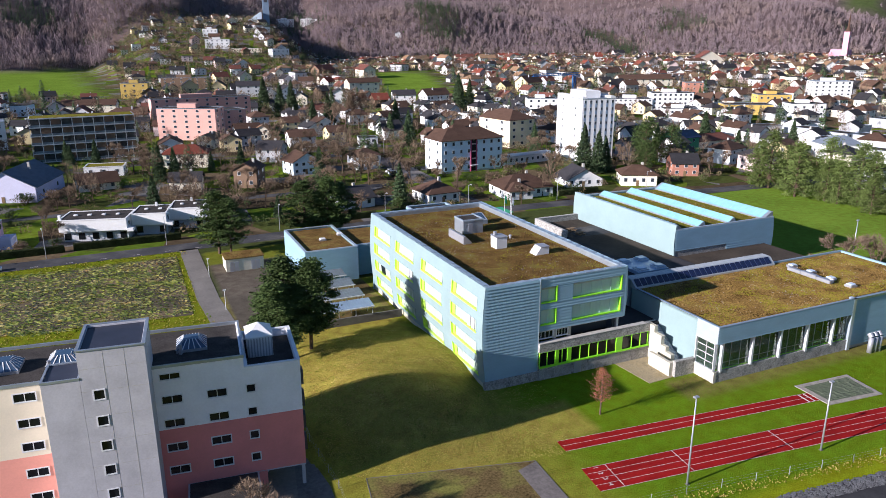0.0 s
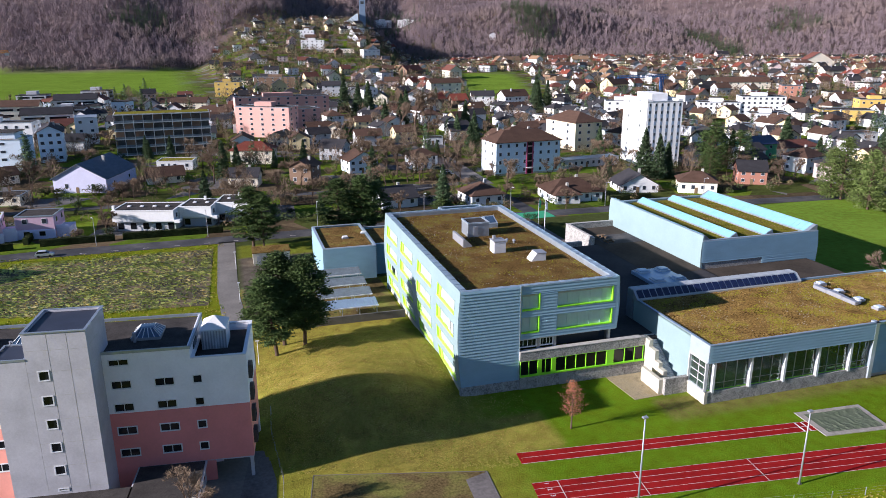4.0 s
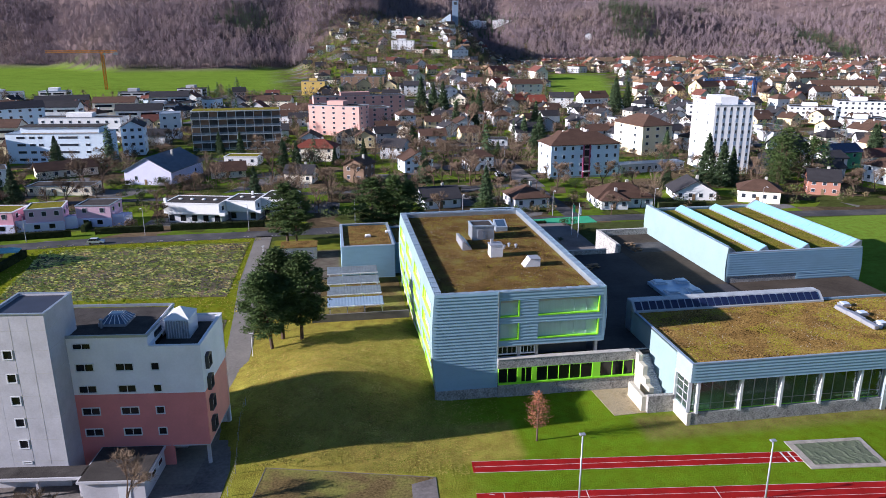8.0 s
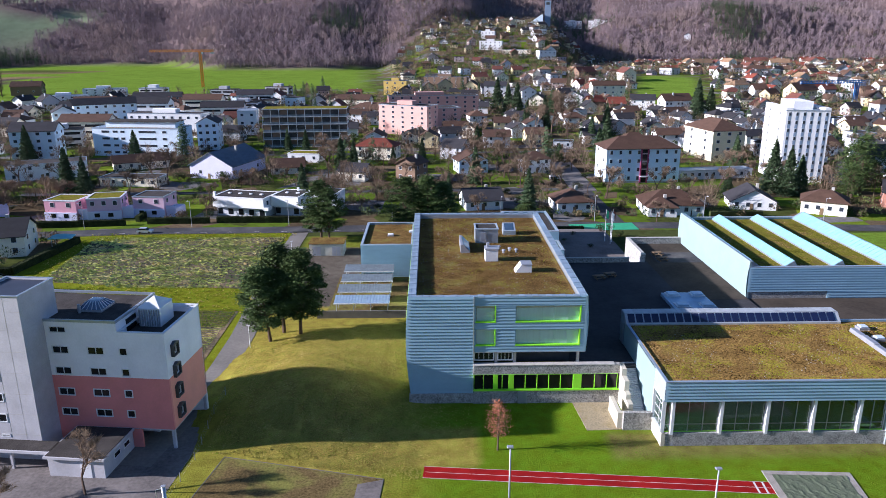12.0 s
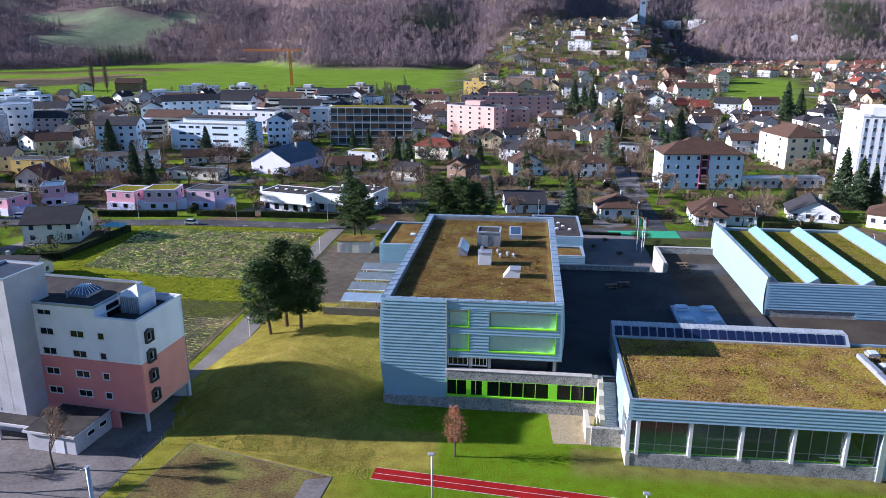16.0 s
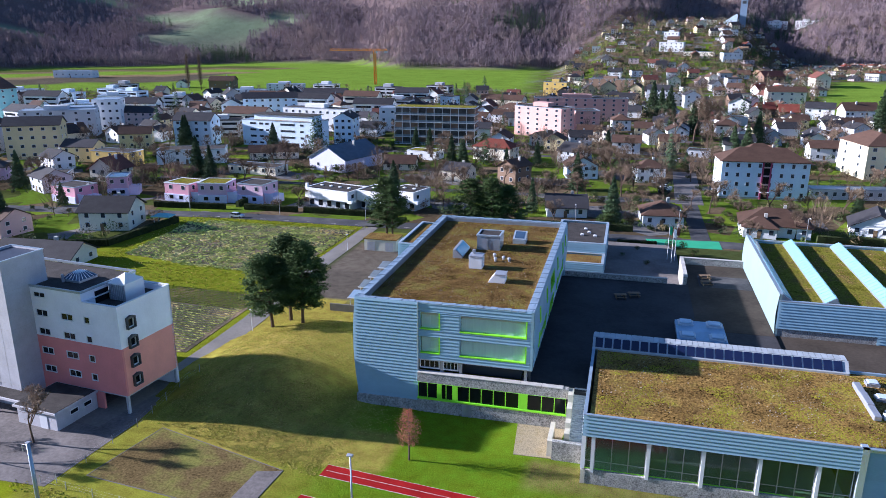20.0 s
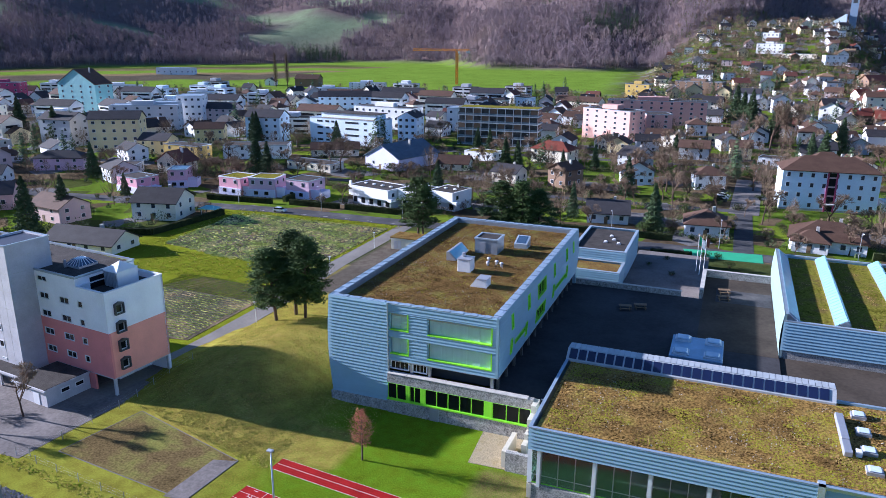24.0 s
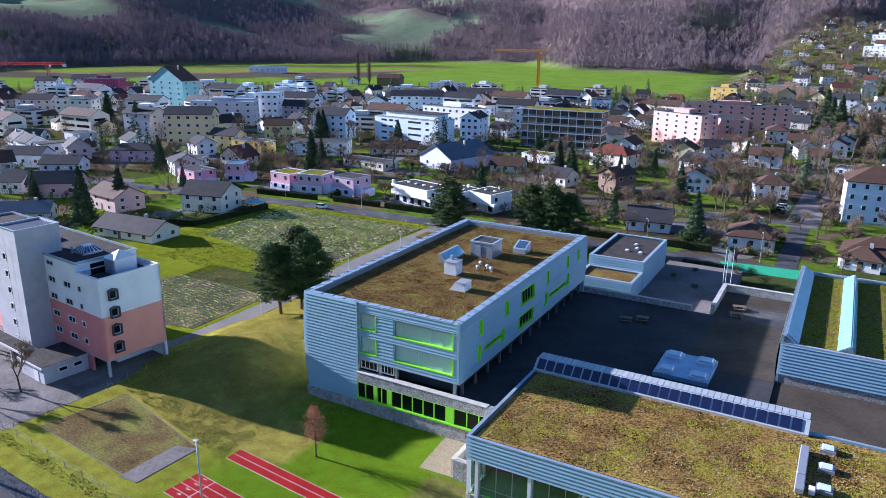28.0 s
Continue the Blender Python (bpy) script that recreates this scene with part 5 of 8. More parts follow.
    part("roof_deck", box(-13.4, -5.8, -7.5, -0.2, 2.9, 2.96), "roof_gravel", g)
    for y in (-5.0, -2.6):
        wn_ = part("window", box(-5.92, -5.84, y, y + 1.5, 1.3, 2.1), "frame_white", g)
        part("pane", box(-5.86, -5.82, y + 0.14, y + 1.36, 1.44, 1.96), "glass_dark", wn_)
    part("door", box(-9.0, -7.6, -7.36, -7.3, 0, 2.1), "frame_white", g)
    g = thing("entrance_canopy", "low flat canopy roof along the apartment house entrance", "canopy", at=T)
    part("roof", box(-30, -13.2, -6.6, -4.05, 2.5, 2.85), "concrete", g)
    part("roof_deck", box(-29.8, -13.4, -6.4, -4.1, 2.85, 2.9), "roof_gravel", g)
    for x in (-29, -24, -19, -14):
        part("column", box(x, x + 0.3, -6.3, -6.0, -0.2, 2.5), "concrete", g)


apartment_house()


# ---------------------------------------------------------------- town
# the blue-white wall colour carries the blue of shade and haze
WALLS = dict(w_white=(0.83, 0.83, 0.82), w_blue=(0.74, 0.86, 0.95), w_cream=(0.84, 0.77, 0.62), w_cream2=(0.86, 0.76, 0.52), w_yellow=(0.72, 0.60, 0.34),
             w_ochre=(0.66, 0.45, 0.12), w_grey=(0.52, 0.53, 0.55), w_pink=(0.62, 0.50, 0.48), w_pinkb=(0.68, 0.38, 0.32), w_rose=(0.70, 0.34, 0.42), w_rose2=(0.58, 0.40, 0.38),
             w_mauve=(0.62, 0.42, 0.52), w_lilac=(0.66, 0.66, 0.84), w_brick=(0.44, 0.20, 0.14), w_brown=(0.22, 0.14, 0.09), w_teal=(0.24, 0.50, 0.52), w_crimson=(0.40, 0.06, 0.14),
             w_green=(0.10, 0.42, 0.20), balcony=(0.62, 0.64, 0.62))
for k, c in WALLS.items():
    M[k] = mat(k, c, 0.85, 0, 0.06, 0.15, 0.04, rand=0.06)
ROOFS = dict(slate=(0.042, 0.040, 0.043), brown=(0.092, 0.054, 0.038), red=(0.20, 0.055, 0.036), red2=(0.155, 0.062, 0.046), tan=(0.27, 0.17, 0.10), blue=(0.11, 0.135, 0.165))
for k, c in ROOFS.items():
    M["r_" + k] = mat("roof_" + k, c, 0.75, 0, 0.18, 0.3, 0.15, 0.02, rand=0.25, stretch=(1, 1, 3), spec=0.15)
M["r_zinc"], M["r_gravel"], M["r_sedum_green"], M["r_solar"] = M["zinc"], M["roof_gravel"], M["sedum_green"], M["solar"]
M["balcony_glass"] = mat("balcony_glass", (0.20, 0.25, 0.27), 0.2, 0, 0.3, 0.3, 0.0, spec=0.5)
# wall behind the balconies, darkened to carry the shade of the recess
M["core_wall"] = mat("core_wall", (0.065, 0.068, 0.068), 0.25, 0, 0.5, 0.25, 0.1)
CACHE = {}
OCC = [(12, 25, 62), (60, 20, 45), (80, 50, 30), (-45, -5, 30), (-62, 70, 42), (-30, 20, 25), (20, 80, 30), (55, 90, 20), (120, 60, 50)]


def shared(key, make, material):
    if key not in CACHE:
        bm = make()
        me = bpy.data.meshes.new(key if isinstance(key, str) else str(key[0]))
        bmesh.ops.recalc_face_normals(bm, faces=bm.faces)
        bm.to_mesh(me)
        bm.free()
        me.materials.append(M[material])
        CACHE[key] = me
    return CACHE[key]


def put(name, me, parent, m=None, label=""):
    o = new(name, me)
    o.parent = parent
    if m is not None:
        o.matrix_basis = m
    if label:
        o["label"] = label
    return o


def roof_bm(kind, w, d, h, rise, over=0.6, t=0.22):
    """Roof slabs over a plan w by d, with eaves; the ridge runs along the front (g), from front to back (x), or hipped (h)."""
    bm = bmesh.new()

    def slab(ps):
        lo = [bm.verts.new(p) for p in ps]
        hi = [bm.verts.new((p[0], p[1], p[2] + t)) for p in ps]
        bm.faces.new(lo[::-1])
        bm.faces.new(hi)
        for i in range(len(ps)):
            bm.faces.new((lo[i], lo[(i + 1) % len(ps)], hi[(i + 1) % len(ps)], hi[i]))
    if kind == "h":
        x0, x1, y0, y1 = -over, w + over, -over, d + over
        e = h - 0.15
        if w >= d:
            a, b = (x0 + (y1 - y0) / 2 * 0.95, (y0 + y1) / 2, h + rise), (x1 - (y1 - y0) / 2 * 0.95, (y0 + y1) / 2, h + rise)
            slab([(x0, y0, e), (x1, y0, e), b, a])
            slab([(x1, y1, e), (x0, y1, e), a, b])
            slab([(x1, y0, e), (x1, y1, e), b])
            slab([(x0, y1, e), (x0, y0, e), a])
        else:
            a, b = ((x0 + x1) / 2, y0 + (x1 - x0) / 2 * 0.95, h + rise), ((x0 + x1) / 2, y1 - (x1 - x0) / 2 * 0.95, h + rise)
            slab([(x0, y0, e), (x1, y0, e), a])
            slab([(x1, y0, e), (x1, y1, e), b, a])
            slab([(x1, y1, e), (x0, y1, e), b])
            slab([(x0, y1, e), (x0, y0, e), a, b])
    else:
        if kind == "g":
            span, run = d, w
            f = lambda a, b, z: (b, a, z)
        else:
            span, run = w, d
            f = lambda a, b, z: (a, b, z)
        s = rise / (span / 2)
        for side in (0, 1):
            e = (-over if side == 0 else span + over)
            zz = h - over * s + 0.02
            slab([f(e, -over, zz), f(e, run + over, zz), f(span / 2, run + over, h + rise + 0.02), f(span / 2, -over, h + rise + 0.02)])
    return bm


def wall_bm(kind, w, d, h, rise):
    """Walls as one body, with gables where the roof has them."""
    if kind == "x":
        return section([(0, -0.3), (w, -0.3), (w, h), (w / 2, h + rise), (0, h)], 0, d)
    if kind == "g":
        bm = section([(0, -0.3), (d, -0.3), (d, h), (d / 2, h + rise), (0, h)], 0, w)
        for v in bm.verts:
            v.co = Vector((v.co.y, v.co.x, v.co.z))
        return bm
    return box(0, w, 0, d, -0.3, h)


def window_mesh(wide, wh, pane="glass_grey"):
    """A casement: white frame round a dark pane, one mesh of two materials."""
    key = ("casement", wide, round(wh, 1), pane)
    if key not in CACHE:
        bm = box(-wide / 2, wide / 2, -0.05, 0.02, 0, wh)
        n = len(bm.faces)
        add_box(bm, -wide / 2 + 0.09, wide / 2 - 0.09, -0.075, 0.0, 0.09, wh - 0.09)
        bm.faces.ensure_lookup_table()
        for f in bm.faces[n:]:
            f.material_index = 1
        me = bpy.data.meshes.new("window")
        bmesh.ops.recalc_face_normals(bm, faces=bm.faces)
        bm.to_mesh(me)
        bm.free()
        me.materials.append(M["frame_white"])
        me.materials.append(M[pane])
        CACHE[key] = me
    return CACHE[key]


def window_set(b, w, d, h, rows, cols, wide=1.3, side=0, pane="glass_grey"):
    """Windows on the front and on the end that faces the valley's middle."""
    fl = h / max(1, rows)
    me = window_mesh(wide, min(1.45, fl * 0.5), pane)
    for r in range(rows):
        z = r * fl + fl * 0.36
        spots = [((i + 0.5) * w / cols, 0.0, 0) for i in range(cols)]
        k = max(1, min(2, int(d / 4.5)))
        if side <= 0:
            spots += [(0.0, (i + 0.5) * d / k, -90) for i in range(k)]
        if side >= 0:
            spots += [(w, (i + 0.5) * d / k, 90) for i in range(k)]
        for x, y, a in spots:
            put("window", me, b, pose(x, y, z, 0, 0, a))


LOOKS = dict(w_white="white", w_blue="haze-blued white", w_cream="cream", w_cream2="cream", w_yellow="pale yellow", w_ochre="ochre yellow", w_grey="grey", w_pink="pale pink",
             w_pinkb="pink", w_rose="pink", w_rose2="rose", w_mauve="mauve", w_lilac="lilac", w_brick="brick red", w_brown="dark timber", w_teal="teal", w_crimson="crimson", w_green="green", balcony="grey")
TOPS = dict(slate="dark slate", brown="brown tiled", red="dark red tiled", red2="bright red tiled", tan="tan tiled", blue="blue-grey", zinc="flat metal", gravel="flat gravel", sedum_green="flat green planted", solar="solar-panelled")


def building(x, y, z, yaw, w, d, h, roof, wall, top, rows, cols, kind):
    OCC.append((x + math.cos(radians(yaw)) * w / 2 - math.sin(radians(yaw)) * d / 2, y + math.sin(radians(yaw)) * w / 2 + math.cos(radians(yaw)) * d / 2, math.hypot(w, d) * 0.5))
    at = pose(x, y, z, 0, 0, yaw)
    rise = {"g": d * 0.27, "x": w * 0.27, "h": min(w, d) * 0.27, "f": 0.0}[roof]
    if kind == "tower":
        b = thing("tower_block", "white high-rise apartment tower with vertical rows of windows", "tower block", at=at)
    elif kind == "balcony":
        b = thing("office_block", "grey five-storey block with glazed balconies and planted roof", "apartment block", at=at)
    elif kind == "row":
        b = thing("row_house", f"{LOOKS[wall]} flat-roofed row house with a {TOPS[top]} roof, terrace", "house", "pink row houses", at)
    elif kind == "stairs":
        b = thing("apartment_block", "pale four-storey apartment block with red stair strip, brown hip roof", "apartment block", "apartment blocks", at)
    elif kind in ("block", "ribbon"):
        b = thing("apartment_block", f"{LOOKS[wall]} rendered apartment block with a {TOPS[top]} roof", "apartment block", "apartment blocks", at)
    else:
        b = thing("house", f"{LOOKS[wall]} walled house with a {TOPS[top]} roof", "house", "town houses", at)
    if kind == "balcony":
        part("core", box(0.6, w - 0.6, 1.4, d, -0.3, h - 0.3), "core_wall", b)
        for r in range(rows + 1):
            zz = r * (h - 0.4) / rows
            part("floor_slab", box(0, w, 0, d, zz - 0.02, zz + 0.40), "balcony", b)
            if r < rows:
                for i in range(cols):
                    if (i * 7 + r * 3) % 5 < 2:
                        part("infill_panel", box(i * w / cols + 0.3, (i + 1) * w / cols - 0.3, 1.25, 1.4, zz + 0.34, zz + (h - 0.4) / rows), "w_brown", b)
                part("balustrade", box(0.2, w - 0.2, 0.05, 0.1, zz + 0.40, zz + 1.3), "balcony_glass", b)
        for i in range(cols + 1):
            part("post", box(max(0, i * w / cols - 0.13), min(w, i * w / cols + 0.13), 0.0, 0.3, 0, h - 0.3), "balcony", b)
        part("roof", box(0.4, w - 0.4, 0.6, d - 0.4, h - 0.1, h + 0.1), "r_sedum_green", b)
        return b
    part("wall", wall_bm(roof, w, d, h, rise), wall, b)
    if roof == "f":
        part("roof", ring_bm(-0.12, w + 0.12, -0.12, d + 0.12, h, h + 0.28, 0.4), "zinc" if top != "sedum_green" else "frame_white", b)
        part("roof_deck", box(0.2, w - 0.2, 0.2, d - 0.2, h - 0.1, h + 0.12), "r_" + top, b)
        if kind == "block" and w > 18:
            part("roof_house", box(w * 0.3, w * 0.62, d * 0.35, d * 0.8, h, h + 2.3), wall, b)
    else:
        part("roof", roof_bm(roof, w, d, h, rise), "r_" + top, b)
        part("chimney", box(w * 0.62, w * 0.62 + 0.8, d * 0.55, d * 0.55 + 0.8, h + rise * 0.3, h + rise + 0.9), "plinth", b)
    if kind == "tower":
        part("lift_house", box(w * 0.25, w * 0.7, d * 0.2, d * 0.8, h, h + 3.0), wall, b)
        for i in range(cols):
            u = (i + 0.5) * w / cols
            part("spandrel_strip", box(u - 0.5, u + 0.5, -0.03, 0.02, 0.8, h - 0.5), "pool_blue", b)
        for u in (0.0, w - 2.2):
            part("roof_screen", box(u, u + 2.2, 0.1, d - 0.1, h + 0.28, h + 1.1), wall, b)
    if kind == "ribbon":
        part("penthouse", box(w * 0.12, w * 0.93, d * 0.25, d * 0.9, h, h + 2.7), wall, b)
        part("penthouse_roof", box(w * 0.10, w * 0.95, d * 0.2, d * 0.95, h + 2.7, h + 2.95), "r_gravel", b)
        part("terrace_deck", box(w * 0.14, w * 0.92, 0.3, d * 0.25, h + 0.12, h + 0.2), "timber", b)
        for r in range(rows):
            z = 1.1 + r * h / rows
            for a0, a1 in ((0.11, 0.20), (0.24, 0.30), (0.33, 0.38), (0.54, 0.74), (0.81, 0.86)):
                q = put("window", window_mesh(round((a1 - a0) * w, 1), 1.15), b, pose(w * (a0 + a1) / 2, 0, z))
            part("balcony", box(-1.5, 0.0, d * 0.25, d * 0.75, z - 1.1, z + 0.1), wall, b)
            put("window", window_mesh(1.3, 1.15), b, pose(w, d * 0.5, z, 0, 0, 90))
        return b
    window_set(b, w, d, h, rows, cols, 0.9 if kind == "tower" else 1.1 if kind == "stairs" else 1.3 if kind != "block" else 1.6, 1 if x < -20 else (-1 if x > 80 else 0))
    if kind == "row":
        part("lower_wall", box(-0.1, w + 0.1, -0.35, -0.01, -0.2, h * 0.42), "w_lilac", b)
        part("terrace", box(w, w + 3.2, 1.0, d - 1.5, -0.2, h * 0.42), "w_lilac", b)
        part("parapet", box(w, w + 3.2, 0.85, 1.0, h * 0.42, h * 0.42 + 0.9), "w_lilac", b)
        for i in range(2):
            part("lower_window", box(w * (0.2 + 0.4 * i), w * (0.2 + 0.4 * i) + 1.5, -0.40, -0.34, 0.9, 2.1), "glass_dark", b)
    if kind == "stairs":
        part("stair_glazing", box(w * 0.48, w * 0.48 + 2.0, -0.14, 0.0, 0.2, h - 0.3), "glass_dark", b)
        for u in (w * 0.48 - 0.5, w * 0.48 + 2.0):
            part("stair_frame", box(u, u + 0.5, -0.3, 0.0, 0.0, h - 0.2), "w_crimson", b)
        for i in range(4):
            part("stair_landing", box(w * 0.48, w * 0.48 + 2.0, -0.22, 0.0, 2.0 + i * h / 4.4, 2.5 + i * h / 4.4), "w_rose2", b)
        part("entrance_canopy", box(w * 0.46, w * 0.48 + 2.3, -1.6, 0.0, 2.5, 2.7), "concrete", b)
        part("roof", roof_bm("h", 12, 9, 0, 3.2), "r_brown", b).matrix_basis = Matrix.Translation((8, 8, h + 1.2))
        part("plinth_band", box(-0.05, w + 0.05, -0.05, d + 0.05, -0.3, 0.7), "plinth", b)
    if kind == "house":
        part("door", box(w * 0.42, w * 0.42 + 1.0, -0.08, 0.0, 0, 2.05), "timber", b)
    return b


building(-152.5, 239.6, -0.0, -7, 41.6, 14, 12.6, "f", "w_blue", "zinc", 4, 7, "ribbon")
building(-109.0, 253.9, -0.0, 8, 9.7, 16, 13.0, "x", "w_blue", "slate", 4, 3, "block")
building(-79.3, 262.3, -0.0, 3, 41.6, 13, 18.8, "f", "balcony", "sedum_green", 5, 10, "balcony")
building(-103.7, 309.2, -0.0, 8, 10.4, 14, 13.2, "f", "w_white", "zinc", 3, 2, "block")
building(-162.6, 305.6, 0.0, -9, 42.4, 11, 12.7, "f", "w_white", "gravel", 3, 9, "block")
building(-183.9, 227.4, -0.0, 8, 19.2, 12, 12.7, "g", "w_blue", "slate", 4, 4, "block")
building(-204.1, 306.9, 0.1, 28, 11.7, 14, 12.8, "x", "w_blue", "slate", 4, 3, "block")
building(-206.5, 337.2, 0.3, 28, 34.7, 12, 14.0, "g", "w_blue", "slate", 4, 7, "block")
building(-217.6, 452.7, 2.1, 11, 34.5, 12, 7.4, "g", "w_brick", "slate", 3, 6, "block")
building(-288.6, 458.8, 2.9, 12, 31.0, 12, 7.1, "f", "w_white", "zinc", 3, 5, "block")
building(-287.6, 524.9, 4.3, 12, 33.4, 12, 6.4, "f", "w_white", "zinc", 3, 5, "block")
building(-265.3, 269.4, 0.1, 28, 15.0, 18, 17.2, "f", "w_white", "zinc", 4, 4, "block")
building(-260.8, 284.7, 0.1, 10, 22.6, 12, 9.0, "g", "w_pink", "slate", 3, 5, "block")
building(-266.8, 251.1, 0.0, 28, 13.7, 12, 14.8, "f", "w_grey", "zinc", 4, 4, "block")
building(-201.7, 208.9, -0.0, 28, 14.4, 10, 7.5, "g", "w_yellow", "brown", 2, 4, "house")
building(-184.8, 168.5, -0.0, -3, 19.6, 9, 6.0, "f", "w_ochre", "gravel", 2, 3, "house")
building(-203.1, 172.4, -0.0, 9, 14.4, 10, 6.5, "g", "w_yellow", "slate", 2, 3, "house")
building(-157.7, 175.2, -0.0, 25, 28.4, 12, 6.0, "f", "w_white", "gravel", 2, 5, "house")
building(-125.6, 196.7, -0.0, 28, 21.5, 9, 3.4, "g", "w_cream", "brown", 1, 5, "house")
building(-119.0, 167.1, -0.0, -7, 22.4, 9, 3.1, "f", "w_cream", "gravel", 1, 6, "house")
building(-90.4, 182.7, -0.0, -16, 18.5, 26, 5.1, "x", "w_lilac", "blue", 1, 2, "house")
building(-59.3, 218.8, -0.0, -10, 14.3, 9, 3.6, "f", "w_white", "sedum_green", 1, 3, "house")
building(-60.2, 188.5, -0.0, 9, 13.0, 10, 2.8, "g", "w_cream", "brown", 1, 3, "house")
building(-112.4, 115.4, -0.0, -6, 9.9, 9, 5.9, "f", "w_rose", "sedum_green", 2, 2, "row")
building(-99.5, 114.8, -0.0, 9, 9.6, 9, 6.4, "f", "w_mauve", "sedum_green", 2, 3, "row")
building(-87.5, 119.1, -0.0, -6, 9.8, 9, 6.1, "f", "w_mauve", "gravel", 2, 2, "row")
building(-148.5, 105.1, -0.0, -11, 11.3, 9, 5.2, "f", "w_rose", "gravel", 2, 2, "row")
building(-134.9, 115.3, -0.0, 28, 6.7, 9, 6.5, "f", "w_mauve", "solar", 2, 2, "row")


def terraced_house():
    """Three white flat-roofed units stepping back along the street, with closed upper fronts over shaded ground floors."""
    OCC.append((-50, 124, 16))
    for i, (x, y, w, label) in enumerate(((-63.4, 119.6, 17.0, "long white flat-roofed terrace unit with a dark gravel roof"),
                                          (-45.6, 119.6, 9.0, "white flat-roofed terrace unit with a corner balcony"),
                                          (-36.0, 122.2, 9.5, "white flat-roofed terrace unit with a side balcony"))):
        b = thing("terraced_house", label, "house", "terraced houses", pose(x, y, 0, 0, 0, -15))
        d, h = 10.5, 6.0
        part("ground_floor", box(0.6, w - 0.2, 1.4, d, -0.2, 2.7), "w_grey", b)
        bm = bmesh.new()
        for z0, z1, o in ((2.7, 3.0, 0.5), (3.0, h, 0.0)):
            add_box(bm, o, w, 0.0 + o, d, z0, z1)
        part("upper_floor", bm, "w_white", b)
        part("roof_edge", ring_bm(-0.1, w + 0.1, -0.1, d + 0.1, h, h + 0.25, 0.35), "w_white", b)
        part("roof_deck", box(0.25, w - 0.25, 0.25, d - 0.25, h - 0.1, h + 0.1), "r_gravel", b)
        n = max(2, int(w / 3.4))
        for k in range(n):
            u = 1.6 + (w - 3.0) * k / max(1, n - 1)
            part("ground_window", box(u - 0.8, u + 0.8, 1.33, 1.42, 0.5, 2.3), "glass_dark", b)
        part("side_window", box(w - 0.02, w + 0.05, 2.0, 3.2, 3.8, 5.0), "glass_dark", b)
        part("balcony", box(w, w + 1.6, -0.2, 2.4, 2.6, 3.5), "w_white", b)
        part("chimney", box(0.15, 0.85, 0.2, 0.9, h, h + 1.5) if i == 0 else box(w * 0.5, w * 0.5 + 0.6, d - 1.4, d - 0.8, h, h + 1.2), "w_white", b)
        for k in range(2 if i else 4):
            u = 2.5 + k * 3.6
            if u < w - 1:
                part("roof_dome", box(u, u + 1.0, d * 0.45, d * 0.45 + 1.0, h + 0.1, h + 0.5, 0.12), "white_paint", b)


terraced_house()
building(-112.0, 74.5, -0.0, 14, 14.0, 12, 5.4, "g", "w_cream", "slate", 2, 3, "house")
building(-30.2, 225.4, -0.0, -14, 17.7, 11, 5.9, "h", "w_cream", "red", 2, 4, "house")
building(-11.4, 274.5, -0.0, -28, 7.7, 13, 4.8, "x", "w_cream", "tan", 2, 2, "house")
building(19.9, 294.7, -0.0, -14, 7.3, 12, 5.4, "x", "w_cream", "tan", 2, 2, "house")
building(7.6, 225.5, -0.0, -28, 10.5, 11, 5.5, "g", "w_grey", "slate", 2, 3, "house")
building(-9.9, 174.2, -0.0, -28, 8.4, 10, 6.6, "x", "w_brown", "brown", 2, 2, "house")
building(-31.7, 174.0, -0.0, -13, 10.4, 9, 4.0, "g", "w_cream", "slate", 1, 3, "house")
building(-25.6, 315.4, -0.0, -28, 30.8, 13, 16.0, "f", "w_pinkb", "gravel", 6, 5, "block")
building(7.9, 319.5, -0.0, 19, 13.8, 14, 13.3, "f", "w_pinkb", "gravel", 5, 2, "block")
building(-24.1, 385.7, 0.3, 5, 59.9, 12, 14.6, "f", "w_pinkb", "gravel", 5, 10, "block")
building(-77.4, 469.7, 1.7, -12, 34.9, 12, 4.9, "g", "w_cream", "brown", 3, 6, "house")
building(-37.5, 552.9, 3.4, -11, 20.6, 12, 11.8, "f", "w_ochre", "slate", 3, 3, "block")
building(-2.6, 617.5, 5.1, -12, 41.7, 14, 10.0, "f", "w_brown", "gravel", 4, 6, "block")
building(-1.5, 664.3, 8.1, -12, 17.6, 9, 5.0, "g", "w_white", "slate", 2, 3, "house")
building(68.4, 166.5, -0.0, 4, 28.0, 14, 12.8, "h", "w_blue", "brown", 4, 8, "stairs")
building(126.0, 214.5, -0.0, 10, 15.5, 24, 13.1, "h", "w_cream2", "brown", 4, 3, "block")
building(133.2, 166.5, -0.0, -7, 15.5, 23.5, 26.5, "f", "w_white", "zinc", 9, 6, "tower")
building(42.7, 119.7, -0.0, 5, 11.5, 12, 3.4, "h", "w_white", "brown", 1, 3, "house")
building(14.5, 124.0, -0.0, 9, 12.0, 11, 3.1, "g", "w_white", "slate", 1, 3, "house")
building(68.9, 117.2, -0.0, -5, 18.0, 13, 3.2, "h", "w_white", "brown", 1, 5, "house")
building(69.4, 114.6, -0.0, -5, 8.5, 8, 3.0, "h", "w_white", "brown", 1, 3, "house")
building(98.5, 124.2, -0.0, -12, 13.5, 12, 2.7, "x", "w_white", "slate", 1, 4, "house")
building(99.0, 172.5, -0.0, 8, 29.0, 6.5, 3.3, "f", "w_grey", "zinc", 1, 10, "house")
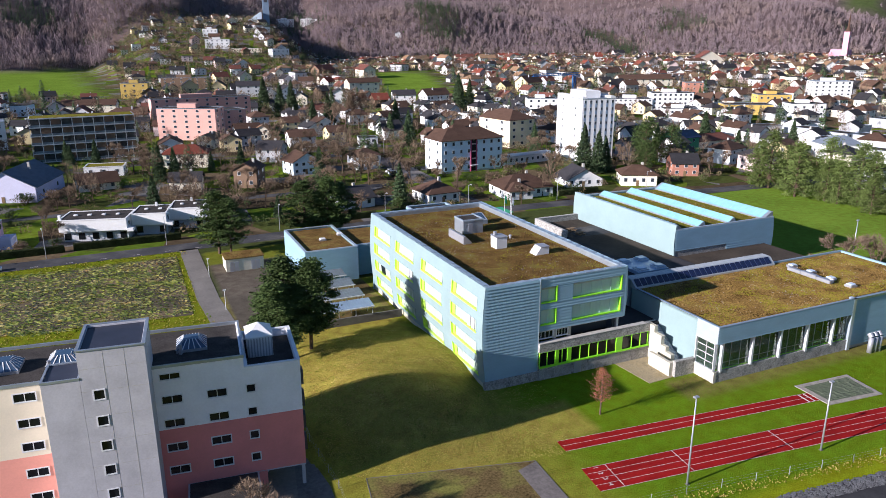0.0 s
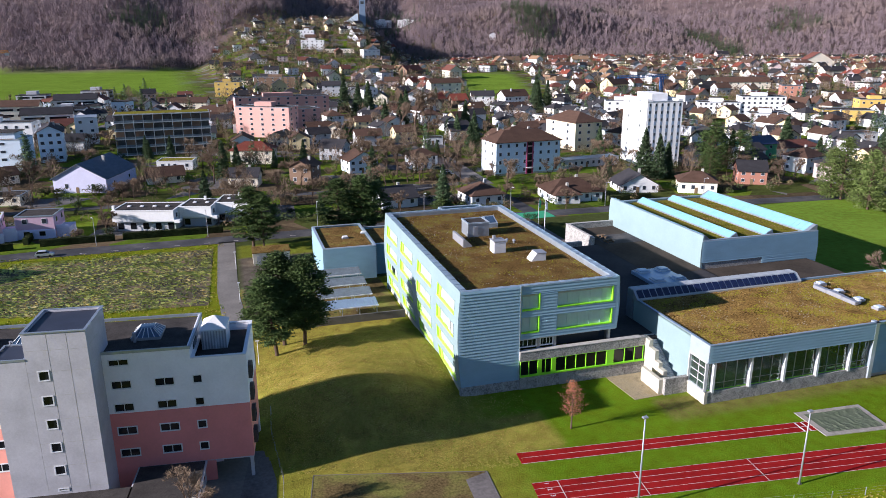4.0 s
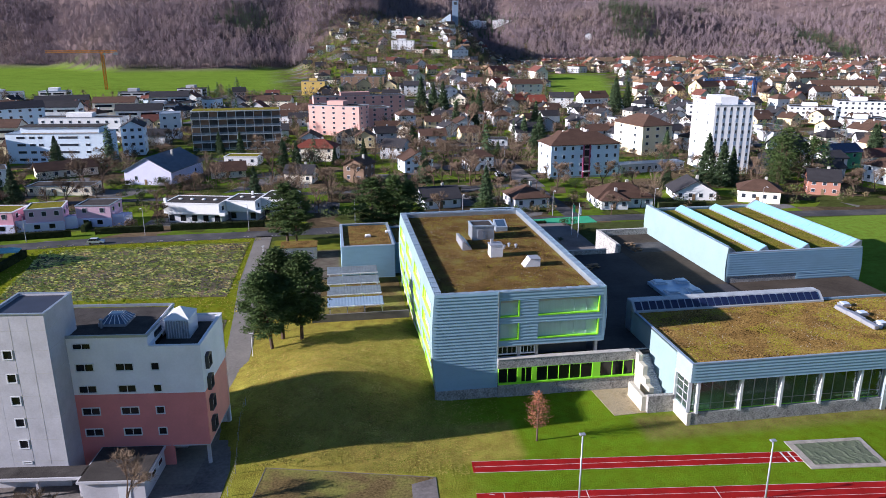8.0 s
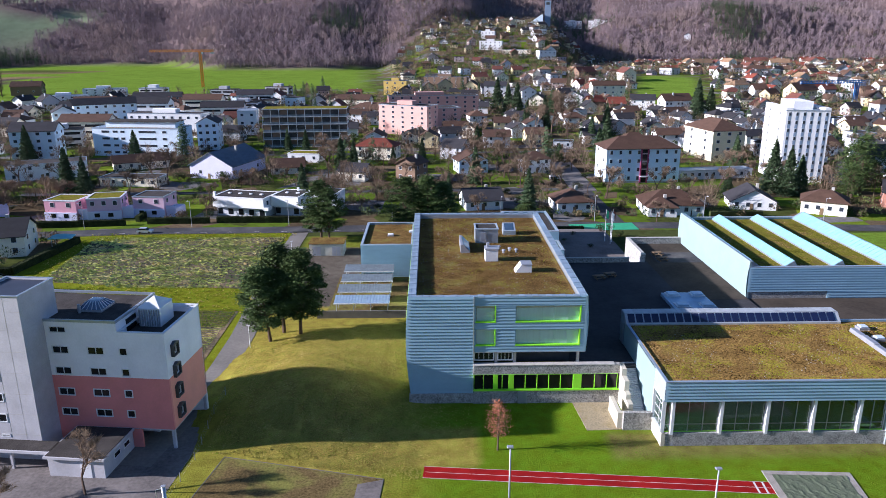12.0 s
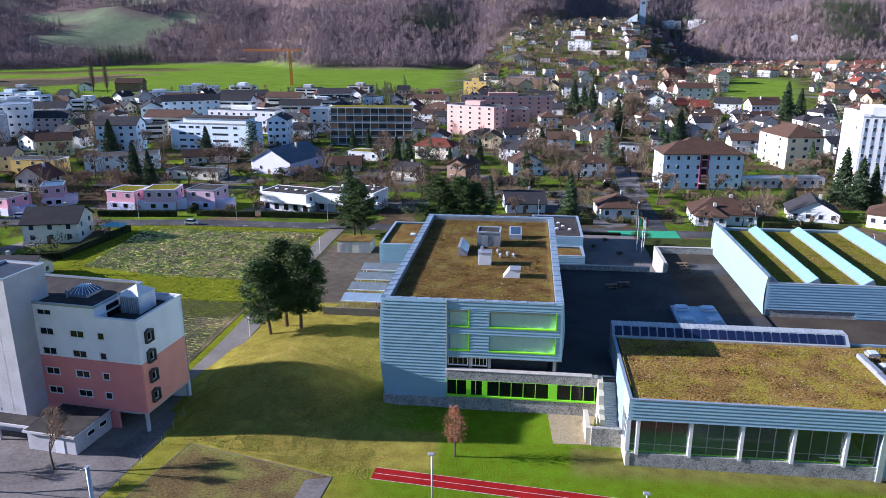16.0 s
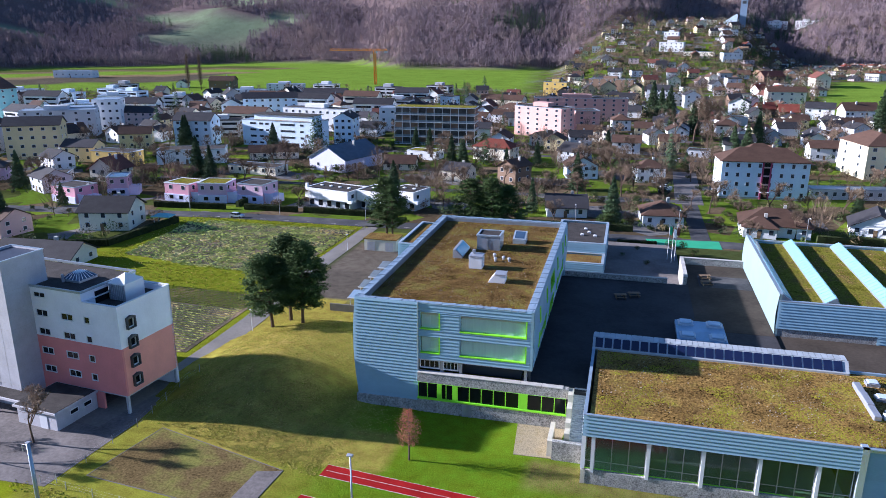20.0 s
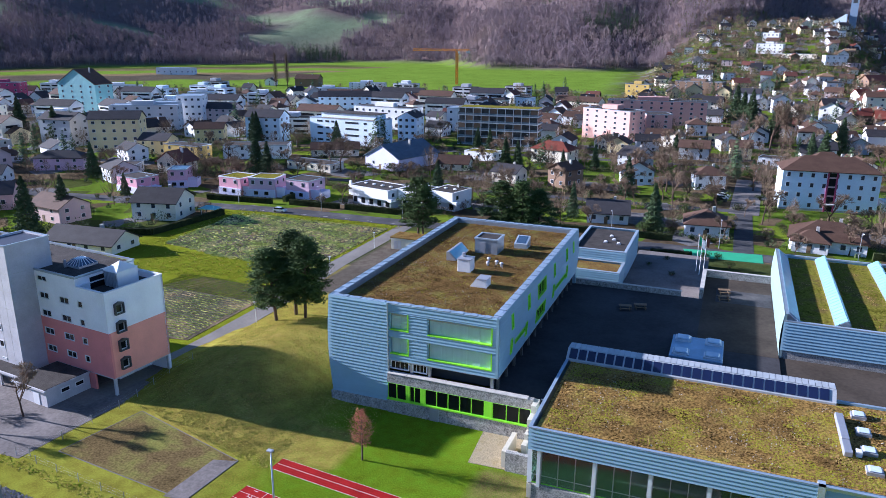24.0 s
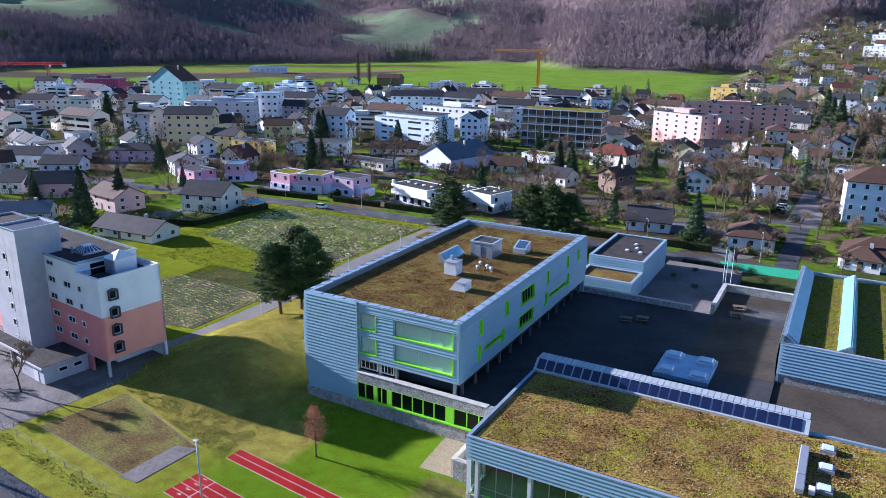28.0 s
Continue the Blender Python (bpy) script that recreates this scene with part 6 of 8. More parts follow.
building(41.4, 187.6, -0.0, 14, 10.5, 9, 5.5, "h", "w_white", "brown", 2, 3, "house")
building(14.8, 188.0, -0.0, 12, 12.0, 10, 5.1, "x", "w_blue", "brown", 2, 4, "house")
building(147.8, 429.5, 1.2, -12, 17.1, 12, 7.6, "g", "w_white", "slate", 2, 3, "house")
building(63.4, 255.4, -0.0, -12, 9.6, 8, 3.2, "f", "w_white", "gravel", 1, 2, "house")
building(33.0, 265.4, -0.0, -3, 9.6, 9, 3.1, "x", "w_brown", "brown", 2, 2, "house")
building(135.7, 499.8, 2.5, 4, 27.0, 12, 11.6, "g", "w_cream", "brown", 3, 4, "block")
building(75.9, 483.1, 1.9, 5, 11.6, 12, 9.4, "x", "w_white", "slate", 3, 2, "house")
building(101.4, 438.4, 1.2, -12, 13.3, 11, 9.0, "x", "w_white", "slate", 3, 2, "house")
building(49.3, 530.4, 2.9, -8, 18.5, 12, 9.3, "g", "w_grey", "slate", 3, 3, "block")
building(-371.1, 277.0, 0.7, -2, 34.4, 14, 21.2, "x", "w_teal", "brown", 6, 4, "block")
building(-480.5, 302.3, 2.8, 28, 27.9, 14, 14.8, "f", "w_crimson", "gravel", 4, 5, "block")
building(-280.8, 231.6, 0.0, 28, 37.8, 13, 14.1, "f", "w_grey", "zinc", 4, 6, "block")
building(-229.4, 169.1, -0.0, 28, 23.0, 12, 15.0, "g", "w_yellow", "slate", 4, 5, "block")
building(-267.3, 174.2, -0.0, 1, 20.2, 12, 13.2, "g", "w_grey", "slate", 4, 3, "block")
building(-209.5, 121.7, -0.0, 28, 19.2, 9, 4.9, "h", "w_mauve", "slate", 2, 3, "house")
building(-209.4, 90.1, -0.0, 28, 15.1, 10, 3.6, "g", "w_white", "slate", 1, 3, "house")
building(-232.9, 90.3, -0.0, 28, 15.2, 10, 5.3, "g", "w_white", "slate", 1, 3, "house")
building(-168.1, 59.8, -0.0, 40, 15.8, 11, 5.1, "g", "w_rose2", "slate", 1, 3, "house")
building(-140.4, 63.2, -0.0, -8, 14.5, 10, 4.7, "g", "w_rose2", "brown", 2, 2, "house")
building(-110.0, 42.5, -0.0, 4, 21.1, 10, 2.4, "g", "w_cream", "slate", 1, 4, "house")
building(-184.0, 59.5, -0.0, 28, 7.8, 11, 4.3, "g", "w_white", "slate", 1, 2, "house")
building(-142.9, 35.5, -0.0, 40, 13.3, 9, 3.1, "g", "w_cream", "blue", 1, 3, "house")
building(-176.6, 125.9, -0.0, 28, 12.7, 10, 3.5, "f", "w_grey", "gravel", 1, 3, "house")
building(-358.3, 196.0, 0.1, 28, 22.4, 12, 13.6, "f", "w_cream", "gravel", 4, 5, "block")
building(-407.7, 204.6, 0.6, 28, 19.9, 12, 10.5, "g", "w_pink", "slate", 3, 4, "block")
building(-525.1, 288.5, 3.5, 28, 17.5, 12, 11.3, "g", "w_white", "slate", 4, 3, "block")
building(-545.4, 335.1, 4.6, 28, 20.4, 12, 9.3, "g", "w_grey", "slate", 4, 3, "block")
building(-302.3, 131.2, -0.0, 28, 17.5, 10, 3.4, "g", "w_white", "slate", 1, 3, "house")
building(-350.1, 530.1, 5.2, 12, 23.4, 14, 7.6, "g", "w_brown", "brown", 1, 2, "house")
building(-384.2, 528.5, 5.6, 12, 10.0, 9, 4.4, "x", "w_white", "slate", 2, 1, "house")
building(-576.7, 589.4, 9.1, 12, 43.6, 14, 7.3, "f", "w_white", "zinc", 1, 6, "house")
building(-454.7, 383.4, 3.7, 28, 37.5, 12, 7.9, "f", "w_white", "zinc", 3, 6, "block")
building(277.3, 333.5, 0.7, -28, 27.1, 14, 7.8, "f", "w_white", "gravel", 3, 8, "block")
building(302.2, 322.0, 0.8, -25, 28.8, 14, 11.7, "f", "w_white", "gravel", 4, 8, "block")
building(267.3, 269.5, 0.1, -28, 21.1, 12, 7.6, "f", "w_white", "gravel", 2, 6, "block")
building(232.1, 210.7, -0.0, -23, 15.8, 10, 5.3, "g", "w_white", "slate", 2, 3, "house")
building(186.8, 167.4, -0.0, 4, 14.3, 10, 6.9, "g", "w_green", "solar", 2, 2, "house")
building(204.6, 172.3, -0.0, 2, 24.2, 10, 3.7, "h", "w_cream", "red2", 1, 4, "house")
building(147.8, 125.6, -0.0, -28, 9.9, 11, 5.0, "g", "w_brick", "slate", 2, 3, "house")
building(118.0, 118.7, -0.0, -28, 12.7, 10, 4.1, "h", "w_cream", "brown", 1, 4, "house")
building(382.4, 302.3, 1.3, -28, 23.7, 14, 8.7, "f", "w_ochre", "gravel", 2, 5, "block")
building(327.1, 278.1, 0.5, -28, 31.2, 16, 6.6, "f", "w_ochre", "gravel", 1, 6, "house")
building(353.7, 248.9, 0.5, -26, 22.4, 14, 8.5, "f", "w_white", "gravel", 2, 4, "block")
building(453.7, 314.8, 2.5, -28, 29.3, 14, 14.4, "f", "w_white", "zinc", 5, 6, "block")
building(267.8, 197.7, -0.0, -3, 19.5, 10, 4.5, "f", "w_white", "gravel", 1, 4, "house")
building(301.6, 205.7, 0.0, -28, 20.2, 10, 4.1, "f", "w_white", "gravel", 1, 4, "house")
building(233.0, 126.4, -0.0, -23, 16.8, 12, 6.5, "h", "w_white", "zinc", 1, 4, "house")
building(679.1, 679.5, 10.0, -12, 34.6, 16, 10.9, "x", "w_cream", "red2", 2, 3, "house")
building(396.2, 392.5, 2.9, -28, 15.1, 12, 10.2, "f", "w_brick", "gravel", 3, 3, "block")
building(390.3, 472.2, 4.4, -12, 54.0, 14, 7.2, "g", "w_cream", "brown", 2, 8, "block")
building(209.8, 338.2, 0.3, -24, 20.1, 12, 10.5, "f", "w_white", "gravel", 3, 4, "block")
building(269.2, 1371.2, 65.6, 12, 32.5, 12, 14.1, "f", "w_white", "gravel", 3, 5, "block")
building(311.5, 1369.6, 65.5, -12, 37.3, 12, 15.1, "f", "w_white", "gravel", 3, 6, "block")
building(72.1, 913.8, 49.0, -12, 18.4, 12, 10.0, "f", "w_white", "gravel", 2, 4, "block")
building(65.4, 841.0, 36.0, -12, 28.0, 14, 10.7, "f", "w_white", "gravel", 3, 5, "block")
building(91.7, 816.6, 32.0, -12, 34.7, 8, 4.5, "f", "w_cream", "gravel", 1, 5, "house")
building(132.5, 782.2, 26.1, 12, 21.0, 12, 9.9, "f", "w_white", "gravel", 2, 4, "house")
building(446.1, 1204.3, 42.7, -12, 10.7, 8, 10.6, "x", "w_white", "slate", 2, 1, "house")
building(1023.1, 1297.9, 68.0, -12, 39.4, 10, 10.9, "f", "w_white", "gravel", 3, 5, "block")
building(1140.9, 1228.9, 41.2, 12, 65.7, 12, 15.6, "f", "w_white", "gravel", 3, 4, "block")

# asphalt lanes between the gardens: start, direction and length
LANES = []


def lane(x0, y0, x1, y1, w=5.0, paint="asphalt"):
    d = Vector((x1 - x0, y1 - y0, 0))
    n = d.normalized()
    LANES.append((x0, y0, n.x, n.y, d.length))
    s = Vector((-n.y, n.x, 0)) * w / 2
    a, b = Vector((x0, y0, 0)), Vector((x1, y1, 0))
    o = part("lane", prism([(p.x, p.y) for p in (a - s, b - s, b + s, a + s)], -0.2, 0.05 + 0.005 * len(LANES)), paint, None)
    tagged(o, "narrow asphalt lane between gardens", "road", kind="structure")
    for i in range(1, int(d.length / 9)):
        p = a + n * i * 9
        OCC.append((p.x, p.y, 3.0))


lane(58, 108, 58, 155)
lane(58, 153, 60, 215, 9.0, "pale_asphalt")
lane(-140, 152, 58, 157, 4.5)
lane(-98, 236, 118, 248, 5.0)


def scatter_houses():
    """The rest of the town: repeats of a dozen house types, lined up loosely along its lanes."""
    rng = random.Random(11)
    kinds = []
    types = [("g", "w_white", "brown"), ("x", "w_white", "slate"), ("g", "w_cream", "red"), ("h", "w_white", "brown"), ("x", "w_cream", "red2"), ("f", "w_white", "gravel"),
             ("g", "w_white", "red"), ("g", "w_yellow", "brown"), ("h", "w_cream", "slate"), ("x", "w_white", "red2"), ("g", "w_grey", "slate"), ("g", "w_white", "slate"), ("f", "w_grey", "gravel")]
    made = []

    def free(x, y, r):
        return all((x - a) ** 2 + (y - b) ** 2 > (c + r) ** 2 for a, b, c in OCC)
    n = 0
    for ring in range(60):
        r = 235 + ring * 19.5
        azs = []
        a = -64.0
        while a < 58:
            azs.append(a)
            a += math.degrees((19 + rng.random() * 9) / r)
        for az in azs:
            rr = r + rng.uniform(-6, 6)
            x, y = math.sin(radians(az)) * rr, -95 + math.cos(radians(az)) * rr
            f = foot(az)
            hill = -3 < az < 11
            if az < -11 and rr > 660 or az < -2 and rr > 690:
                continue
            if az < -14 and rng.random() < 0.45:
                continue
            if rr > (f + 60 if hill else f - 25) or meadow(x, y) > 0.05 or y < 108 or (y < 235 and abs(x) < 150):
                continue
            if rr > 700 and hill and rng.random() < 0.5 or rng.random() < 0.14:
                continue
            if not free(x, y, 6.5):
                continue
            OCC.append((x, y, 7.5))
            t = rng.randrange(len(types))
            if rr < 640 and t in (2, 4, 6, 9) or az < 8 and t in (4, 9):
                t = rng.choice((0, 1, 3, 7, 8, 10, 11))
            if az > 12 and rr > 560 and rng.random() < 0.2:
                t = rng.choice((2, 4, 6, 9, 9))
            yaw = rng.choice((0, 90)) + 14 * math.sin(x / 140) + rng.gauss(0, 7)
            if t >= len(made) or made[t] is None:
                while len(made) <= t:
                    made.append(None)
                roof, wall, top = types[t]
                OCC.pop()
                made[t] = building(x, y, height(x, y), yaw, rng.uniform(9, 13), rng.uniform(9, 11), rng.uniform(4.8, 6.4), roof, wall, top, 2, 2, "house")
            else:
                copy_thing(made[t], pose(x, y, height(x, y) - 0.2, 0, 0, yaw))
            n += 1
            if n >= 190:
                return


def scatter_blocks():
    """Flat-roofed apartment blocks at the edge of the meadows, with ribbon windows."""
    rng = random.Random(31)
    made, n = {}, 0
    for _ in range(900):
        az, r = rng.uniform(-60, -12), rng.uniform(400, 700)
        x, y = math.sin(radians(az)) * r, -95 + math.cos(radians(az)) * r
        if meadow(x, y) > 0.02 or any((x - a) ** 2 + (y - b) ** 2 < (c + 15) ** 2 for a, b, c in OCC):
            continue
        OCC.append((x, y, 14))
        t = rng.randrange(5)
        yaw = rng.gauss(4, 8)
        if t in made:
            copy_thing(made[t], pose(x, y, height(x, y) - 0.2, 0, 0, yaw))
        else:
            w, d, h = (26, 12, 10.5) if t % 2 else (20, 13, 9.0)
            roof, wall, top = (("f", "w_white", "zinc"), ("g", "w_white", "slate"), ("f", "w_grey", "gravel"), ("g", "w_cream", "brown"), ("f", "w_blue", "zinc"))[t]
            b = thing("apartment_block", f"{LOOKS[wall]} rendered apartment block with a {TOPS[top]} roof", "apartment block", "apartment blocks", pose(x, y, height(x, y) - 0.2, 0, 0, yaw))
            part("wall", wall_bm(roof, w, d, h, d * 0.27), wall, b)
            if roof == "f":
                part("roof", box(-0.2, w + 0.2, -0.2, d + 0.2, h, h + 0.3), "r_" + top, b)
                part("roof_house", box(w * 0.3, w * 0.65, d * 0.3, d * 0.8, h + 0.3, h + 2.6), wall, b)
            else:
                part("roof", roof_bm(roof, w, d, h, d * 0.27), "r_" + top, b)
            for k in range(3):
                for q in range(2):
                    part("ribbon_window", box(w * (0.06 + 0.48 * q), w * (0.46 + 0.48 * q), -0.06, 0.0, 0.9 + k * h / 3.1, 2.2 + k * h / 3.1), "glass_dark", b)
                part("ribbon_window", box(w, w + 0.06, d * 0.2, d * 0.8, 0.9 + k * h / 3.1, 2.2 + k * h / 3.1), "glass_dark", b)
            made[t] = b
        n += 1
        if n > 34:
            return


scatter_blocks()
scatter_houses()


def far_houses():
    """The houses past those that stand singly, as one mesh for each colour."""
    rng = random.Random(23)
    sets = {k: [[], []] for k in ("w_white", "w_cream", "w_pink", "w_grey", "w_yellow", "w_blue", "w_brown", "r_red2", "r_red", "r_brown", "r_slate", "r_gravel", "r_tan", "glass_grey")}
    occ = np.array(OCC)

    def join(key, bm, m):
        V, F = sets[key]
        o = len(V)
        bm.verts.index_update()
        V.extend(tuple(m @ v.co) for v in bm.verts)
        F.extend(tuple(o + v.index for v in f.verts) for f in bm.faces)
        bm.free()
    for _ in range(7000):
        az = rng.uniform(-64, 58)
        r = math.sqrt(rng.uniform(240 ** 2, 1500 ** 2))
        hill = -2.5 < az < 11
        f = foot(az)
        if r > (f + 40 if hill else f - 10) or az < -2.5 and r > 650:
            continue
        x, y = math.sin(radians(az)) * r, -95 + math.cos(radians(az)) * r
        if y < 118 and -100 < x < 190 or meadow(x, y) > 0.05 or abs(y - 103) < 12:
            continue
        if abs(x) < 150 and y < 300 or hill and r > 640 and rng.random() < 0.5:
            continue
        if any(abs((x - lx) * ny - (y - ly) * nx_) < 9 and 0 < (x - lx) * nx_ + (y - ly) * ny < ll for lx, ly, nx_, ny, ll in LANES):
            continue
        big = rng.random() < (0.10 if az > 11 else 0.04)
        rad = 13 if big else 7.5
        if np.any((occ[:, 0] - x) ** 2 + (occ[:, 1] - y) ** 2 < (occ[:, 2] + rad + 0.5) ** 2):
            continue
        OCC.append((x, y, rad))
        occ = np.vstack((occ, (x, y, rad)))
        w, d, h = (rng.uniform(18, 27), rng.uniform(11, 14), rng.uniform(6, 10)) if big else (rng.uniform(8.5, 13.5), rng.uniform(8, 11.5), rng.choice((3.2, 4.6, 5.4, 5.8, 6.4, 7.6)))
        kind = rng.choice("ggxxhf" if not big else "gghff")
        m = pose(x, y, height(x, y) - 0.5, 0, 0, 14 * math.sin(x / 140) + rng.gauss(0, 12) + rng.choice((0, 0, 90, -90, 180))) @ Matrix.Translation((-w / 2, -d / 2, 0))
        wall = rng.choice(("w_white", "w_white", "w_cream", "w_cream", "w_pink", "w_grey", "w_yellow", "w_brown") if az > -5 else ("w_white", "w_white", "w_blue", "w_grey", "w_cream", "w_pink"))
        roof = rng.choice(("r_red2", "r_red", "r_brown", "r_brown", "r_brown", "r_slate", "r_slate", "r_tan") if az > 9 and r > 520 else ("r_brown", "r_slate", "r_slate", "r_slate", "r_brown", "r_red2"))
        rise = {"g": d * 0.36, "x": w * 0.34, "h": min(w, d) * 0.30, "f": 0}[kind]
        join(wall, wall_bm(kind, w, d, h, rise), m)
        if kind == "f":
            join("r_gravel", box(-0.3, w + 0.3, -0.3, d + 0.3, h, h + 0.35), m)
        else:
            join(roof, roof_bm(kind, w, d, h, rise, 0.9), m)
            join("w_grey", box(w * 0.6, w * 0.6 + 0.8, d * 0.6, d * 0.6 + 0.8, h, h + rise + 0.8), m)
        panes = bmesh.new()
        nq = 3 if not big else 7
        for fl in range(max(1, int(h / 2.6))):
            z = 0.9 + fl * 2.6
            for q in range(nq):
                if rng.random() < 0.85:
                    u = w * (q + 0.5) / nq
                    add_box(panes, u - 0.65, u + 0.65, -0.06, 0.05, z, z + 1.3)
                    add_box(panes, u - 0.65, u + 0.65, d - 0.05, d + 0.06, z, z + 1.3)
            for q in range(2):
                v = d * (0.28 + 0.44 * q)
                add_box(panes, -0.06, 0.05, v - 0.6, v + 0.6, z, z + 1.3)
                add_box(panes, w - 0.05, w + 0.06, v - 0.6, v + 0.6, z, z + 1.3)
        join("glass_grey", panes, m)
    for k, (V, F) in sets.items():
        me = bpy.data.meshes.new("far_houses")
        me.from_pydata(V, [], F)
        me.materials.append(M[k])
        tagged(new("far_houses", me), "crowd of distant houses between trees at the foot of the hills", "houses", kind="stuff")


far_houses()


def church():
    b = thing("church", "modern church with a tall blue-grey slab tower on the hillside", "church", at=pose(183, 1055, height(183, 1055) - 1, 0, 0, -8))
    bm = box(-4.5, 4.5, -3, 3, 0, 42)
    part("tower", bm, "pool_blue", b)
    part("nave", section([(-32, 0), (-7, 0), (-7, 22), (-9, 22), (-32, 7)], -10, 10), "w_blue", b)
    part("belfry_opening", box(-2.5, 2.5, -3.1, -2.9, 36, 40), "frame_dark", b)
    part("porch", box(-7, -4.4, -6, 6, 0, 4), "w_white", b)
    x, y = math.sin(radians(51.3)) * 1350, -95 + math.cos(radians(51.3)) * 1350
    b = thing("church", "old church with a tall pink tower and pointed spire", "church", at=pose(x, y, height(x, y) - 1, 0, 0, 20))
    part("tower", box(-4.2, 4.2, -4.2, 4.2, 0, 46), "w_rose", b)
    bm = bmesh.new()
    tube(bm, (0, 0, 46), (0, 0, 53), 4.6, 2.0, 8)
    tube(bm, (0, 0, 53), (0, 0, 78), 2.0, 0.1, 8)
    part("spire", bm, "r_brown", b)
    part("clock_face", box(-2.0, 2.0, -4.4, -4.2, 36, 40), "w_white", b)
    part("nave", section([(4.2, 0), (17, 0), (17, 11), (10.6, 18), (4.2, 11)], -6, 26), "w_rose", b)


church()


def crane(x, y, h, back, jib, yaw, m, look_):
    c = thing("tower_crane", look_, "crane", "cranes", pose(x, y, height(x, y), 0, 0, yaw))
    bm = bmesh.new()
    for sx in (-0.9, 0.9):
        for sy in (-0.9, 0.9):
            add_box(bm, sx - 0.32, sx + 0.32, sy - 0.32, sy + 0.32, 0, h)
    for i in range(int(h / 2.2)):
        for s in (-0.9, 0.9):
            tube(bm, (-0.9, s, i * 2.2), (0.9, s, i * 2.2 + 2.2), 0.14, 0.14, 4)
            tube(bm, (s, 0.9, i * 2.2), (s, -0.9, i * 2.2 + 2.2), 0.14, 0.14, 4)
    part("mast", bm, m, c)
    bm = bmesh.new()
    for yy, zz in ((-0.8, h), (0.8, h), (0, h + 1.7)):
        tube(bm, (-jib, yy, zz), (back, yy, zz), 0.36, 0.36, 4)
    n = int((jib + back) / 2.4)
    for i in range(n):
        xa = -jib + i * 2.4
        tube(bm, (xa, -0.8, h), (xa + 1.2, 0, h + 1.7), 0.2, 0.2, 4)
        tube(bm, (xa + 1.2, 0, h + 1.7), (xa + 2.4, 0.8, h), 0.2, 0.2, 4)
    part("jib", bm, m, c)
    part("counterweight", box(back - 3, back, -1.2, 1.2, h - 2.2, h), "concrete", c)
    part("cab", box(0.9, 2.6, -1, 1, h - 2.4, h - 0.2), "frame_white", c)


crane(-216, 621, 33, 13, 47, 4, "crane_orange", "orange tower crane with a long lattice jib")
M["crane_red"] = mat("crane_red", (0.62, 0.10, 0.07), 0.6, 0, 0.08, 0.5, 0.04)
crane(-522, 300, 24, 14, 42, 57, "crane_red", "red tower crane between apartment blocks")
crane(320, 445, 16, 6, 46, 8, "crane_blue", "blue tower crane with a lattice jib among houses")


def car_at(x, y, yaw, paint):
    c = thing("car", "small parked car at the street side", "car", "parked cars", pose(x, y, 0.06, 0, 0, yaw))

    def body():
        bm = section([(-2.1, 0.3), (2.1, 0.3), (2.15, 0.75), (1.2, 0.92), (-1.95, 0.98), (-2.15, 0.7)], -0.85, 0.85)
        return bm
    put("body", shared(("car_body", paint), body, paint), c)
    put("cabin", shared(("car_cabin",), lambda: section([(-1.85, 0.95), (1.1, 0.9), (0.45, 1.42), (-1.4, 1.46)], -0.74, 0.74), "glass_dark"), c)
    put("roof_panel", shared(("car_roof", paint), lambda: section([(-1.42, 1.44), (0.48, 1.4), (0.4, 1.48), (-1.35, 1.52)], -0.72, 0.72), paint), c)

    def wheel():
        bm = bmesh.new()
        tube(bm, (0, -0.12, 0), (0, 0.12, 0), 0.32, 0.32, 12)
        return bm
    for wx in (-1.3, 1.3):
        for wy in (-0.78, 0.78):
            put("wheel", shared(("car_wheel",), wheel, "rubber"), c, pose(wx, wy, 0.28))


M["paint_white"] = mat("paint_white", (0.75, 0.76, 0.78), 0.25, 0, 0.02, 1, 0.01)
M["paint_yellow"] = mat("paint_yellow", (0.80, 0.50, 0.02), 0.3, 0, 0.02, 1, 0.01)
M["paint_dark"] = mat("paint_dark", (0.05, 0.06, 0.08), 0.25, 0, 0.02, 1, 0.01)
for x, y, yaw, pt in ((-76.9, 99.6, 2, "car_paint"), (-132.2, 101.4, 8, "paint_white"), (75.3, 118.7, 80, "paint_white"), (79.4, 119.5, 84, "paint_yellow"), (50.5, 170, 5, "paint_dark"),
                      (51, 174, 5, "car_paint"), (51.5, 178, 5, "paint_white"), (50.8, 186, 5, "paint_dark"), (60, 240, 5, "car_paint"), (20, 262, 80, "paint_dark"), (24, 263, 80, "paint_white"),
                      (28, 264, 80, "car_paint"), (-120, 232, 10, "paint_white"), (-20, 248, 8, "paint_dark"), (-34, 252, 6, "paint_white"), (152, 128, 0, "paint_white")):
    car_at(x, y, yaw, pt)


def pavilion(x, y):
    p = thing("garden_pavilion", "small open garden pavilion with a teal roof beside the hedge", "shelter", at=pose(x, y, 0, 0, 0, 8))
    for dx in (-2.2, 2.2):
        for dy in (-1.3, 1.3):
            part("post", box(dx - 0.07, dx + 0.07, dy - 0.07, dy + 0.07, -0.1, 2.3), "frame_white", p)
    part("roof", roof_bm("h", 5.4, 3.4, 0, 0.7, 0.3, 0.1), "w_teal", p).matrix_basis = Matrix.Translation((-2.7, -1.7, 2.35))


pavilion(-94.2, 87.8)
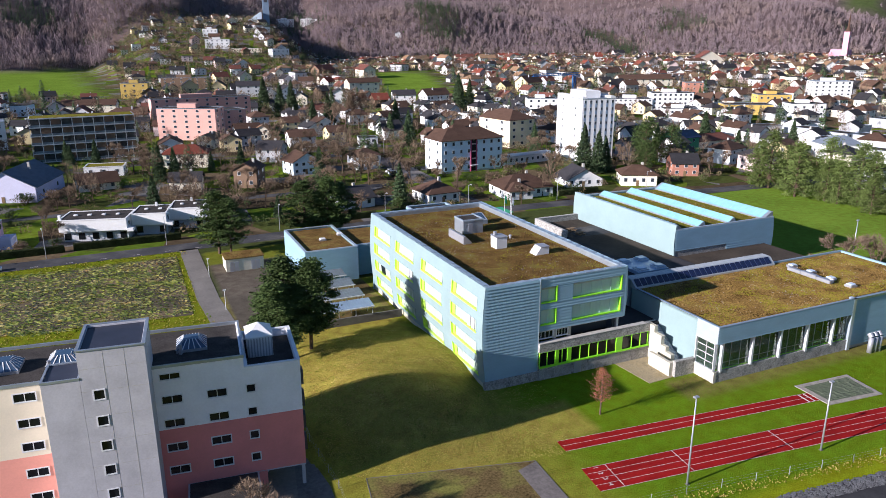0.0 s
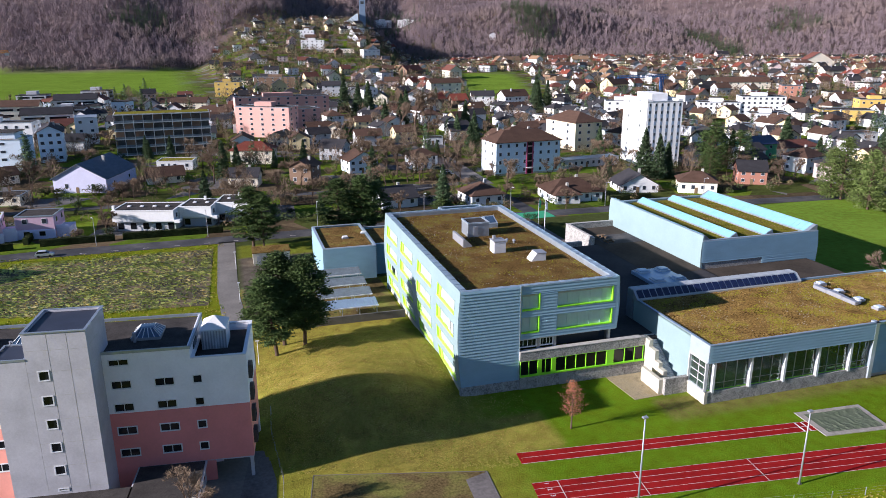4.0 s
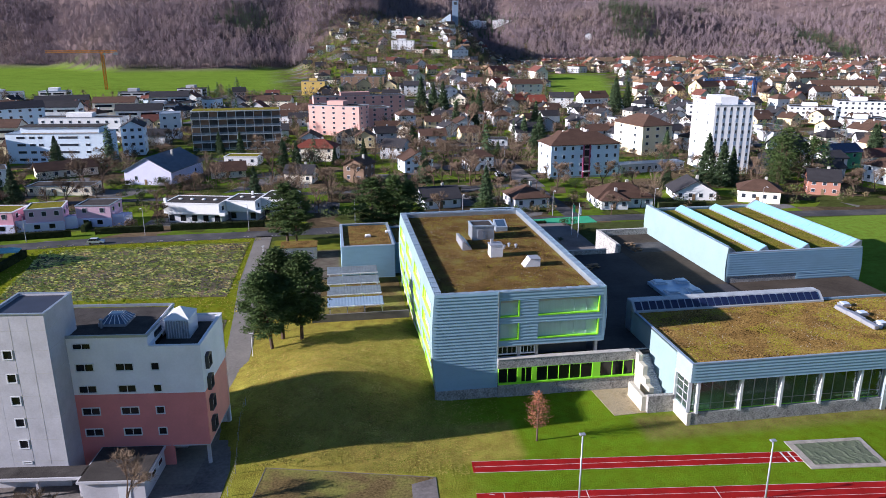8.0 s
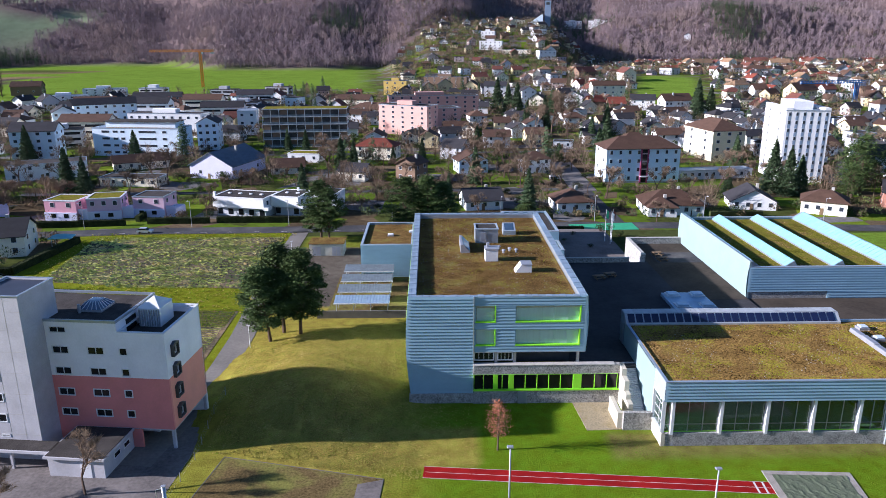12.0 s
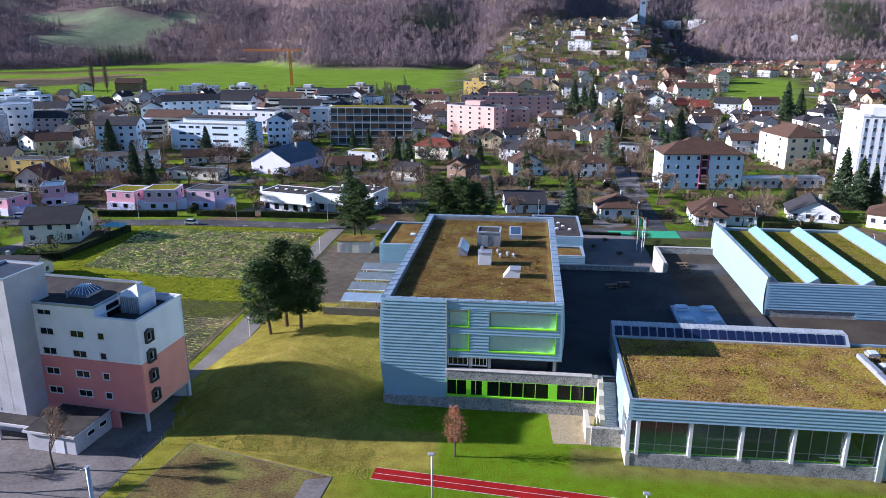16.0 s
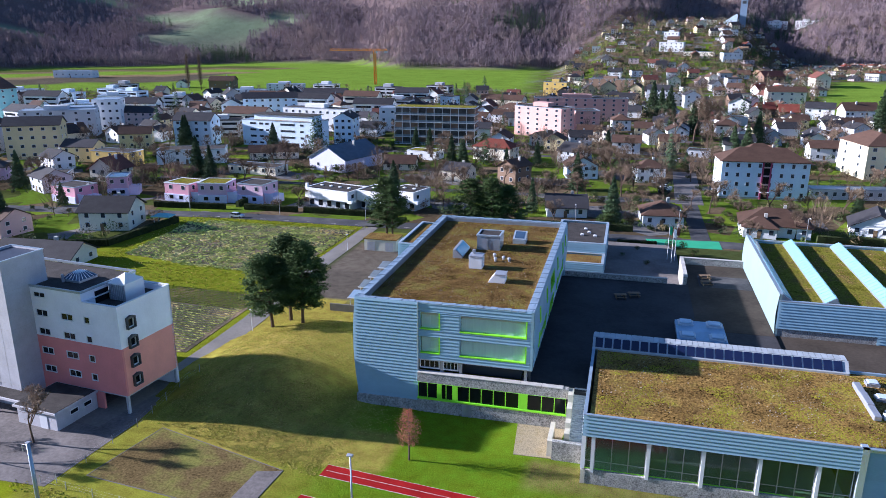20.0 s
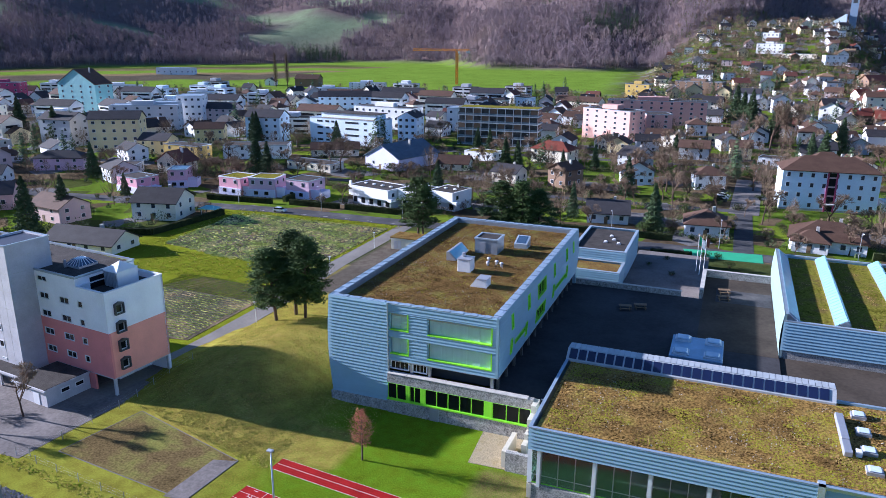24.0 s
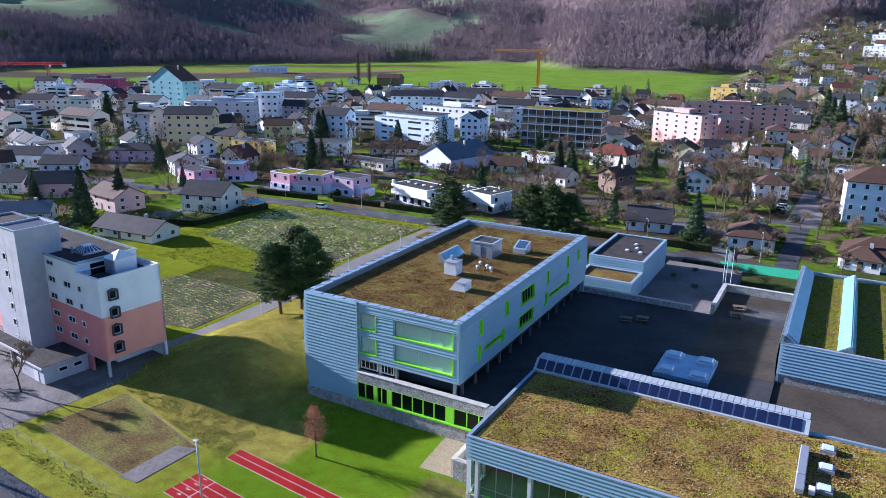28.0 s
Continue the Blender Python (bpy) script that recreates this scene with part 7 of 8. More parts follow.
for i in range(14):
    x = -84 + i * 7.5
    yy = 101.4 + (x + 80) * (0.11 if x < -80 else 0.016) if x < -36 else 102.2 + (x + 36) * 0.05
    tagged(bm_obj("road_mark", prism(line(x, yy - 1.9, x + 1.6, yy - 1.87, 0.06), 0.04, 0.062), "white_line"), "short white painted mark on the street", "road mark", "road marks", kind="structure")


def street_lamp(x, y, yaw):
    p = thing("street_lamp", "grey steel street lamp with a bent arm", "lamp post", "street lamps", pose(x, y, 0, 0, 0, yaw))

    def pole():
        bm = bmesh.new()
        tube(bm, (0, 0, -0.1), (0, 0, 7.5), 0.09, 0.06, 8)
        tube(bm, (0, 0, 7.5), (0, -1.4, 8.0), 0.06, 0.05, 6)
        return bm
    put("pole", shared(("lamp_pole",), pole, "galvanised"), p)
    put("lamp_head", shared(("lamp_head",), lambda: box(-0.14, 0.14, -2.1, -1.3, 7.93, 8.06), "frame_white"), p)


for x, y in ((-96, 104.3), (-66, 106.3), (-38, 106.8), (-8, 108), (24, 109.5), (52, 110), (84, 108.5), (118, 105), (-128, 100), (-40, 255), (-150, 222), (10, 240), (62, 215)):
    street_lamp(x, y, 0)


def flag_pole(x, y, c):
    f = thing("flag_pole", "white flag pole with a hanging flag beside the yard", "flag pole", "flag poles", pose(x, y, 2.4))
    bm = bmesh.new()
    tube(bm, (0, 0, 0), (0, 0, 8.5), 0.07, 0.04, 8)
    part("pole", bm, "frame_white", f)
    bm = bmesh.new()
    for i in range(5):
        add_box(bm, 0.08 + i * 0.12, 0.2 + i * 0.12, -0.04 * (i % 2), 0.03 - 0.04 * (i % 2), 6.2 - i * 0.1, 8.2 - i * 0.1)
    part("flag", bm, c, f)


for x, y, c in ((48.6, 77, "w_white"), (49.4, 79, "r_red2"), (47.8, 79.5, "green_court")):
    flag_pole(x, y, c)


# ---------------------------------------------------------------- trees
def mesh_from(name, V, F, material):
    me = bpy.data.meshes.new(name)
    me.from_pydata(V, [], F)
    me.materials.append(M[material])
    return me


def leaf(V, F, p, size, rng, flat=0.5):
    """One small ragged leaf clump: a bent triangle pair."""
    a = rng.uniform(0, 2 * math.pi)
    u = Vector((math.cos(a), math.sin(a), rng.uniform(-flat, flat))).normalized() * size
    w = Vector((-math.sin(a), math.cos(a), rng.uniform(-flat, flat))) * size * rng.uniform(0.35, 0.7)
    o = len(V)
    V.extend((tuple(p - u), tuple(p + w), tuple(p + u), tuple(p - w * 0.7 + Vector((0, 0, size * 0.3)))))
    F.append((o, o + 1, o + 2))
    F.append((o, o + 2, o + 3))


def limbs(rng, tips, base, r0):
    bm = bmesh.new()
    for tip in tips:
        mid = base.lerp(tip, 0.5) + Vector((rng.uniform(-0.03, 0.03), rng.uniform(-0.03, 0.03), -0.02))
        tube(bm, base, mid, r0, r0 * 0.65, 5)
        tube(bm, mid, tip, r0 * 0.65, r0 * 0.2, 5)
    return bm


def pine_kind(seed, clumps=46, per=70, low=0.28, material="pine", wide=0.30, flat=0.55, lean=0.0, needle=1.0):
    """A broad dark pine of height 1: leaning trunk, limbs, and separate needle clumps."""
    rng = random.Random(seed)
    V, F, tips = [], [], []
    for i in range(clumps):
        z = low + (1 - low) * (i + 0.5) / clumps
        k = (z - low) / (1 - low)
        rad = wide * math.sin(math.pi * min(1, 0.22 + 0.80 * k)) ** 0.7 * rng.uniform(0.35, 1.0)
        a = i * 2.39996 + rng.uniform(-0.4, 0.4)
        c = Vector((math.cos(a) * rad + lean * z, math.sin(a) * rad, z - 0.03))
        tips.append(c)
        s = rng.uniform(0.055, 0.095)
        for _ in range(per):
            d = Vector((rng.gauss(0, 1), rng.gauss(0, 1), rng.gauss(0, flat)))
            leaf(V, F, c + d * s * 0.62, rng.uniform(0.012, 0.026) * needle, rng)
    crown = mesh_from("crown", V, F, material)
    bm = bmesh.new()
    tube(bm, (0, 0, -0.01), (lean * 0.5, 0, 0.5), 0.022, 0.014, 8)
    tube(bm, (lean * 0.5, 0, 0.5), (lean * 0.95, 0.01, 0.95), 0.014, 0.004, 6)
    for t in tips[::2]:
        tube(bm, (lean * max(0.2, t.z - 0.12), 0, max(0.2, t.z - 0.12)), t, 0.006, 0.002, 4)
    tr = bpy.data.meshes.new("trunk")
    bm.to_mesh(tr)
    bm.free()
    tr.materials.append(M["bark"])
    return tr, crown


def spruce_kind(seed, n=3600, slim=0.26):
    rng = random.Random(seed)
    V, F = [], []
    for i in range(n):
        k = rng.random() ** 0.6
        a0 = rng.uniform(0, 2 * math.pi)
        z = 1.0 - k * 0.93
        tier = 0.80 + 0.20 * math.sin(k * 60 + a0 * 3)
        rad = slim * k ** 0.85 * tier * rng.uniform(0.5, 1.1) + 0.004
        a = a0
        p = Vector((math.cos(a) * rad, math.sin(a) * rad, z - rad * 0.25))
        leaf(V, F, p, rng.uniform(0.016, 0.034), rng, 0.9)
    crown = mesh_from("crown", V, F, "conifer")
    bm = bmesh.new()
    tube(bm, (0, 0, -0.01), (0, 0, 0.9), 0.016, 0.003, 6)
    tr = bpy.data.meshes.new("trunk")
    bm.to_mesh(tr)
    bm.free()
    tr.materials.append(M["bark"])
    return tr, crown


def bare_kind(seed, material="twigs", spread_=0.34, fine=1500, upright=1.0):
    """A leafless tree of height 1: forking limbs and a haze of thin twigs."""
    rng = random.Random(seed)
    bm = bmesh.new()
    tips = []

    def grow(p, d, l, r, depth):
        q = p + d * l
        if depth >= 2:
            tips.append((p.lerp(q, rng.uniform(0.3, 0.9)), d))
        tube(bm, p, q, r, r * 0.65, 5 if depth < 2 else 3)
        if depth == 4:
            tips.append((q, d))
            return
        for _ in range(3 if depth < 3 else 2):
            nd = (d + Vector((rng.gauss(0, spread_), rng.gauss(0, spread_), rng.gauss(0.08 * upright, 0.2)))).normalized()
            grow(q, nd, l * rng.uniform(0.62, 0.8), r * 0.62, depth + 1)
    grow(Vector((0, 0, -0.01)), Vector((rng.gauss(0, 0.04), rng.gauss(0, 0.04), 1)).normalized(), 0.27, 0.018, 0)
    tr = bpy.data.meshes.new("trunk")
    top = max(v.co.z for v in bm.verts)
    for v in bm.verts:
        v.co /= top
    bm.to_mesh(tr)
    bm.free()
    tr.materials.append(M["bark"])
    V, F = [], []
    for i in range(fine):
        q, d = rng.choice(tips)
        q = q / top
        e = (d + Vector((rng.gauss(0, 0.7), rng.gauss(0, 0.7), rng.gauss(0.1, 0.5)))).normalized() * rng.uniform(0.04, 0.11)
        s = Vector((rng.gauss(0, 1), rng.gauss(0, 1), rng.gauss(0, 1))).normalized() * rng.uniform(0.003, 0.007)
        st = q + Vector((rng.gauss(0, 0.02), rng.gauss(0, 0.02), rng.gauss(0, 0.02)))
        o = len(V)
        V.extend((tuple(st - s), tuple(st + s), tuple(st + e)))
        F.append((o, o + 1, o + 2))
    return tr, mesh_from("crown", V, F, material)


def shrub_kind(seed, material, n=700):
    rng = random.Random(seed)
    V, F = [], []
    lobes = [(Vector((rng.uniform(-0.3, 0.3), rng.uniform(-0.3, 0.3), rng.uniform(0.25, 0.6))), rng.uniform(0.18, 0.34)) for _ in range(9)]
    for _ in range(n):
        c, s = rng.choice(lobes)
        d = Vector((rng.gauss(0, 1), rng.gauss(0, 1), rng.gauss(0, 1))).normalized() * s * rng.uniform(0.6, 1.05)
        p = c + d
        p.z = max(0.03, p.z)
        leaf(V, F, p, rng.uniform(0.03, 0.06), rng, 0.9)
    bm = bmesh.new()
    for c, s in lobes[:6]:
        tube(bm, (0, 0, -0.03), c, 0.02, 0.008, 4)
    st = bpy.data.meshes.new("stem")
    bm.to_mesh(st)
    bm.free()
    st.materials.append(M["bark"])
    return st, mesh_from("foliage", V, F, material)


PINES = [pine_kind(s) for s in (1, 2, 3)]
BIGPINES = [pine_kind(s, 62, 150, lo, "pine", 0.34, 0.3) for s, lo in ((7, 0.20), (8, 0.28), (9, 0.24))]
MOUNDPINES = [pine_kind(s, n, 260, lo, "pine", w, 0.34, ln, 0.85) for s, n, lo, w, ln in ((51, 62, 0.26, 0.27, -0.09), (52, 60, 0.32, 0.24, -0.02), (53, 74, 0.26, 0.29, 0.03))]
FIELDPINES = [pine_kind(s, 70, 70, 0.07, "pine_light") for s in (41, 42, 43)]
SPRUCES = [spruce_kind(s) for s in (4, 5, 6)]
BARES = [bare_kind(s) for s in (11, 12, 13, 14)]
GREENS = [shrub_kind(s, "shrub") for s in (21, 22)]
HEDGES = [shrub_kind(s, "hedge") for s in (23, 24)]
BROWNS = [shrub_kind(s, "twigs") for s in (25, 26)]


def poplar_kind(seed):
    """A columnar bare tree of height 1: one stem and steep shoots from low down."""
    rng = random.Random(seed)
    bm = bmesh.new()
    tube(bm, (0, 0, -0.01), (0, 0, 0.95), 0.014, 0.003, 6)
    V, F = [], []
    for i in range(90):
        z = 0.10 + 0.82 * i / 90
        a = i * 2.4 + rng.uniform(-0.3, 0.3)
        l = 0.075 * math.sin(math.pi * min(1, 0.3 + z * 0.62)) * rng.uniform(0.6, 1.1)
        e = Vector((math.cos(a) * l, math.sin(a) * l, z + 0.13))
        tube(bm, (0, 0, z), e, 0.004, 0.001, 3)
        for _ in range(30):
            p = Vector((0, 0, z)).lerp(e, rng.uniform(0.3, 1.1)) + Vector((rng.gauss(0, 0.012), rng.gauss(0, 0.012), rng.gauss(0, 0.02)))
            leaf(V, F, p, rng.uniform(0.004, 0.010), rng, 2.0)
    tr = bpy.data.meshes.new("trunk")
    bm.to_mesh(tr)
    bm.free()
    tr.materials.append(M["bark"])
    return tr, mesh_from("crown", V, F, "twigs")


POPLAR = poplar_kind(31)


def cone_tree(seed):
    """A slim young tree of height 1: one straight stem, rising side shoots and withered leaves."""
    rng = random.Random(seed)
    bm = bmesh.new()
    tube(bm, (0, 0, -0.01), (0.005, 0, 0.5), 0.014, 0.009, 7)
    tube(bm, (0.005, 0, 0.5), (0, 0, 1.0), 0.009, 0.002, 6)
    V, F = [], []
    for i in range(64):
        z = 0.26 + 0.70 * i / 64
        a = i * 2.4 + rng.uniform(-0.3, 0.3)
        l = 0.26 * math.sin(math.pi * min(1, 0.32 + (z - 0.26) * 0.92)) * rng.uniform(0.6, 1.0)
        s = Vector((0, 0, z))
        e = Vector((math.cos(a) * l * 0.8, math.sin(a) * l * 0.8, z + l * 0.65))
        tube(bm, s, e, 0.004, 0.001, 3)
        for _ in range(26):
            p = s.lerp(e, rng.uniform(0.25, 1.05)) + Vector((rng.gauss(0, 0.018), rng.gauss(0, 0.018), rng.gauss(0, 0.018)))
            leaf(V, F, p, rng.uniform(0.006, 0.014), rng, 1.0)
    tr = bpy.data.meshes.new("trunk")
    bm.to_mesh(tr)
    bm.free()
    tr.materials.append(M["bark"])
    return tr, mesh_from("crown", V, F, "twigs_red")


REDTREE = cone_tree(33)


def plant(name, kind, x, y, h, label, category, group, wide=1.0, z=None, rz=None):
    t = thing(name, label, category, group)
    t.location = (x, y, (height(x, y) if z is None else z) - 0.02 * h * 0.5)
    t.rotation_euler = (0, 0, (x * 12.9898 + y * 78.233) % 6.283 if rz is None else rz)
    t.scale = (h * wide, h * wide, h)
    put(kind[0].name.split(".")[0], kind[0], t)
    put(kind[1].name.split(".")[0], kind[1], t)
    return t


for i, (x, y, h, w) in enumerate(((-25.6, 22.6, 14.5, 1.05), (-24.0, 27.0, 17.5, 0.95), (-20.6, 25.0, 16.5, 0.95))):
    plant("pine_tree", MOUNDPINES[i], x, y, h, "tall dark green pine tree on the grassy mound", "tree", "pines on the mound", w, rz=0)
for i, (x, y, h, w) in enumerate(((-26.5, 92.5, 16.5, 1.0), (-24.0, 90.0, 15.0, 0.9), (-3.5, 96.5, 16.5, 1.05), (2.5, 95.5, 17.2, 1.0), (6.5, 97.5, 15.0, 1.0))):
    plant("pine_tree", BIGPINES[i % 3], x, y, h, "dense dark green pine tree beside the street", "tree", "street pines", w)
for i in range(13):
    y = 98 - i * 4.6
    plant("pine_tree", FIELDPINES[i % 3], 163 - 3.5 * math.sin(i * 2.1) + (i % 2) * 3, y, 17 + 4 * math.sin(i * 1.7), "tall green pine in a row along the playing field", "tree", "field pines", 1.0)
for x, y, h in ((33.8, 122.5, 14.0), (-122.5, 151, 17), (-115.8, 149, 14), (122.7, 149, 19), (125.9, 144, 17), (131, 146, 14), (-66.6, 258, 10), (-123.5, 48.9, 17), (-129.8, 66.1, 14), (-175.8, 120, 14),
                (-259.9, 176.4, 20), (-302.3, 191.2, 22), (-252, 180, 17), (60.8, 386, 24), (52, 433, 24), (56.3, 400, 22), (180, 384, 26), (187, 380, 22), (176, 372, 22), (72, 340, 19), (60, 330, 17), (78, 352, 21),
                (-28, 196, 13), (20, 168, 14), (88, 250, 17), (100, 300, 18), (-170, 215, 17), (-176, 226, 16), (-140, 100, 8), (-165, 60, 10), (215, 180, 17), (225, 190, 16), (240, 150, 15), (160, 160, 16)):
    plant("spruce_tree", SPRUCES[int(abs(x)) % 3], x, y, h, "tall dark green spruce between houses", "tree", "spruces", 1.0)
for x, y, h in ((146, 140, 19), (152, 146, 21), (157, 138, 18), (140, 132, 13)):
    plant("pine_tree", PINES[int(x) % 3], x, y, h, "broad dark evergreen beside the tower block", "tree", "tower evergreens", 1.1)
plant("young_tree", REDTREE, 12.05, -13.25, 7.6, "slender young tree with rusty winter leaves on the lawn", "tree", "", 1.3)
for x, y in ((-363, 517), (-352, 520)):
    plant("poplar_tree", POPLAR, x, y, 32, "tall bare poplar in the open fields", "tree", "poplars", 1.0)
for x, y, h in ((-46, -27.5, 7.0), (-38.5, -22, 7.5), (-50, -24, 5)):
    plant("bare_tree", BARES[int(abs(x)) % 4], x, y, h, "small bare tree in the apartment yard", "tree", "yard trees", 1.0)
for x, y, h in ((98, 14, 10), (104, 10, 9), (92, 16, 6), (110, 16, 8), (83, 116, 8), (70, 108, 6), (69.3, 297, 24), (60, 290, 18), (78, 300, 18), (-94, 168, 13), (-101, 172, 11), (-36.8, 183, 12), (-30, 160, 10), (20, 190, 13), (32, 180, 14)):
    plant("bare_tree", BARES[int(abs(x)) % 4], x, y, h, "bare brown tree with a fine crown of twigs", "tree", "bare trees", 1.1)


def garden_plants():
    rng = random.Random(77)
    n = {"bare": 0, "spruce": 0, "shrub": 0, "hedge": 0}
    zones = ((-185, 210, 108, 300, 760), (-330, 330, 300, 560, 520))
    for x0, x1, y0, y1, k in zones:
        for _ in range(k):
            x, y = rng.uniform(x0, x1), rng.uniform(y0, y1)
            if meadow(x, y) > 0.05 or any((x - a) ** 2 + (y - b) ** 2 < (c * 0.92) ** 2 for a, b, c in OCC) or abs(y - 103) < 7:
                continue
            if abs(math.degrees(math.atan2(x, y + 95))) > 62:
                continue
            u = rng.random()
            if u < 0.46 and n["bare"] < 150:
                n["bare"] += 1
                plant("bare_tree", rng.choice(BARES), x, y, rng.uniform(5, 11), "bare brown garden tree with a fine crown of twigs", "tree", "garden trees", rng.uniform(0.9, 1.4))
            elif u < 0.58 and n["spruce"] < 26:
                n["spruce"] += 1
                plant("spruce_tree", rng.choice(SPRUCES), x, y, rng.uniform(7, 16), "dark green garden spruce", "tree", "garden spruces", rng.uniform(0.8, 1.2))
            elif u < 0.80 and n["shrub"] < 150:
                n["shrub"] += 1
                plant("garden_shrub", rng.choice(GREENS + BROWNS), x, y, rng.uniform(2.2, 5), "rounded garden shrub between houses", "shrub", "garden shrubs", rng.uniform(0.9, 1.5))
            elif n["hedge"] < 120:
                n["hedge"] += 1
                plant("garden_bush", rng.choice(HEDGES), x, y, rng.uniform(1.6, 3), "dark clipped garden bush", "shrub", "garden bushes", rng.uniform(1.2, 2.4))


garden_plants()


def hedge_row(x0, y0, x1, y1, w=1.3, h=1.8):
    """A clipped hedge: an uneven body closely set with small leaves."""
    rng = random.Random(int(abs(x0 * 7 + y0)))
    d = Vector((x1 - x0, y1 - y0, 0))
    L_ = d.length
    u = d.normalized()
    s = Vector((-u.y, u.x, 0))
    V, F = [], []
    for _ in range(int(L_ * 70)):
        t, a = rng.uniform(0, L_), rng.uniform(-1, 1)
        side = rng.random()
        p = Vector((x0, y0, 0)) + u * t
        if side < 0.4:
            p += s * a * w / 2 + Vector((0, 0, h + rng.gauss(0, 0.08)))
        else:
            p += s * (w / 2 if a > 0 else -w / 2) * rng.uniform(0.92, 1.08) + Vector((0, 0, rng.uniform(0.05, h)))
        leaf(V, F, p, rng.uniform(0.10, 0.22), rng, 1.0)
    t = thing("hedge", "dark clipped hedge along a garden edge", "hedge", "hedges")
    put("foliage", mesh_from("foliage", V, F, "hedge"), t)
    bm = bmesh.new()
    m = Matrix.Translation((x0, y0, 0)) @ Matrix.Rotation(math.atan2(u.y, u.x), 4, "Z")
    add_box(bm, 0, L_, -w / 2 + 0.06, w / 2 - 0.06, -0.1, h - 0.06, m)
    part("core", bm, "hedge", t)


for a in ((-91, 90, -94, 63), (-94, 63, -112, 58), (-80, 110, -62, 110.5), (-60, 111, -34, 111), (0, 112, 22, 112.5), (27, 113, 40, 113), (36, 96.5, 46, 97), (88, 114, 104, 114), (-84, 112.5, -84, 126), (64, 170, 98, 174), (-110, 106, -86, 108.5)):
    hedge_row(*a)
for x, y, h in ((46, 92, 2.0), (49, 90, 2.4), (52, 91, 1.8), (55, 92.5, 2.2), (41, 86, 1.2), (37.5, 80, 1.0), (43, 74, 1.2)):
    plant("yard_shrub", GREENS[int(x) % 2], x, y, h, "round evergreen shrub beside the lower yard", "shrub", "yard shrubs", 1.3, z=2.4 if y < 91.5 else None)
for x, y in ((66.5, 11), (70.5, 10)):
    p = thing("planter", "square concrete planter with a bare red shrub", "planter", "planters", pose(x, y, 5.3))
    part("tub", box(-0.8, 0.8, -0.8, 0.8, 0, 0.6, 0.05), "plinth", p)
    o = put("stem", BROWNS[0][1], p, Matrix.Translation((0, 0, 0.5)) @ Matrix.Diagonal((2.0, 2.0, 2.2, 1)))


# ---------------------------------------------------------------- woods on the hills
def tri_mesh(name, T, material, label, category):
    """One mesh of loose triangles, an array of corner triples."""
    V = T.reshape(-1, 3)
    me = bpy.data.meshes.new(name)
    me.vertices.add(len(V))
    me.vertices.foreach_set("co", V.ravel())
    nt = len(V) // 3
    me.loops.add(nt * 3)
    me.loops.foreach_set("vertex_index", np.arange(nt * 3))
    me.polygons.add(nt)
    me.polygons.foreach_set("loop_start", np.arange(nt) * 3)
    me.update(calc_edges=True)
    me.materials.append(M[material])
    return tagged(new(name, me), label, category, kind="stuff")


def twig_trees(P, h, twigs, width, seed, wide=1.0):
    """Bare trees at the places P, of heights h: a stem and many thin shoots that rise and fan out."""
    rng = np.random.RandomState(seed)
    k = len(P)
    a = rng.uniform(0, 2 * np.pi, (k, twigs))
    q = rng.rand(k, twigs)
    z0 = 0.22 + 0.52 * q
    r0 = rng.rand(k, twigs) * 0.20 * np.sin(np.pi * np.clip(q * 0.8 + 0.15, 0, 1)) * wide
    out = rng.uniform(0.15, 0.95, (k, twigs)) * wide * (1.1 - 0.5 * q)
    ln = rng.uniform(0.14, 0.32, (k, twigs)) * (1.15 - 0.35 * q)
    u = np.stack((np.cos(a), np.sin(a), np.zeros_like(a)), 2)
    c = u * r0[:, :, None]
    c[:, :, 2] = z0
    d = u * out[:, :, None]
    d[:, :, 2] = 1.0
    d = d / np.linalg.norm(d, axis=2)[:, :, None] * ln[:, :, None]
    b = rng.uniform(0, 2 * np.pi, (k, twigs))
    w = np.stack((np.cos(b), np.sin(b), rng.normal(0, 0.3, b.shape)), 2) * (width * rng.uniform(0.6, 1.4, b.shape))[:, :, None]
    T = np.stack((c - w, c + w, c + d), 2)
    tr = np.array([[[-0.013, 0, -0.06], [0.013, 0, -0.06], [0, 0, 0.85]], [[0, -0.013, -0.06], [0, 0.013, -0.06], [0, 0, 0.85]]])
    T = np.concatenate((T, np.broadcast_to(tr, (k, 2, 3, 3))), 1)
    return T * h[:, None, None, None] + P[:, None, None, :3]


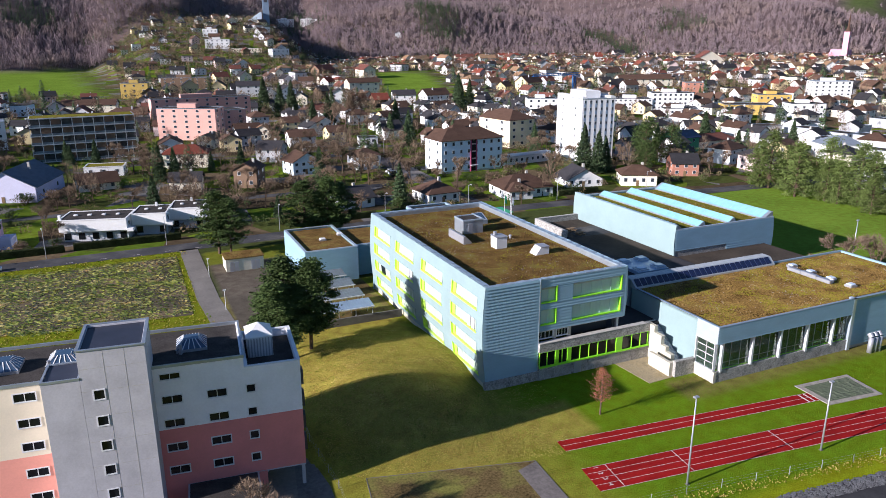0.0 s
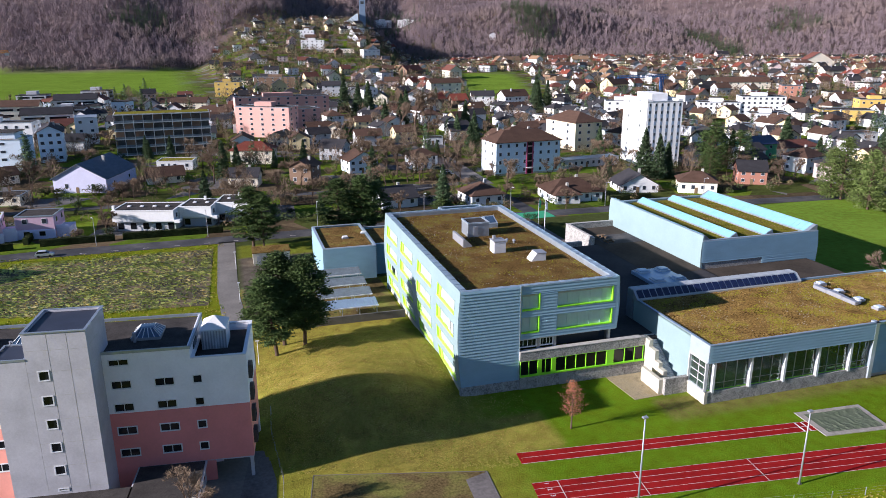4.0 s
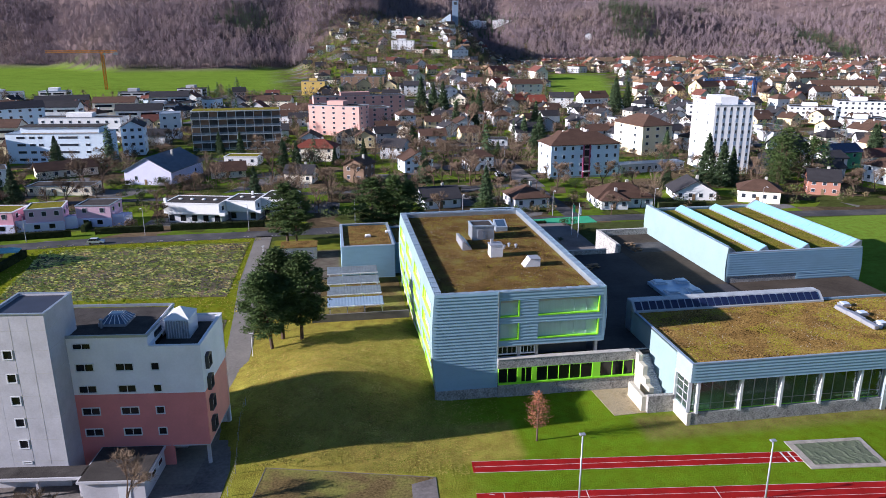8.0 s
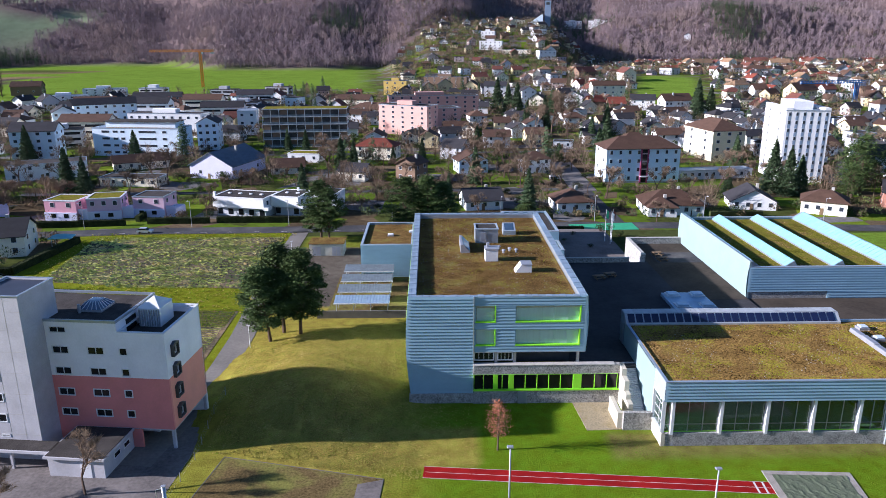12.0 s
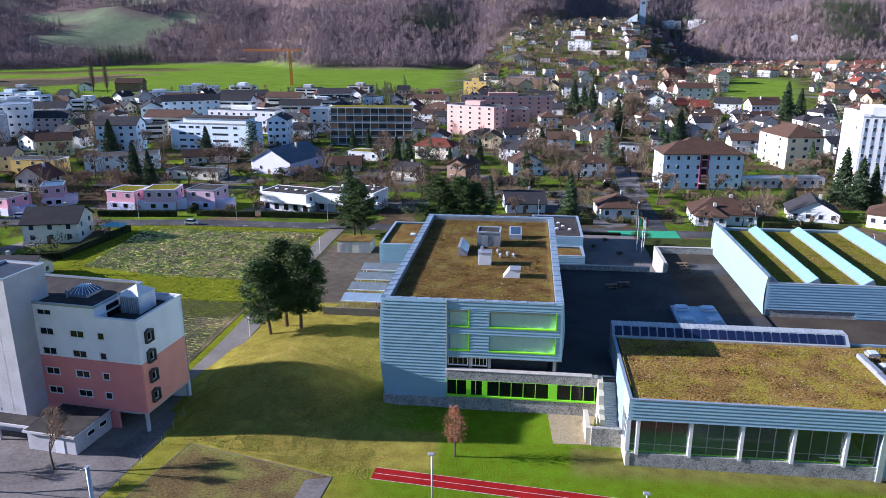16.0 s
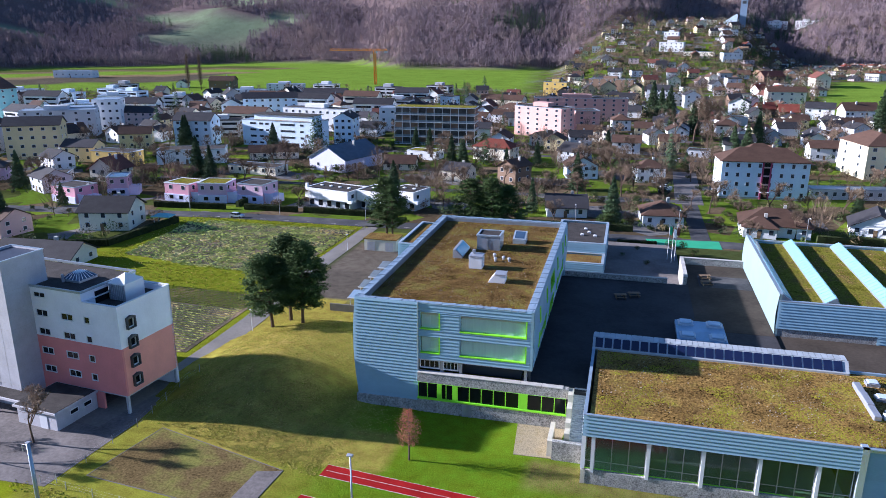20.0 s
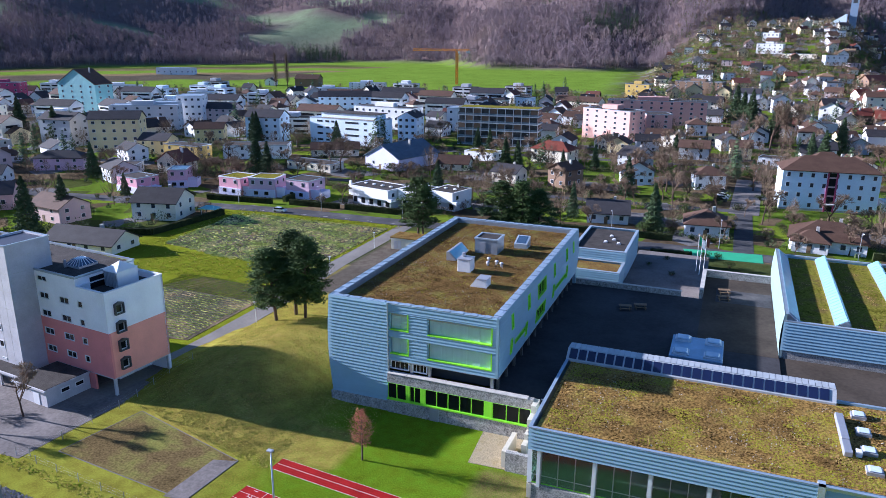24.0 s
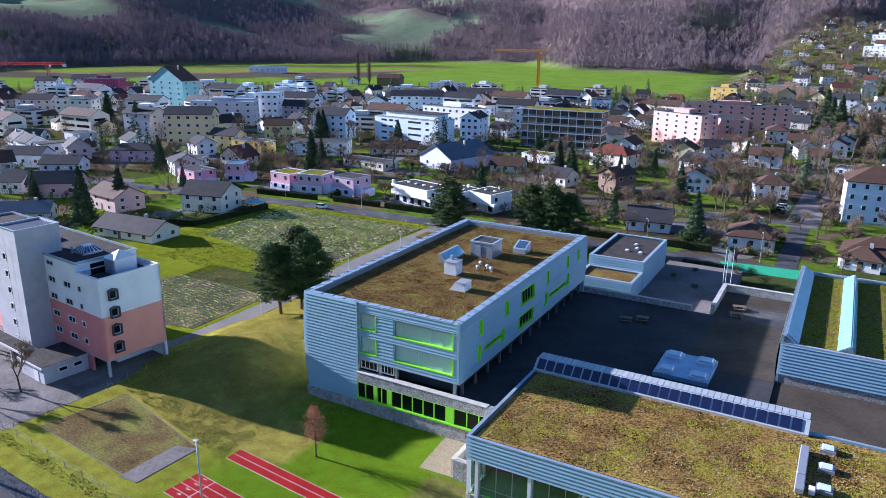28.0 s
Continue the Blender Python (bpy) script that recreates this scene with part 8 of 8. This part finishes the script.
def cone_trees(P, h, leaves, seed, slim=0.22):
    """Conifers at the places P: tiers of drooping sprays round a stem, ragged at the edge."""
    rng = np.random.RandomState(seed)
    k = len(P)
    q = rng.rand(k, leaves) ** 0.62
    a = rng.uniform(0, 2 * np.pi, (k, leaves))
    tier = 0.74 + 0.26 * np.sin(q * 44 + a * 2 + rng.uniform(0, 6, (k, 1)))
    rad = slim * rng.uniform(0.75, 1.3, (k, 1)) * q ** 0.8 * tier * rng.uniform(0.45, 1.1, (k, leaves))
    u = np.stack((np.cos(a), np.sin(a), np.zeros_like(a)), 2)
    c = u * rad[:, :, None]
    c[:, :, 2] = 1.0 - 0.92 * q - rad * 0.3
    s = rng.uniform(0.025, 0.055, (k, leaves, 1))
    side = np.stack((-np.sin(a), np.cos(a), np.zeros_like(a)), 2) * s * 0.7 + rng.normal(0, 0.006, c.shape)
    tip = u * s * 1.1
    tip[:, :, 2] = -s[:, :, 0] * rng.uniform(0.1, 0.9, (k, leaves))
    T = np.stack((c - side, c + side, c + tip), 2)
    tr = np.array([[[-0.014, 0, -0.03], [0.014, 0, -0.03], [0, 0, 0.9]], [[0, -0.014, -0.03], [0, 0.014, -0.03], [0, 0, 0.9]]])
    T = np.concatenate((T, np.broadcast_to(tr, (k, 2, 3, 3))), 1)
    return T * h[:, None, None, None] + P[:, None, None, :3]


def woods():
    rng = np.random.RandomState(9)
    n = 40000
    az = rng.uniform(-66, 60, n)
    P = []
    for a, near, u in zip(az, rng.rand(n), rng.rand(n)):
        q = foot(a) + (70 if -2 < a < 10 else 0) + (u * 330 if near < 0.58 else 330 + u * 800)
        x, y = math.sin(math.radians(a)) * q, -95 + math.cos(math.radians(a)) * q
        if meadow(x, y) > 0.3:
            continue
        P.append((x, y, height(x, y), noise.noise(Vector((x / 90, y / 90, 5.5)))))
    P = np.array(P[:30000])
    dark = P[:, 3] + rng.normal(0, 0.10, len(P)) > 0.50
    B, C = P[~dark], P[dark]
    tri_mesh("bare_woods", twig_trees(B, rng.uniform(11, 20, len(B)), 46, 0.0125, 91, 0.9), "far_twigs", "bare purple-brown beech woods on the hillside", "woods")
    tri_mesh("dark_woods", cone_trees(C, rng.uniform(13, 22, len(C)), 80, 92, 0.30), "conifer", "scattered dark conifers in the hillside woods", "woods")


def town_trees():
    """Tall bare trees and conifers among the houses, beyond the gardens nearest to the school."""
    rng = np.random.RandomState(19)
    occ = np.array(OCC)
    for nm, n, m, lab, area, hs in (("bare_garden_trees", 900, "twigs", "bare brown trees between the houses of the town", (-64, 58, 215, 760), (6, 14)),
                                    ("bare_suburb_trees", 2600, "twigs", "bare brown trees between the far suburb houses", (-3, 58, 700, 1480), (6, 13)),
                                    ("garden_conifers", 230, "conifer", "dark conifers in groups between the houses", (-64, 58, 300, 820), (7, 17)),
                                    ("suburb_conifers", 620, "conifer", "dark conifers between the far suburb houses", (-3, 58, 700, 1480), (7, 17))):
        a0, a1, r0, r1 = area
        P = []
        for a, q, u in zip(rng.uniform(a0, a1, n * 3), np.sqrt(rng.uniform(r0 ** 2, r1 ** 2, n * 3)), rng.rand(n * 3)):
            x, y = math.sin(radians(a)) * q, -95 + math.cos(radians(a)) * q
            if y < 112 and x > -100 and x < 178 or abs(y - 103) < 7 or meadow(x, y) > 0.05 or q > foot(a) + 60:
                continue
            if "conifer" in nm and noise.noise(Vector((x / 45, y / 45, 8.8))) < -0.05 + 0.25 * u:
                continue
            if any(abs((x - lx) * ny - (y - ly) * nx_) < 4.5 and 0 < (x - lx) * nx_ + (y - ly) * ny < ll for lx, ly, nx_, ny, ll in LANES):
                continue
            if np.any((occ[:, 0] - x) ** 2 + (occ[:, 1] - y) ** 2 < (occ[:, 2] * 0.95) ** 2):
                continue
            P.append((x, y, height(x, y)))
            if len(P) >= n:
                break
        P = np.array(P)
        h = rng.uniform(*hs, len(P))
        far = r0 > 600
        if "conifer" in nm:
            T = cone_trees(P, h, 110 if far else 480, 93 + n, 0.25)
        else:
            T = twig_trees(P, h, 46 if far else 150, 0.010 if far else 0.0055, 95 + n, 1.25)
        tri_mesh(nm, T, m, lab, "trees")


def thicket(name, n, material, seed, area, hs, spread_, tris, leaf_size, label, dense=0.0):
    """Low growth between the houses: many loose clumps of small leaves or twigs in one mesh."""
    rng = np.random.RandomState(seed)
    x0, x1, y0, y1 = area
    occ = np.array(OCC)
    P = []
    X, Y, U = rng.uniform(x0, x1, n), rng.uniform(y0, y1, n), rng.rand(n)
    for x, y, u in zip(X, Y, U):
        if abs(y - 103) < 7 or meadow(x, y) > 0.05 or abs(math.degrees(math.atan2(x, y + 95))) > 66:
            continue
        if y < 112 and not (x < -96 or x > 178):
            continue
        if noise.noise(Vector((x / 16 + seed, y / 16, seed * 3.3))) < dense - 0.25 * u:
            continue
        if any(abs((x - lx) * ny - (y - ly) * nx_) < 4.2 and 0 < (x - lx) * nx_ + (y - ly) * ny < ll for lx, ly, nx_, ny, ll in LANES):
            continue
        if np.any((occ[:, 0] - x) ** 2 + (occ[:, 1] - y) ** 2 < (occ[:, 2] * 0.88) ** 2):
            continue
        P.append((x, y, height(x, y)))
    P = np.array(P)
    k = len(P)
    h = rng.uniform(hs[0], hs[1], k)
    d = rng.normal(0, 1, (k, tris, 3))
    d /= np.linalg.norm(d, axis=2)[:, :, None]
    d *= rng.uniform(0.55, 1.0, (k, tris, 1))
    lob = 0.8 + 0.35 * np.sin(d[:, :, 0:1] * 5 + rng.uniform(0, 6, (k, 1, 1))) * np.cos(d[:, :, 2:3] * 4)
    c = d * lob * np.array([spread_, spread_, 0.5]) * h[:, None, None] + np.array([0, 0, 0.5]) * h[:, None, None]
    c[:, :, 2] = np.maximum(c[:, :, 2], 0.05)
    e1 = rng.normal(0, leaf_size, (k, tris, 3)) + np.array([0, 0, leaf_size])
    e2 = rng.normal(0, leaf_size * 0.8, (k, tris, 3))
    tri_mesh(name, np.stack((c - e2, c + e2, c + e1 * 1.6), 2) + P[:, None, None, :], material, label, "shrubs")


M["brush"] = mat("brush", (0.19, 0.135, 0.09), 0.95, 0, 0.35, 0.06, 0.3, second=(0.165, 0.14, 0.06), mix=0.4, spec=0.1)
M["brush_green"] = mat("brush_green", (0.065, 0.095, 0.028), 0.9, 0, 0.4, 0.08, 0.3, second=(0.10, 0.12, 0.02), mix=0.3)
thicket("bare_brush", 3300, "brush", 61, (-330, 260, 40, 330), (1.6, 4.6), 0.75, 90, 0.13, "bare brown garden brush between the houses", 0.02)
thicket("garden_evergreens", 3000, "brush_green", 62, (-330, 260, 40, 330), (1.2, 4.2), 0.62, 100, 0.13, "dark evergreen garden shrubs between the houses", 0.02)
thicket("bare_brush", 3900, "brush", 63, (-520, 520, 330, 700), (3.5, 8.5), 0.55, 64, 0.22, "bare brown garden trees in the far town", -0.1)
thicket("garden_evergreens", 2200, "brush_green", 64, (-520, 520, 330, 700), (3.0, 9.5), 0.34, 64, 0.22, "dark evergreen garden trees in the far town", 0.0)
thicket("hill_trees", 2300, "brush", 65, (-40, 330, 700, 1200), (5, 11), 0.5, 48, 0.32, "bare brown trees on the church hill", -0.3)
thicket("hill_evergreens", 1100, "brush_green", 66, (-40, 330, 700, 1200), (5, 12), 0.35, 48, 0.32, "dark evergreens on the church hill", -0.3)
thicket("suburb_brush", 2600, "brush", 67, (250, 1100, 600, 1300), (4, 9), 0.5, 44, 0.32, "bare brown trees between the far suburb houses", -0.2)
thicket("suburb_evergreens", 1700, "brush_green", 68, (250, 1100, 600, 1300), (4, 11), 0.34, 44, 0.32, "dark evergreens between the far suburb houses", -0.2)


M["far_twigs"] = mat("far_twigs", (0.245, 0.186, 0.196), 0.95, 0, 0.24, 0.012, 0.18, second=(0.225, 0.170, 0.152), mix=0.4, fine_scale=9)
woods()
town_trees()


# ---------------------------------------------------------------- tufts on planted roofs and on the mound
def tufts(name, n, area, zf, size, materials, label, seed, keep=None, lean=0.9, rise=0.8, broad=0.55):
    """Low uneven tufts of three blades, scattered over an area."""
    rng = np.random.RandomState(seed)
    x0, x1, y0, y1 = area
    X, Y = rng.uniform(x0, x1, n), rng.uniform(y0, y1, n)
    if keep:
        k = np.array([keep(a, b) for a, b in zip(X, Y)])
        X, Y = X[k], Y[k]
    Z = np.array([zf(a, b) for a, b in zip(X, Y)])
    n = len(X)
    s = rng.uniform(0.5, 1.3, n) * size
    for i, m in enumerate(materials):
        sel = (np.arange(n) % len(materials)) == i
        P = np.stack((X[sel], Y[sel], Z[sel]), 1)
        k = len(P)
        a = rng.uniform(0, 2 * np.pi, (k, 3))
        d = np.stack((np.cos(a), np.sin(a), np.zeros_like(a)), 2) * s[sel][:, None, None]
        up = np.zeros((k, 3, 3))
        up[:, :, 2] = rng.uniform(0.5, 1.2, (k, 3)) * s[sel][:, None] * rise
        side = np.stack((-np.sin(a), np.cos(a), np.zeros_like(a)), 2) * s[sel][:, None, None] * broad
        C = P[:, None, :]
        T = np.stack((C - d * 0.2 - side, C - d * 0.2 + side, C + d * lean + up), 2).reshape(-1, 3)
        me = bpy.data.meshes.new(name)
        nt = len(T) // 3
        me.vertices.add(len(T))
        me.vertices.foreach_set("co", T.ravel())
        me.loops.add(nt * 3)
        me.loops.foreach_set("vertex_index", np.arange(nt * 3))
        me.polygons.add(nt)
        me.polygons.foreach_set("loop_start", np.arange(nt) * 3)
        me.update(calc_edges=True)
        me.materials.append(M[m])
        tagged(new(name, me), label, "plants", kind="stuff")


tufts("roof_tufts", 26000, (1.6, 24.4, 1.6, 50.2), lambda x, y: 15.95, 0.085, ("sedum", "sedum"), "low brown sedum tufts on the school roof", 1)
tufts("roof_tufts", 34000, (35.2, 86.8, -11.6, 6.7), lambda x, y: 9.3, 0.095, ("sedum_dry", "sedum_dry"), "dry straw-coloured tufts on the hall roof", 2)
tufts("roof_tufts", 16000, (63.8, 91, 30.4, 67), lambda x, y: 11.0, 0.085, ("sedum_green",), "yellow-green sedum tufts on the sports hall roof", 3, lambda x, y: all(abs(x - c) > 1.5 for c in (63.8, 71.0, 80.1, 90.4)))
M["sedum_clump"] = mat("sedum_clump", (0.27, 0.165, 0.060), 0.95, 0, 0.35, 0.4, 0.3, second=(0.40, 0.27, 0.10), mix=0.4, spec=0.0)
M["sedum_moss"] = mat("sedum_moss", (0.40, 0.39, 0.030), 0.95, 0, 0.35, 0.4, 0.35, second=(0.26, 0.24, 0.04), mix=0.4, spec=0.0)


def patchy(sx, sy, cut, seed):
    return lambda x, y: noise.fractal(Vector((x / sx, y / sy, seed)), 1.0, 2.0, 3) > cut


tufts("roof_clumps", 11000, (35.2, 86.8, -11.6, 6.7), lambda x, y: 9.3, 0.16, ("sedum_clump", "sedum_clump"), "withered brown clumps on the hall roof", 31, patchy(2.6, 2.6, -0.1, 1.5))
tufts("roof_moss", 34000, (35.2, 86.8, -11.6, 6.7), lambda x, y: 9.31, 0.11, ("sedum_moss",), "yellow-green moss patches on the hall roof", 32,
      lambda x, y: noise.fractal(Vector((x / 4.0, y / 2.6, 4.5)), 1.0, 2.0, 4) + 0.28 * sstep(6, 0, min(y + 11.6, 6.7 - y, x - 35.2) * 1.4) + 0.22 * sstep(56, 68, x) + 0.15 * sstep(-4, -11, y) > 0.27, 0.9, 0.35, 0.7)
tufts("roof_clumps", 8000, (1.6, 24.4, 1.6, 50.2), lambda x, y: 15.95, 0.13, ("sedum",), "withered brown clumps on the school roof", 33, patchy(2.6, 2.6, -0.1, 7.5))
tufts("roof_moss", 6000, (1.6, 24.4, 1.6, 50.2), lambda x, y: 15.96, 0.10, ("sedum_moss",), "yellow-green moss patches on the school roof", 34, patchy(2.2, 2.6, 0.12, 9.5))
M["roof_chip"] = mat("roof_chip", (0.46, 0.42, 0.36), 0.9, 0, 0.3, 1.0, 0.2)
tufts("roof_chips", 1500, (1.6, 24.4, 1.6, 50.2), lambda x, y: 15.96, 0.10, ("roof_chip",), "pale stone chips and withered heads on the school roof", 36, patchy(3.0, 3.0, -0.05, 3.5))
tufts("roof_chips", 1800, (35.2, 86.8, -11.6, 6.7), lambda x, y: 9.31, 0.11, ("roof_chip",), "pale withered heads on the hall roof", 37, patchy(3.0, 3.0, -0.05, 5.5))
tufts("roof_clumps", 5000, (63.8, 91, 30.4, 67), lambda x, y: 11.0, 0.14, ("sedum_clump",), "withered brown clumps on the sports hall roof", 35, lambda x, y: all(abs(x - c) > 1.5 for c in (63.8, 71.0, 80.1, 90.4)) and noise.noise(Vector((x / 3, y / 5, 2.5))) > 0.1)
M["grass_rough"] = mat("grass_rough", (0.42, 0.350, 0.080), 0.9, 0, 0.35, 0.3, 0.35, second=(0.44, 0.33, 0.11), mix=0.35, spec=0.0)
M["grass_lawn"] = mat("grass_lawn", (0.115, 0.205, 0.010), 0.95, 0, 0.25, 0.2, 0.25, second=(0.15, 0.20, 0.014), mix=0.35, spec=0.0)
M["grass_dark"] = mat("grass_dark", (0.23, 0.22, 0.05), 0.9, 0, 0.3, 0.3, 0.3, second=(0.16, 0.12, 0.04), mix=0.35, spec=0.0)
tufts("rough_grass", 90000, (-29, 9, -19, 34), lambda x, y: height(x, y), 0.09, ("grass_rough", "grass_rough", "grass_dark", "grass_rough", "grass_lawn"), "rough tufted grass on the mound", 4,
      lambda x, y: (x < -0.3 or y < -0.5) and math.exp(-((x + 13) / 17) ** 2 - ((y - 4) / 24) ** 2) > 0.12 + 0.3 * abs(math.sin(x * 127.1 + y * 311.7)) and not (x < -27 + (y + 14) * 0.02 and y < 0) and not (y < -13.5 and x < -2.6 and y < -14.2 - (x + 23.9) * 0.256 + 0.5), 0.9, 0.6, 0.6)
M["tussock"] = mat("tussock", (0.36, 0.31, 0.07), 0.9, 0, 0.4, 0.5, 0.4, second=(0.25, 0.235, 0.045), mix=0.45, spec=0.0)
tufts("tussocks", 20000, (-27, 1.6, -20, 2), lambda x, y: height(x, y), 0.125, ("tussock",), "coarse tussocks at the foot of the mound", 41,
      lambda x, y: y > -14.2 - (x + 23.9) * 0.256 + 0.6 and y < -0.6 and noise.fractal(Vector((x / 2.2, y / 2.2, 1.1)), 1.0, 2.0, 3) > -0.15 and y < -2 - 5 * sstep(0, 10, abs(x + 14)))
tufts("lawn_grass", 42000, (-2.5, 64, -33, -9), lambda x, y: 0.0, 0.055, ("grass_lawn",), "short green lawn grass", 6,
      lambda x, y: not (-24.0 - (x - 2) * 0.103 < y < -16.5 - (x - 2) * 0.1 and x > 1.5 and y < -16.5 - (x - 2) * 0.1 and y > -19.6 - (x - 2) * 0.1) and not (y < -23.3 - (x - 1.6) * 0.107 and x > 0.5) and not (44 < x < 56.5 and -26.8 < y < -18.4) and not (y > -9 and x > 28))
tufts("leek_rows", 13000, (-62, -36, 30, 40), lambda x, y: 0.05, 0.15, ("grass_lawn", "grass_dark"), "dense dark green leafy rows beside the ploughed bed", 43,
      lambda x, y: 30.2 < y < 39.4 and (y * 1.1 + x * 0.05) % 1.0 < 0.72, 0.9, 0.5, 0.6)
tufts("verge_grass", 15000, (-91, -34, 7, 99), lambda x, y: 0.05, 0.2, ("grass_lawn", "grass_rough"), "green grass verge round the ploughed field", 8,
      lambda x, y: (94.6 < y < 98.5 and x > -88) or (-37.4 < x < -35.4 and y > 32) or (37.5 < y < 54 and x > -80 and y < 52 - (x + 37) * 0.11) or (x < -82 and y > 50))


# ---------------------------------------------------------------- the stony bank below the fence
def bank_y(x):
    return (-38.3 - (x + 20) * 0.068 if x < 20 else -41 - (x - 20) * 0.113) + 2.6


def stones():
    """Loose angular stones along the bank, in one mesh."""
    rng = np.random.RandomState(12)
    n = 15000
    x = rng.uniform(-52, 88, n)
    y = np.array([bank_y(a) for a in x]) - rng.rand(n) ** 0.8 * 2.2 + 0.3
    s = rng.uniform(0.07, 0.19, n)
    o = np.array([[1, 0, 0], [0, 1, 0], [-1, 0, 0], [0, -1, 0], [0, 0, 0.8]])
    V = o[None] * s[:, None, None] * rng.uniform(0.6, 1.3, (n, 5, 1)) + np.stack((x, y, np.full(n, 0.05)), 1)[:, None, :]
    F = np.array([[0, 1, 4], [1, 2, 4], [2, 3, 4], [3, 0, 4]])
    I = (F[None] + (np.arange(n) * 5)[:, None, None]).reshape(-1)
    me = bpy.data.meshes.new("bank_stones")
    me.vertices.add(n * 5)
    me.vertices.foreach_set("co", V.ravel())
    me.loops.add(len(I))
    me.loops.foreach_set("vertex_index", I)
    me.polygons.add(len(I) // 3)
    me.polygons.foreach_set("loop_start", np.arange(len(I) // 3) * 3)
    me.update(calc_edges=True)
    me.materials.append(M["ballast"])
    tagged(new("bank_stones", me), "grey loose stones along the bank", "stones", kind="stuff")


stones()
tufts("bank_grass", 16000, (-34, 72, -41.5, -29), lambda x, y: 0.0, 0.15, ("grass_rough", "grass_rough", "grass_lawn"), "long uneven tussocks of dry grass along the fence", 15,
      lambda x, y: abs(y - (-31.6 - (x + 10) * 0.08 if x < 10 else -33.2 - (x - 10) * 0.135) + 0.9) < 0.55 + 0.5 * math.sin(x * 1.7) ** 2)
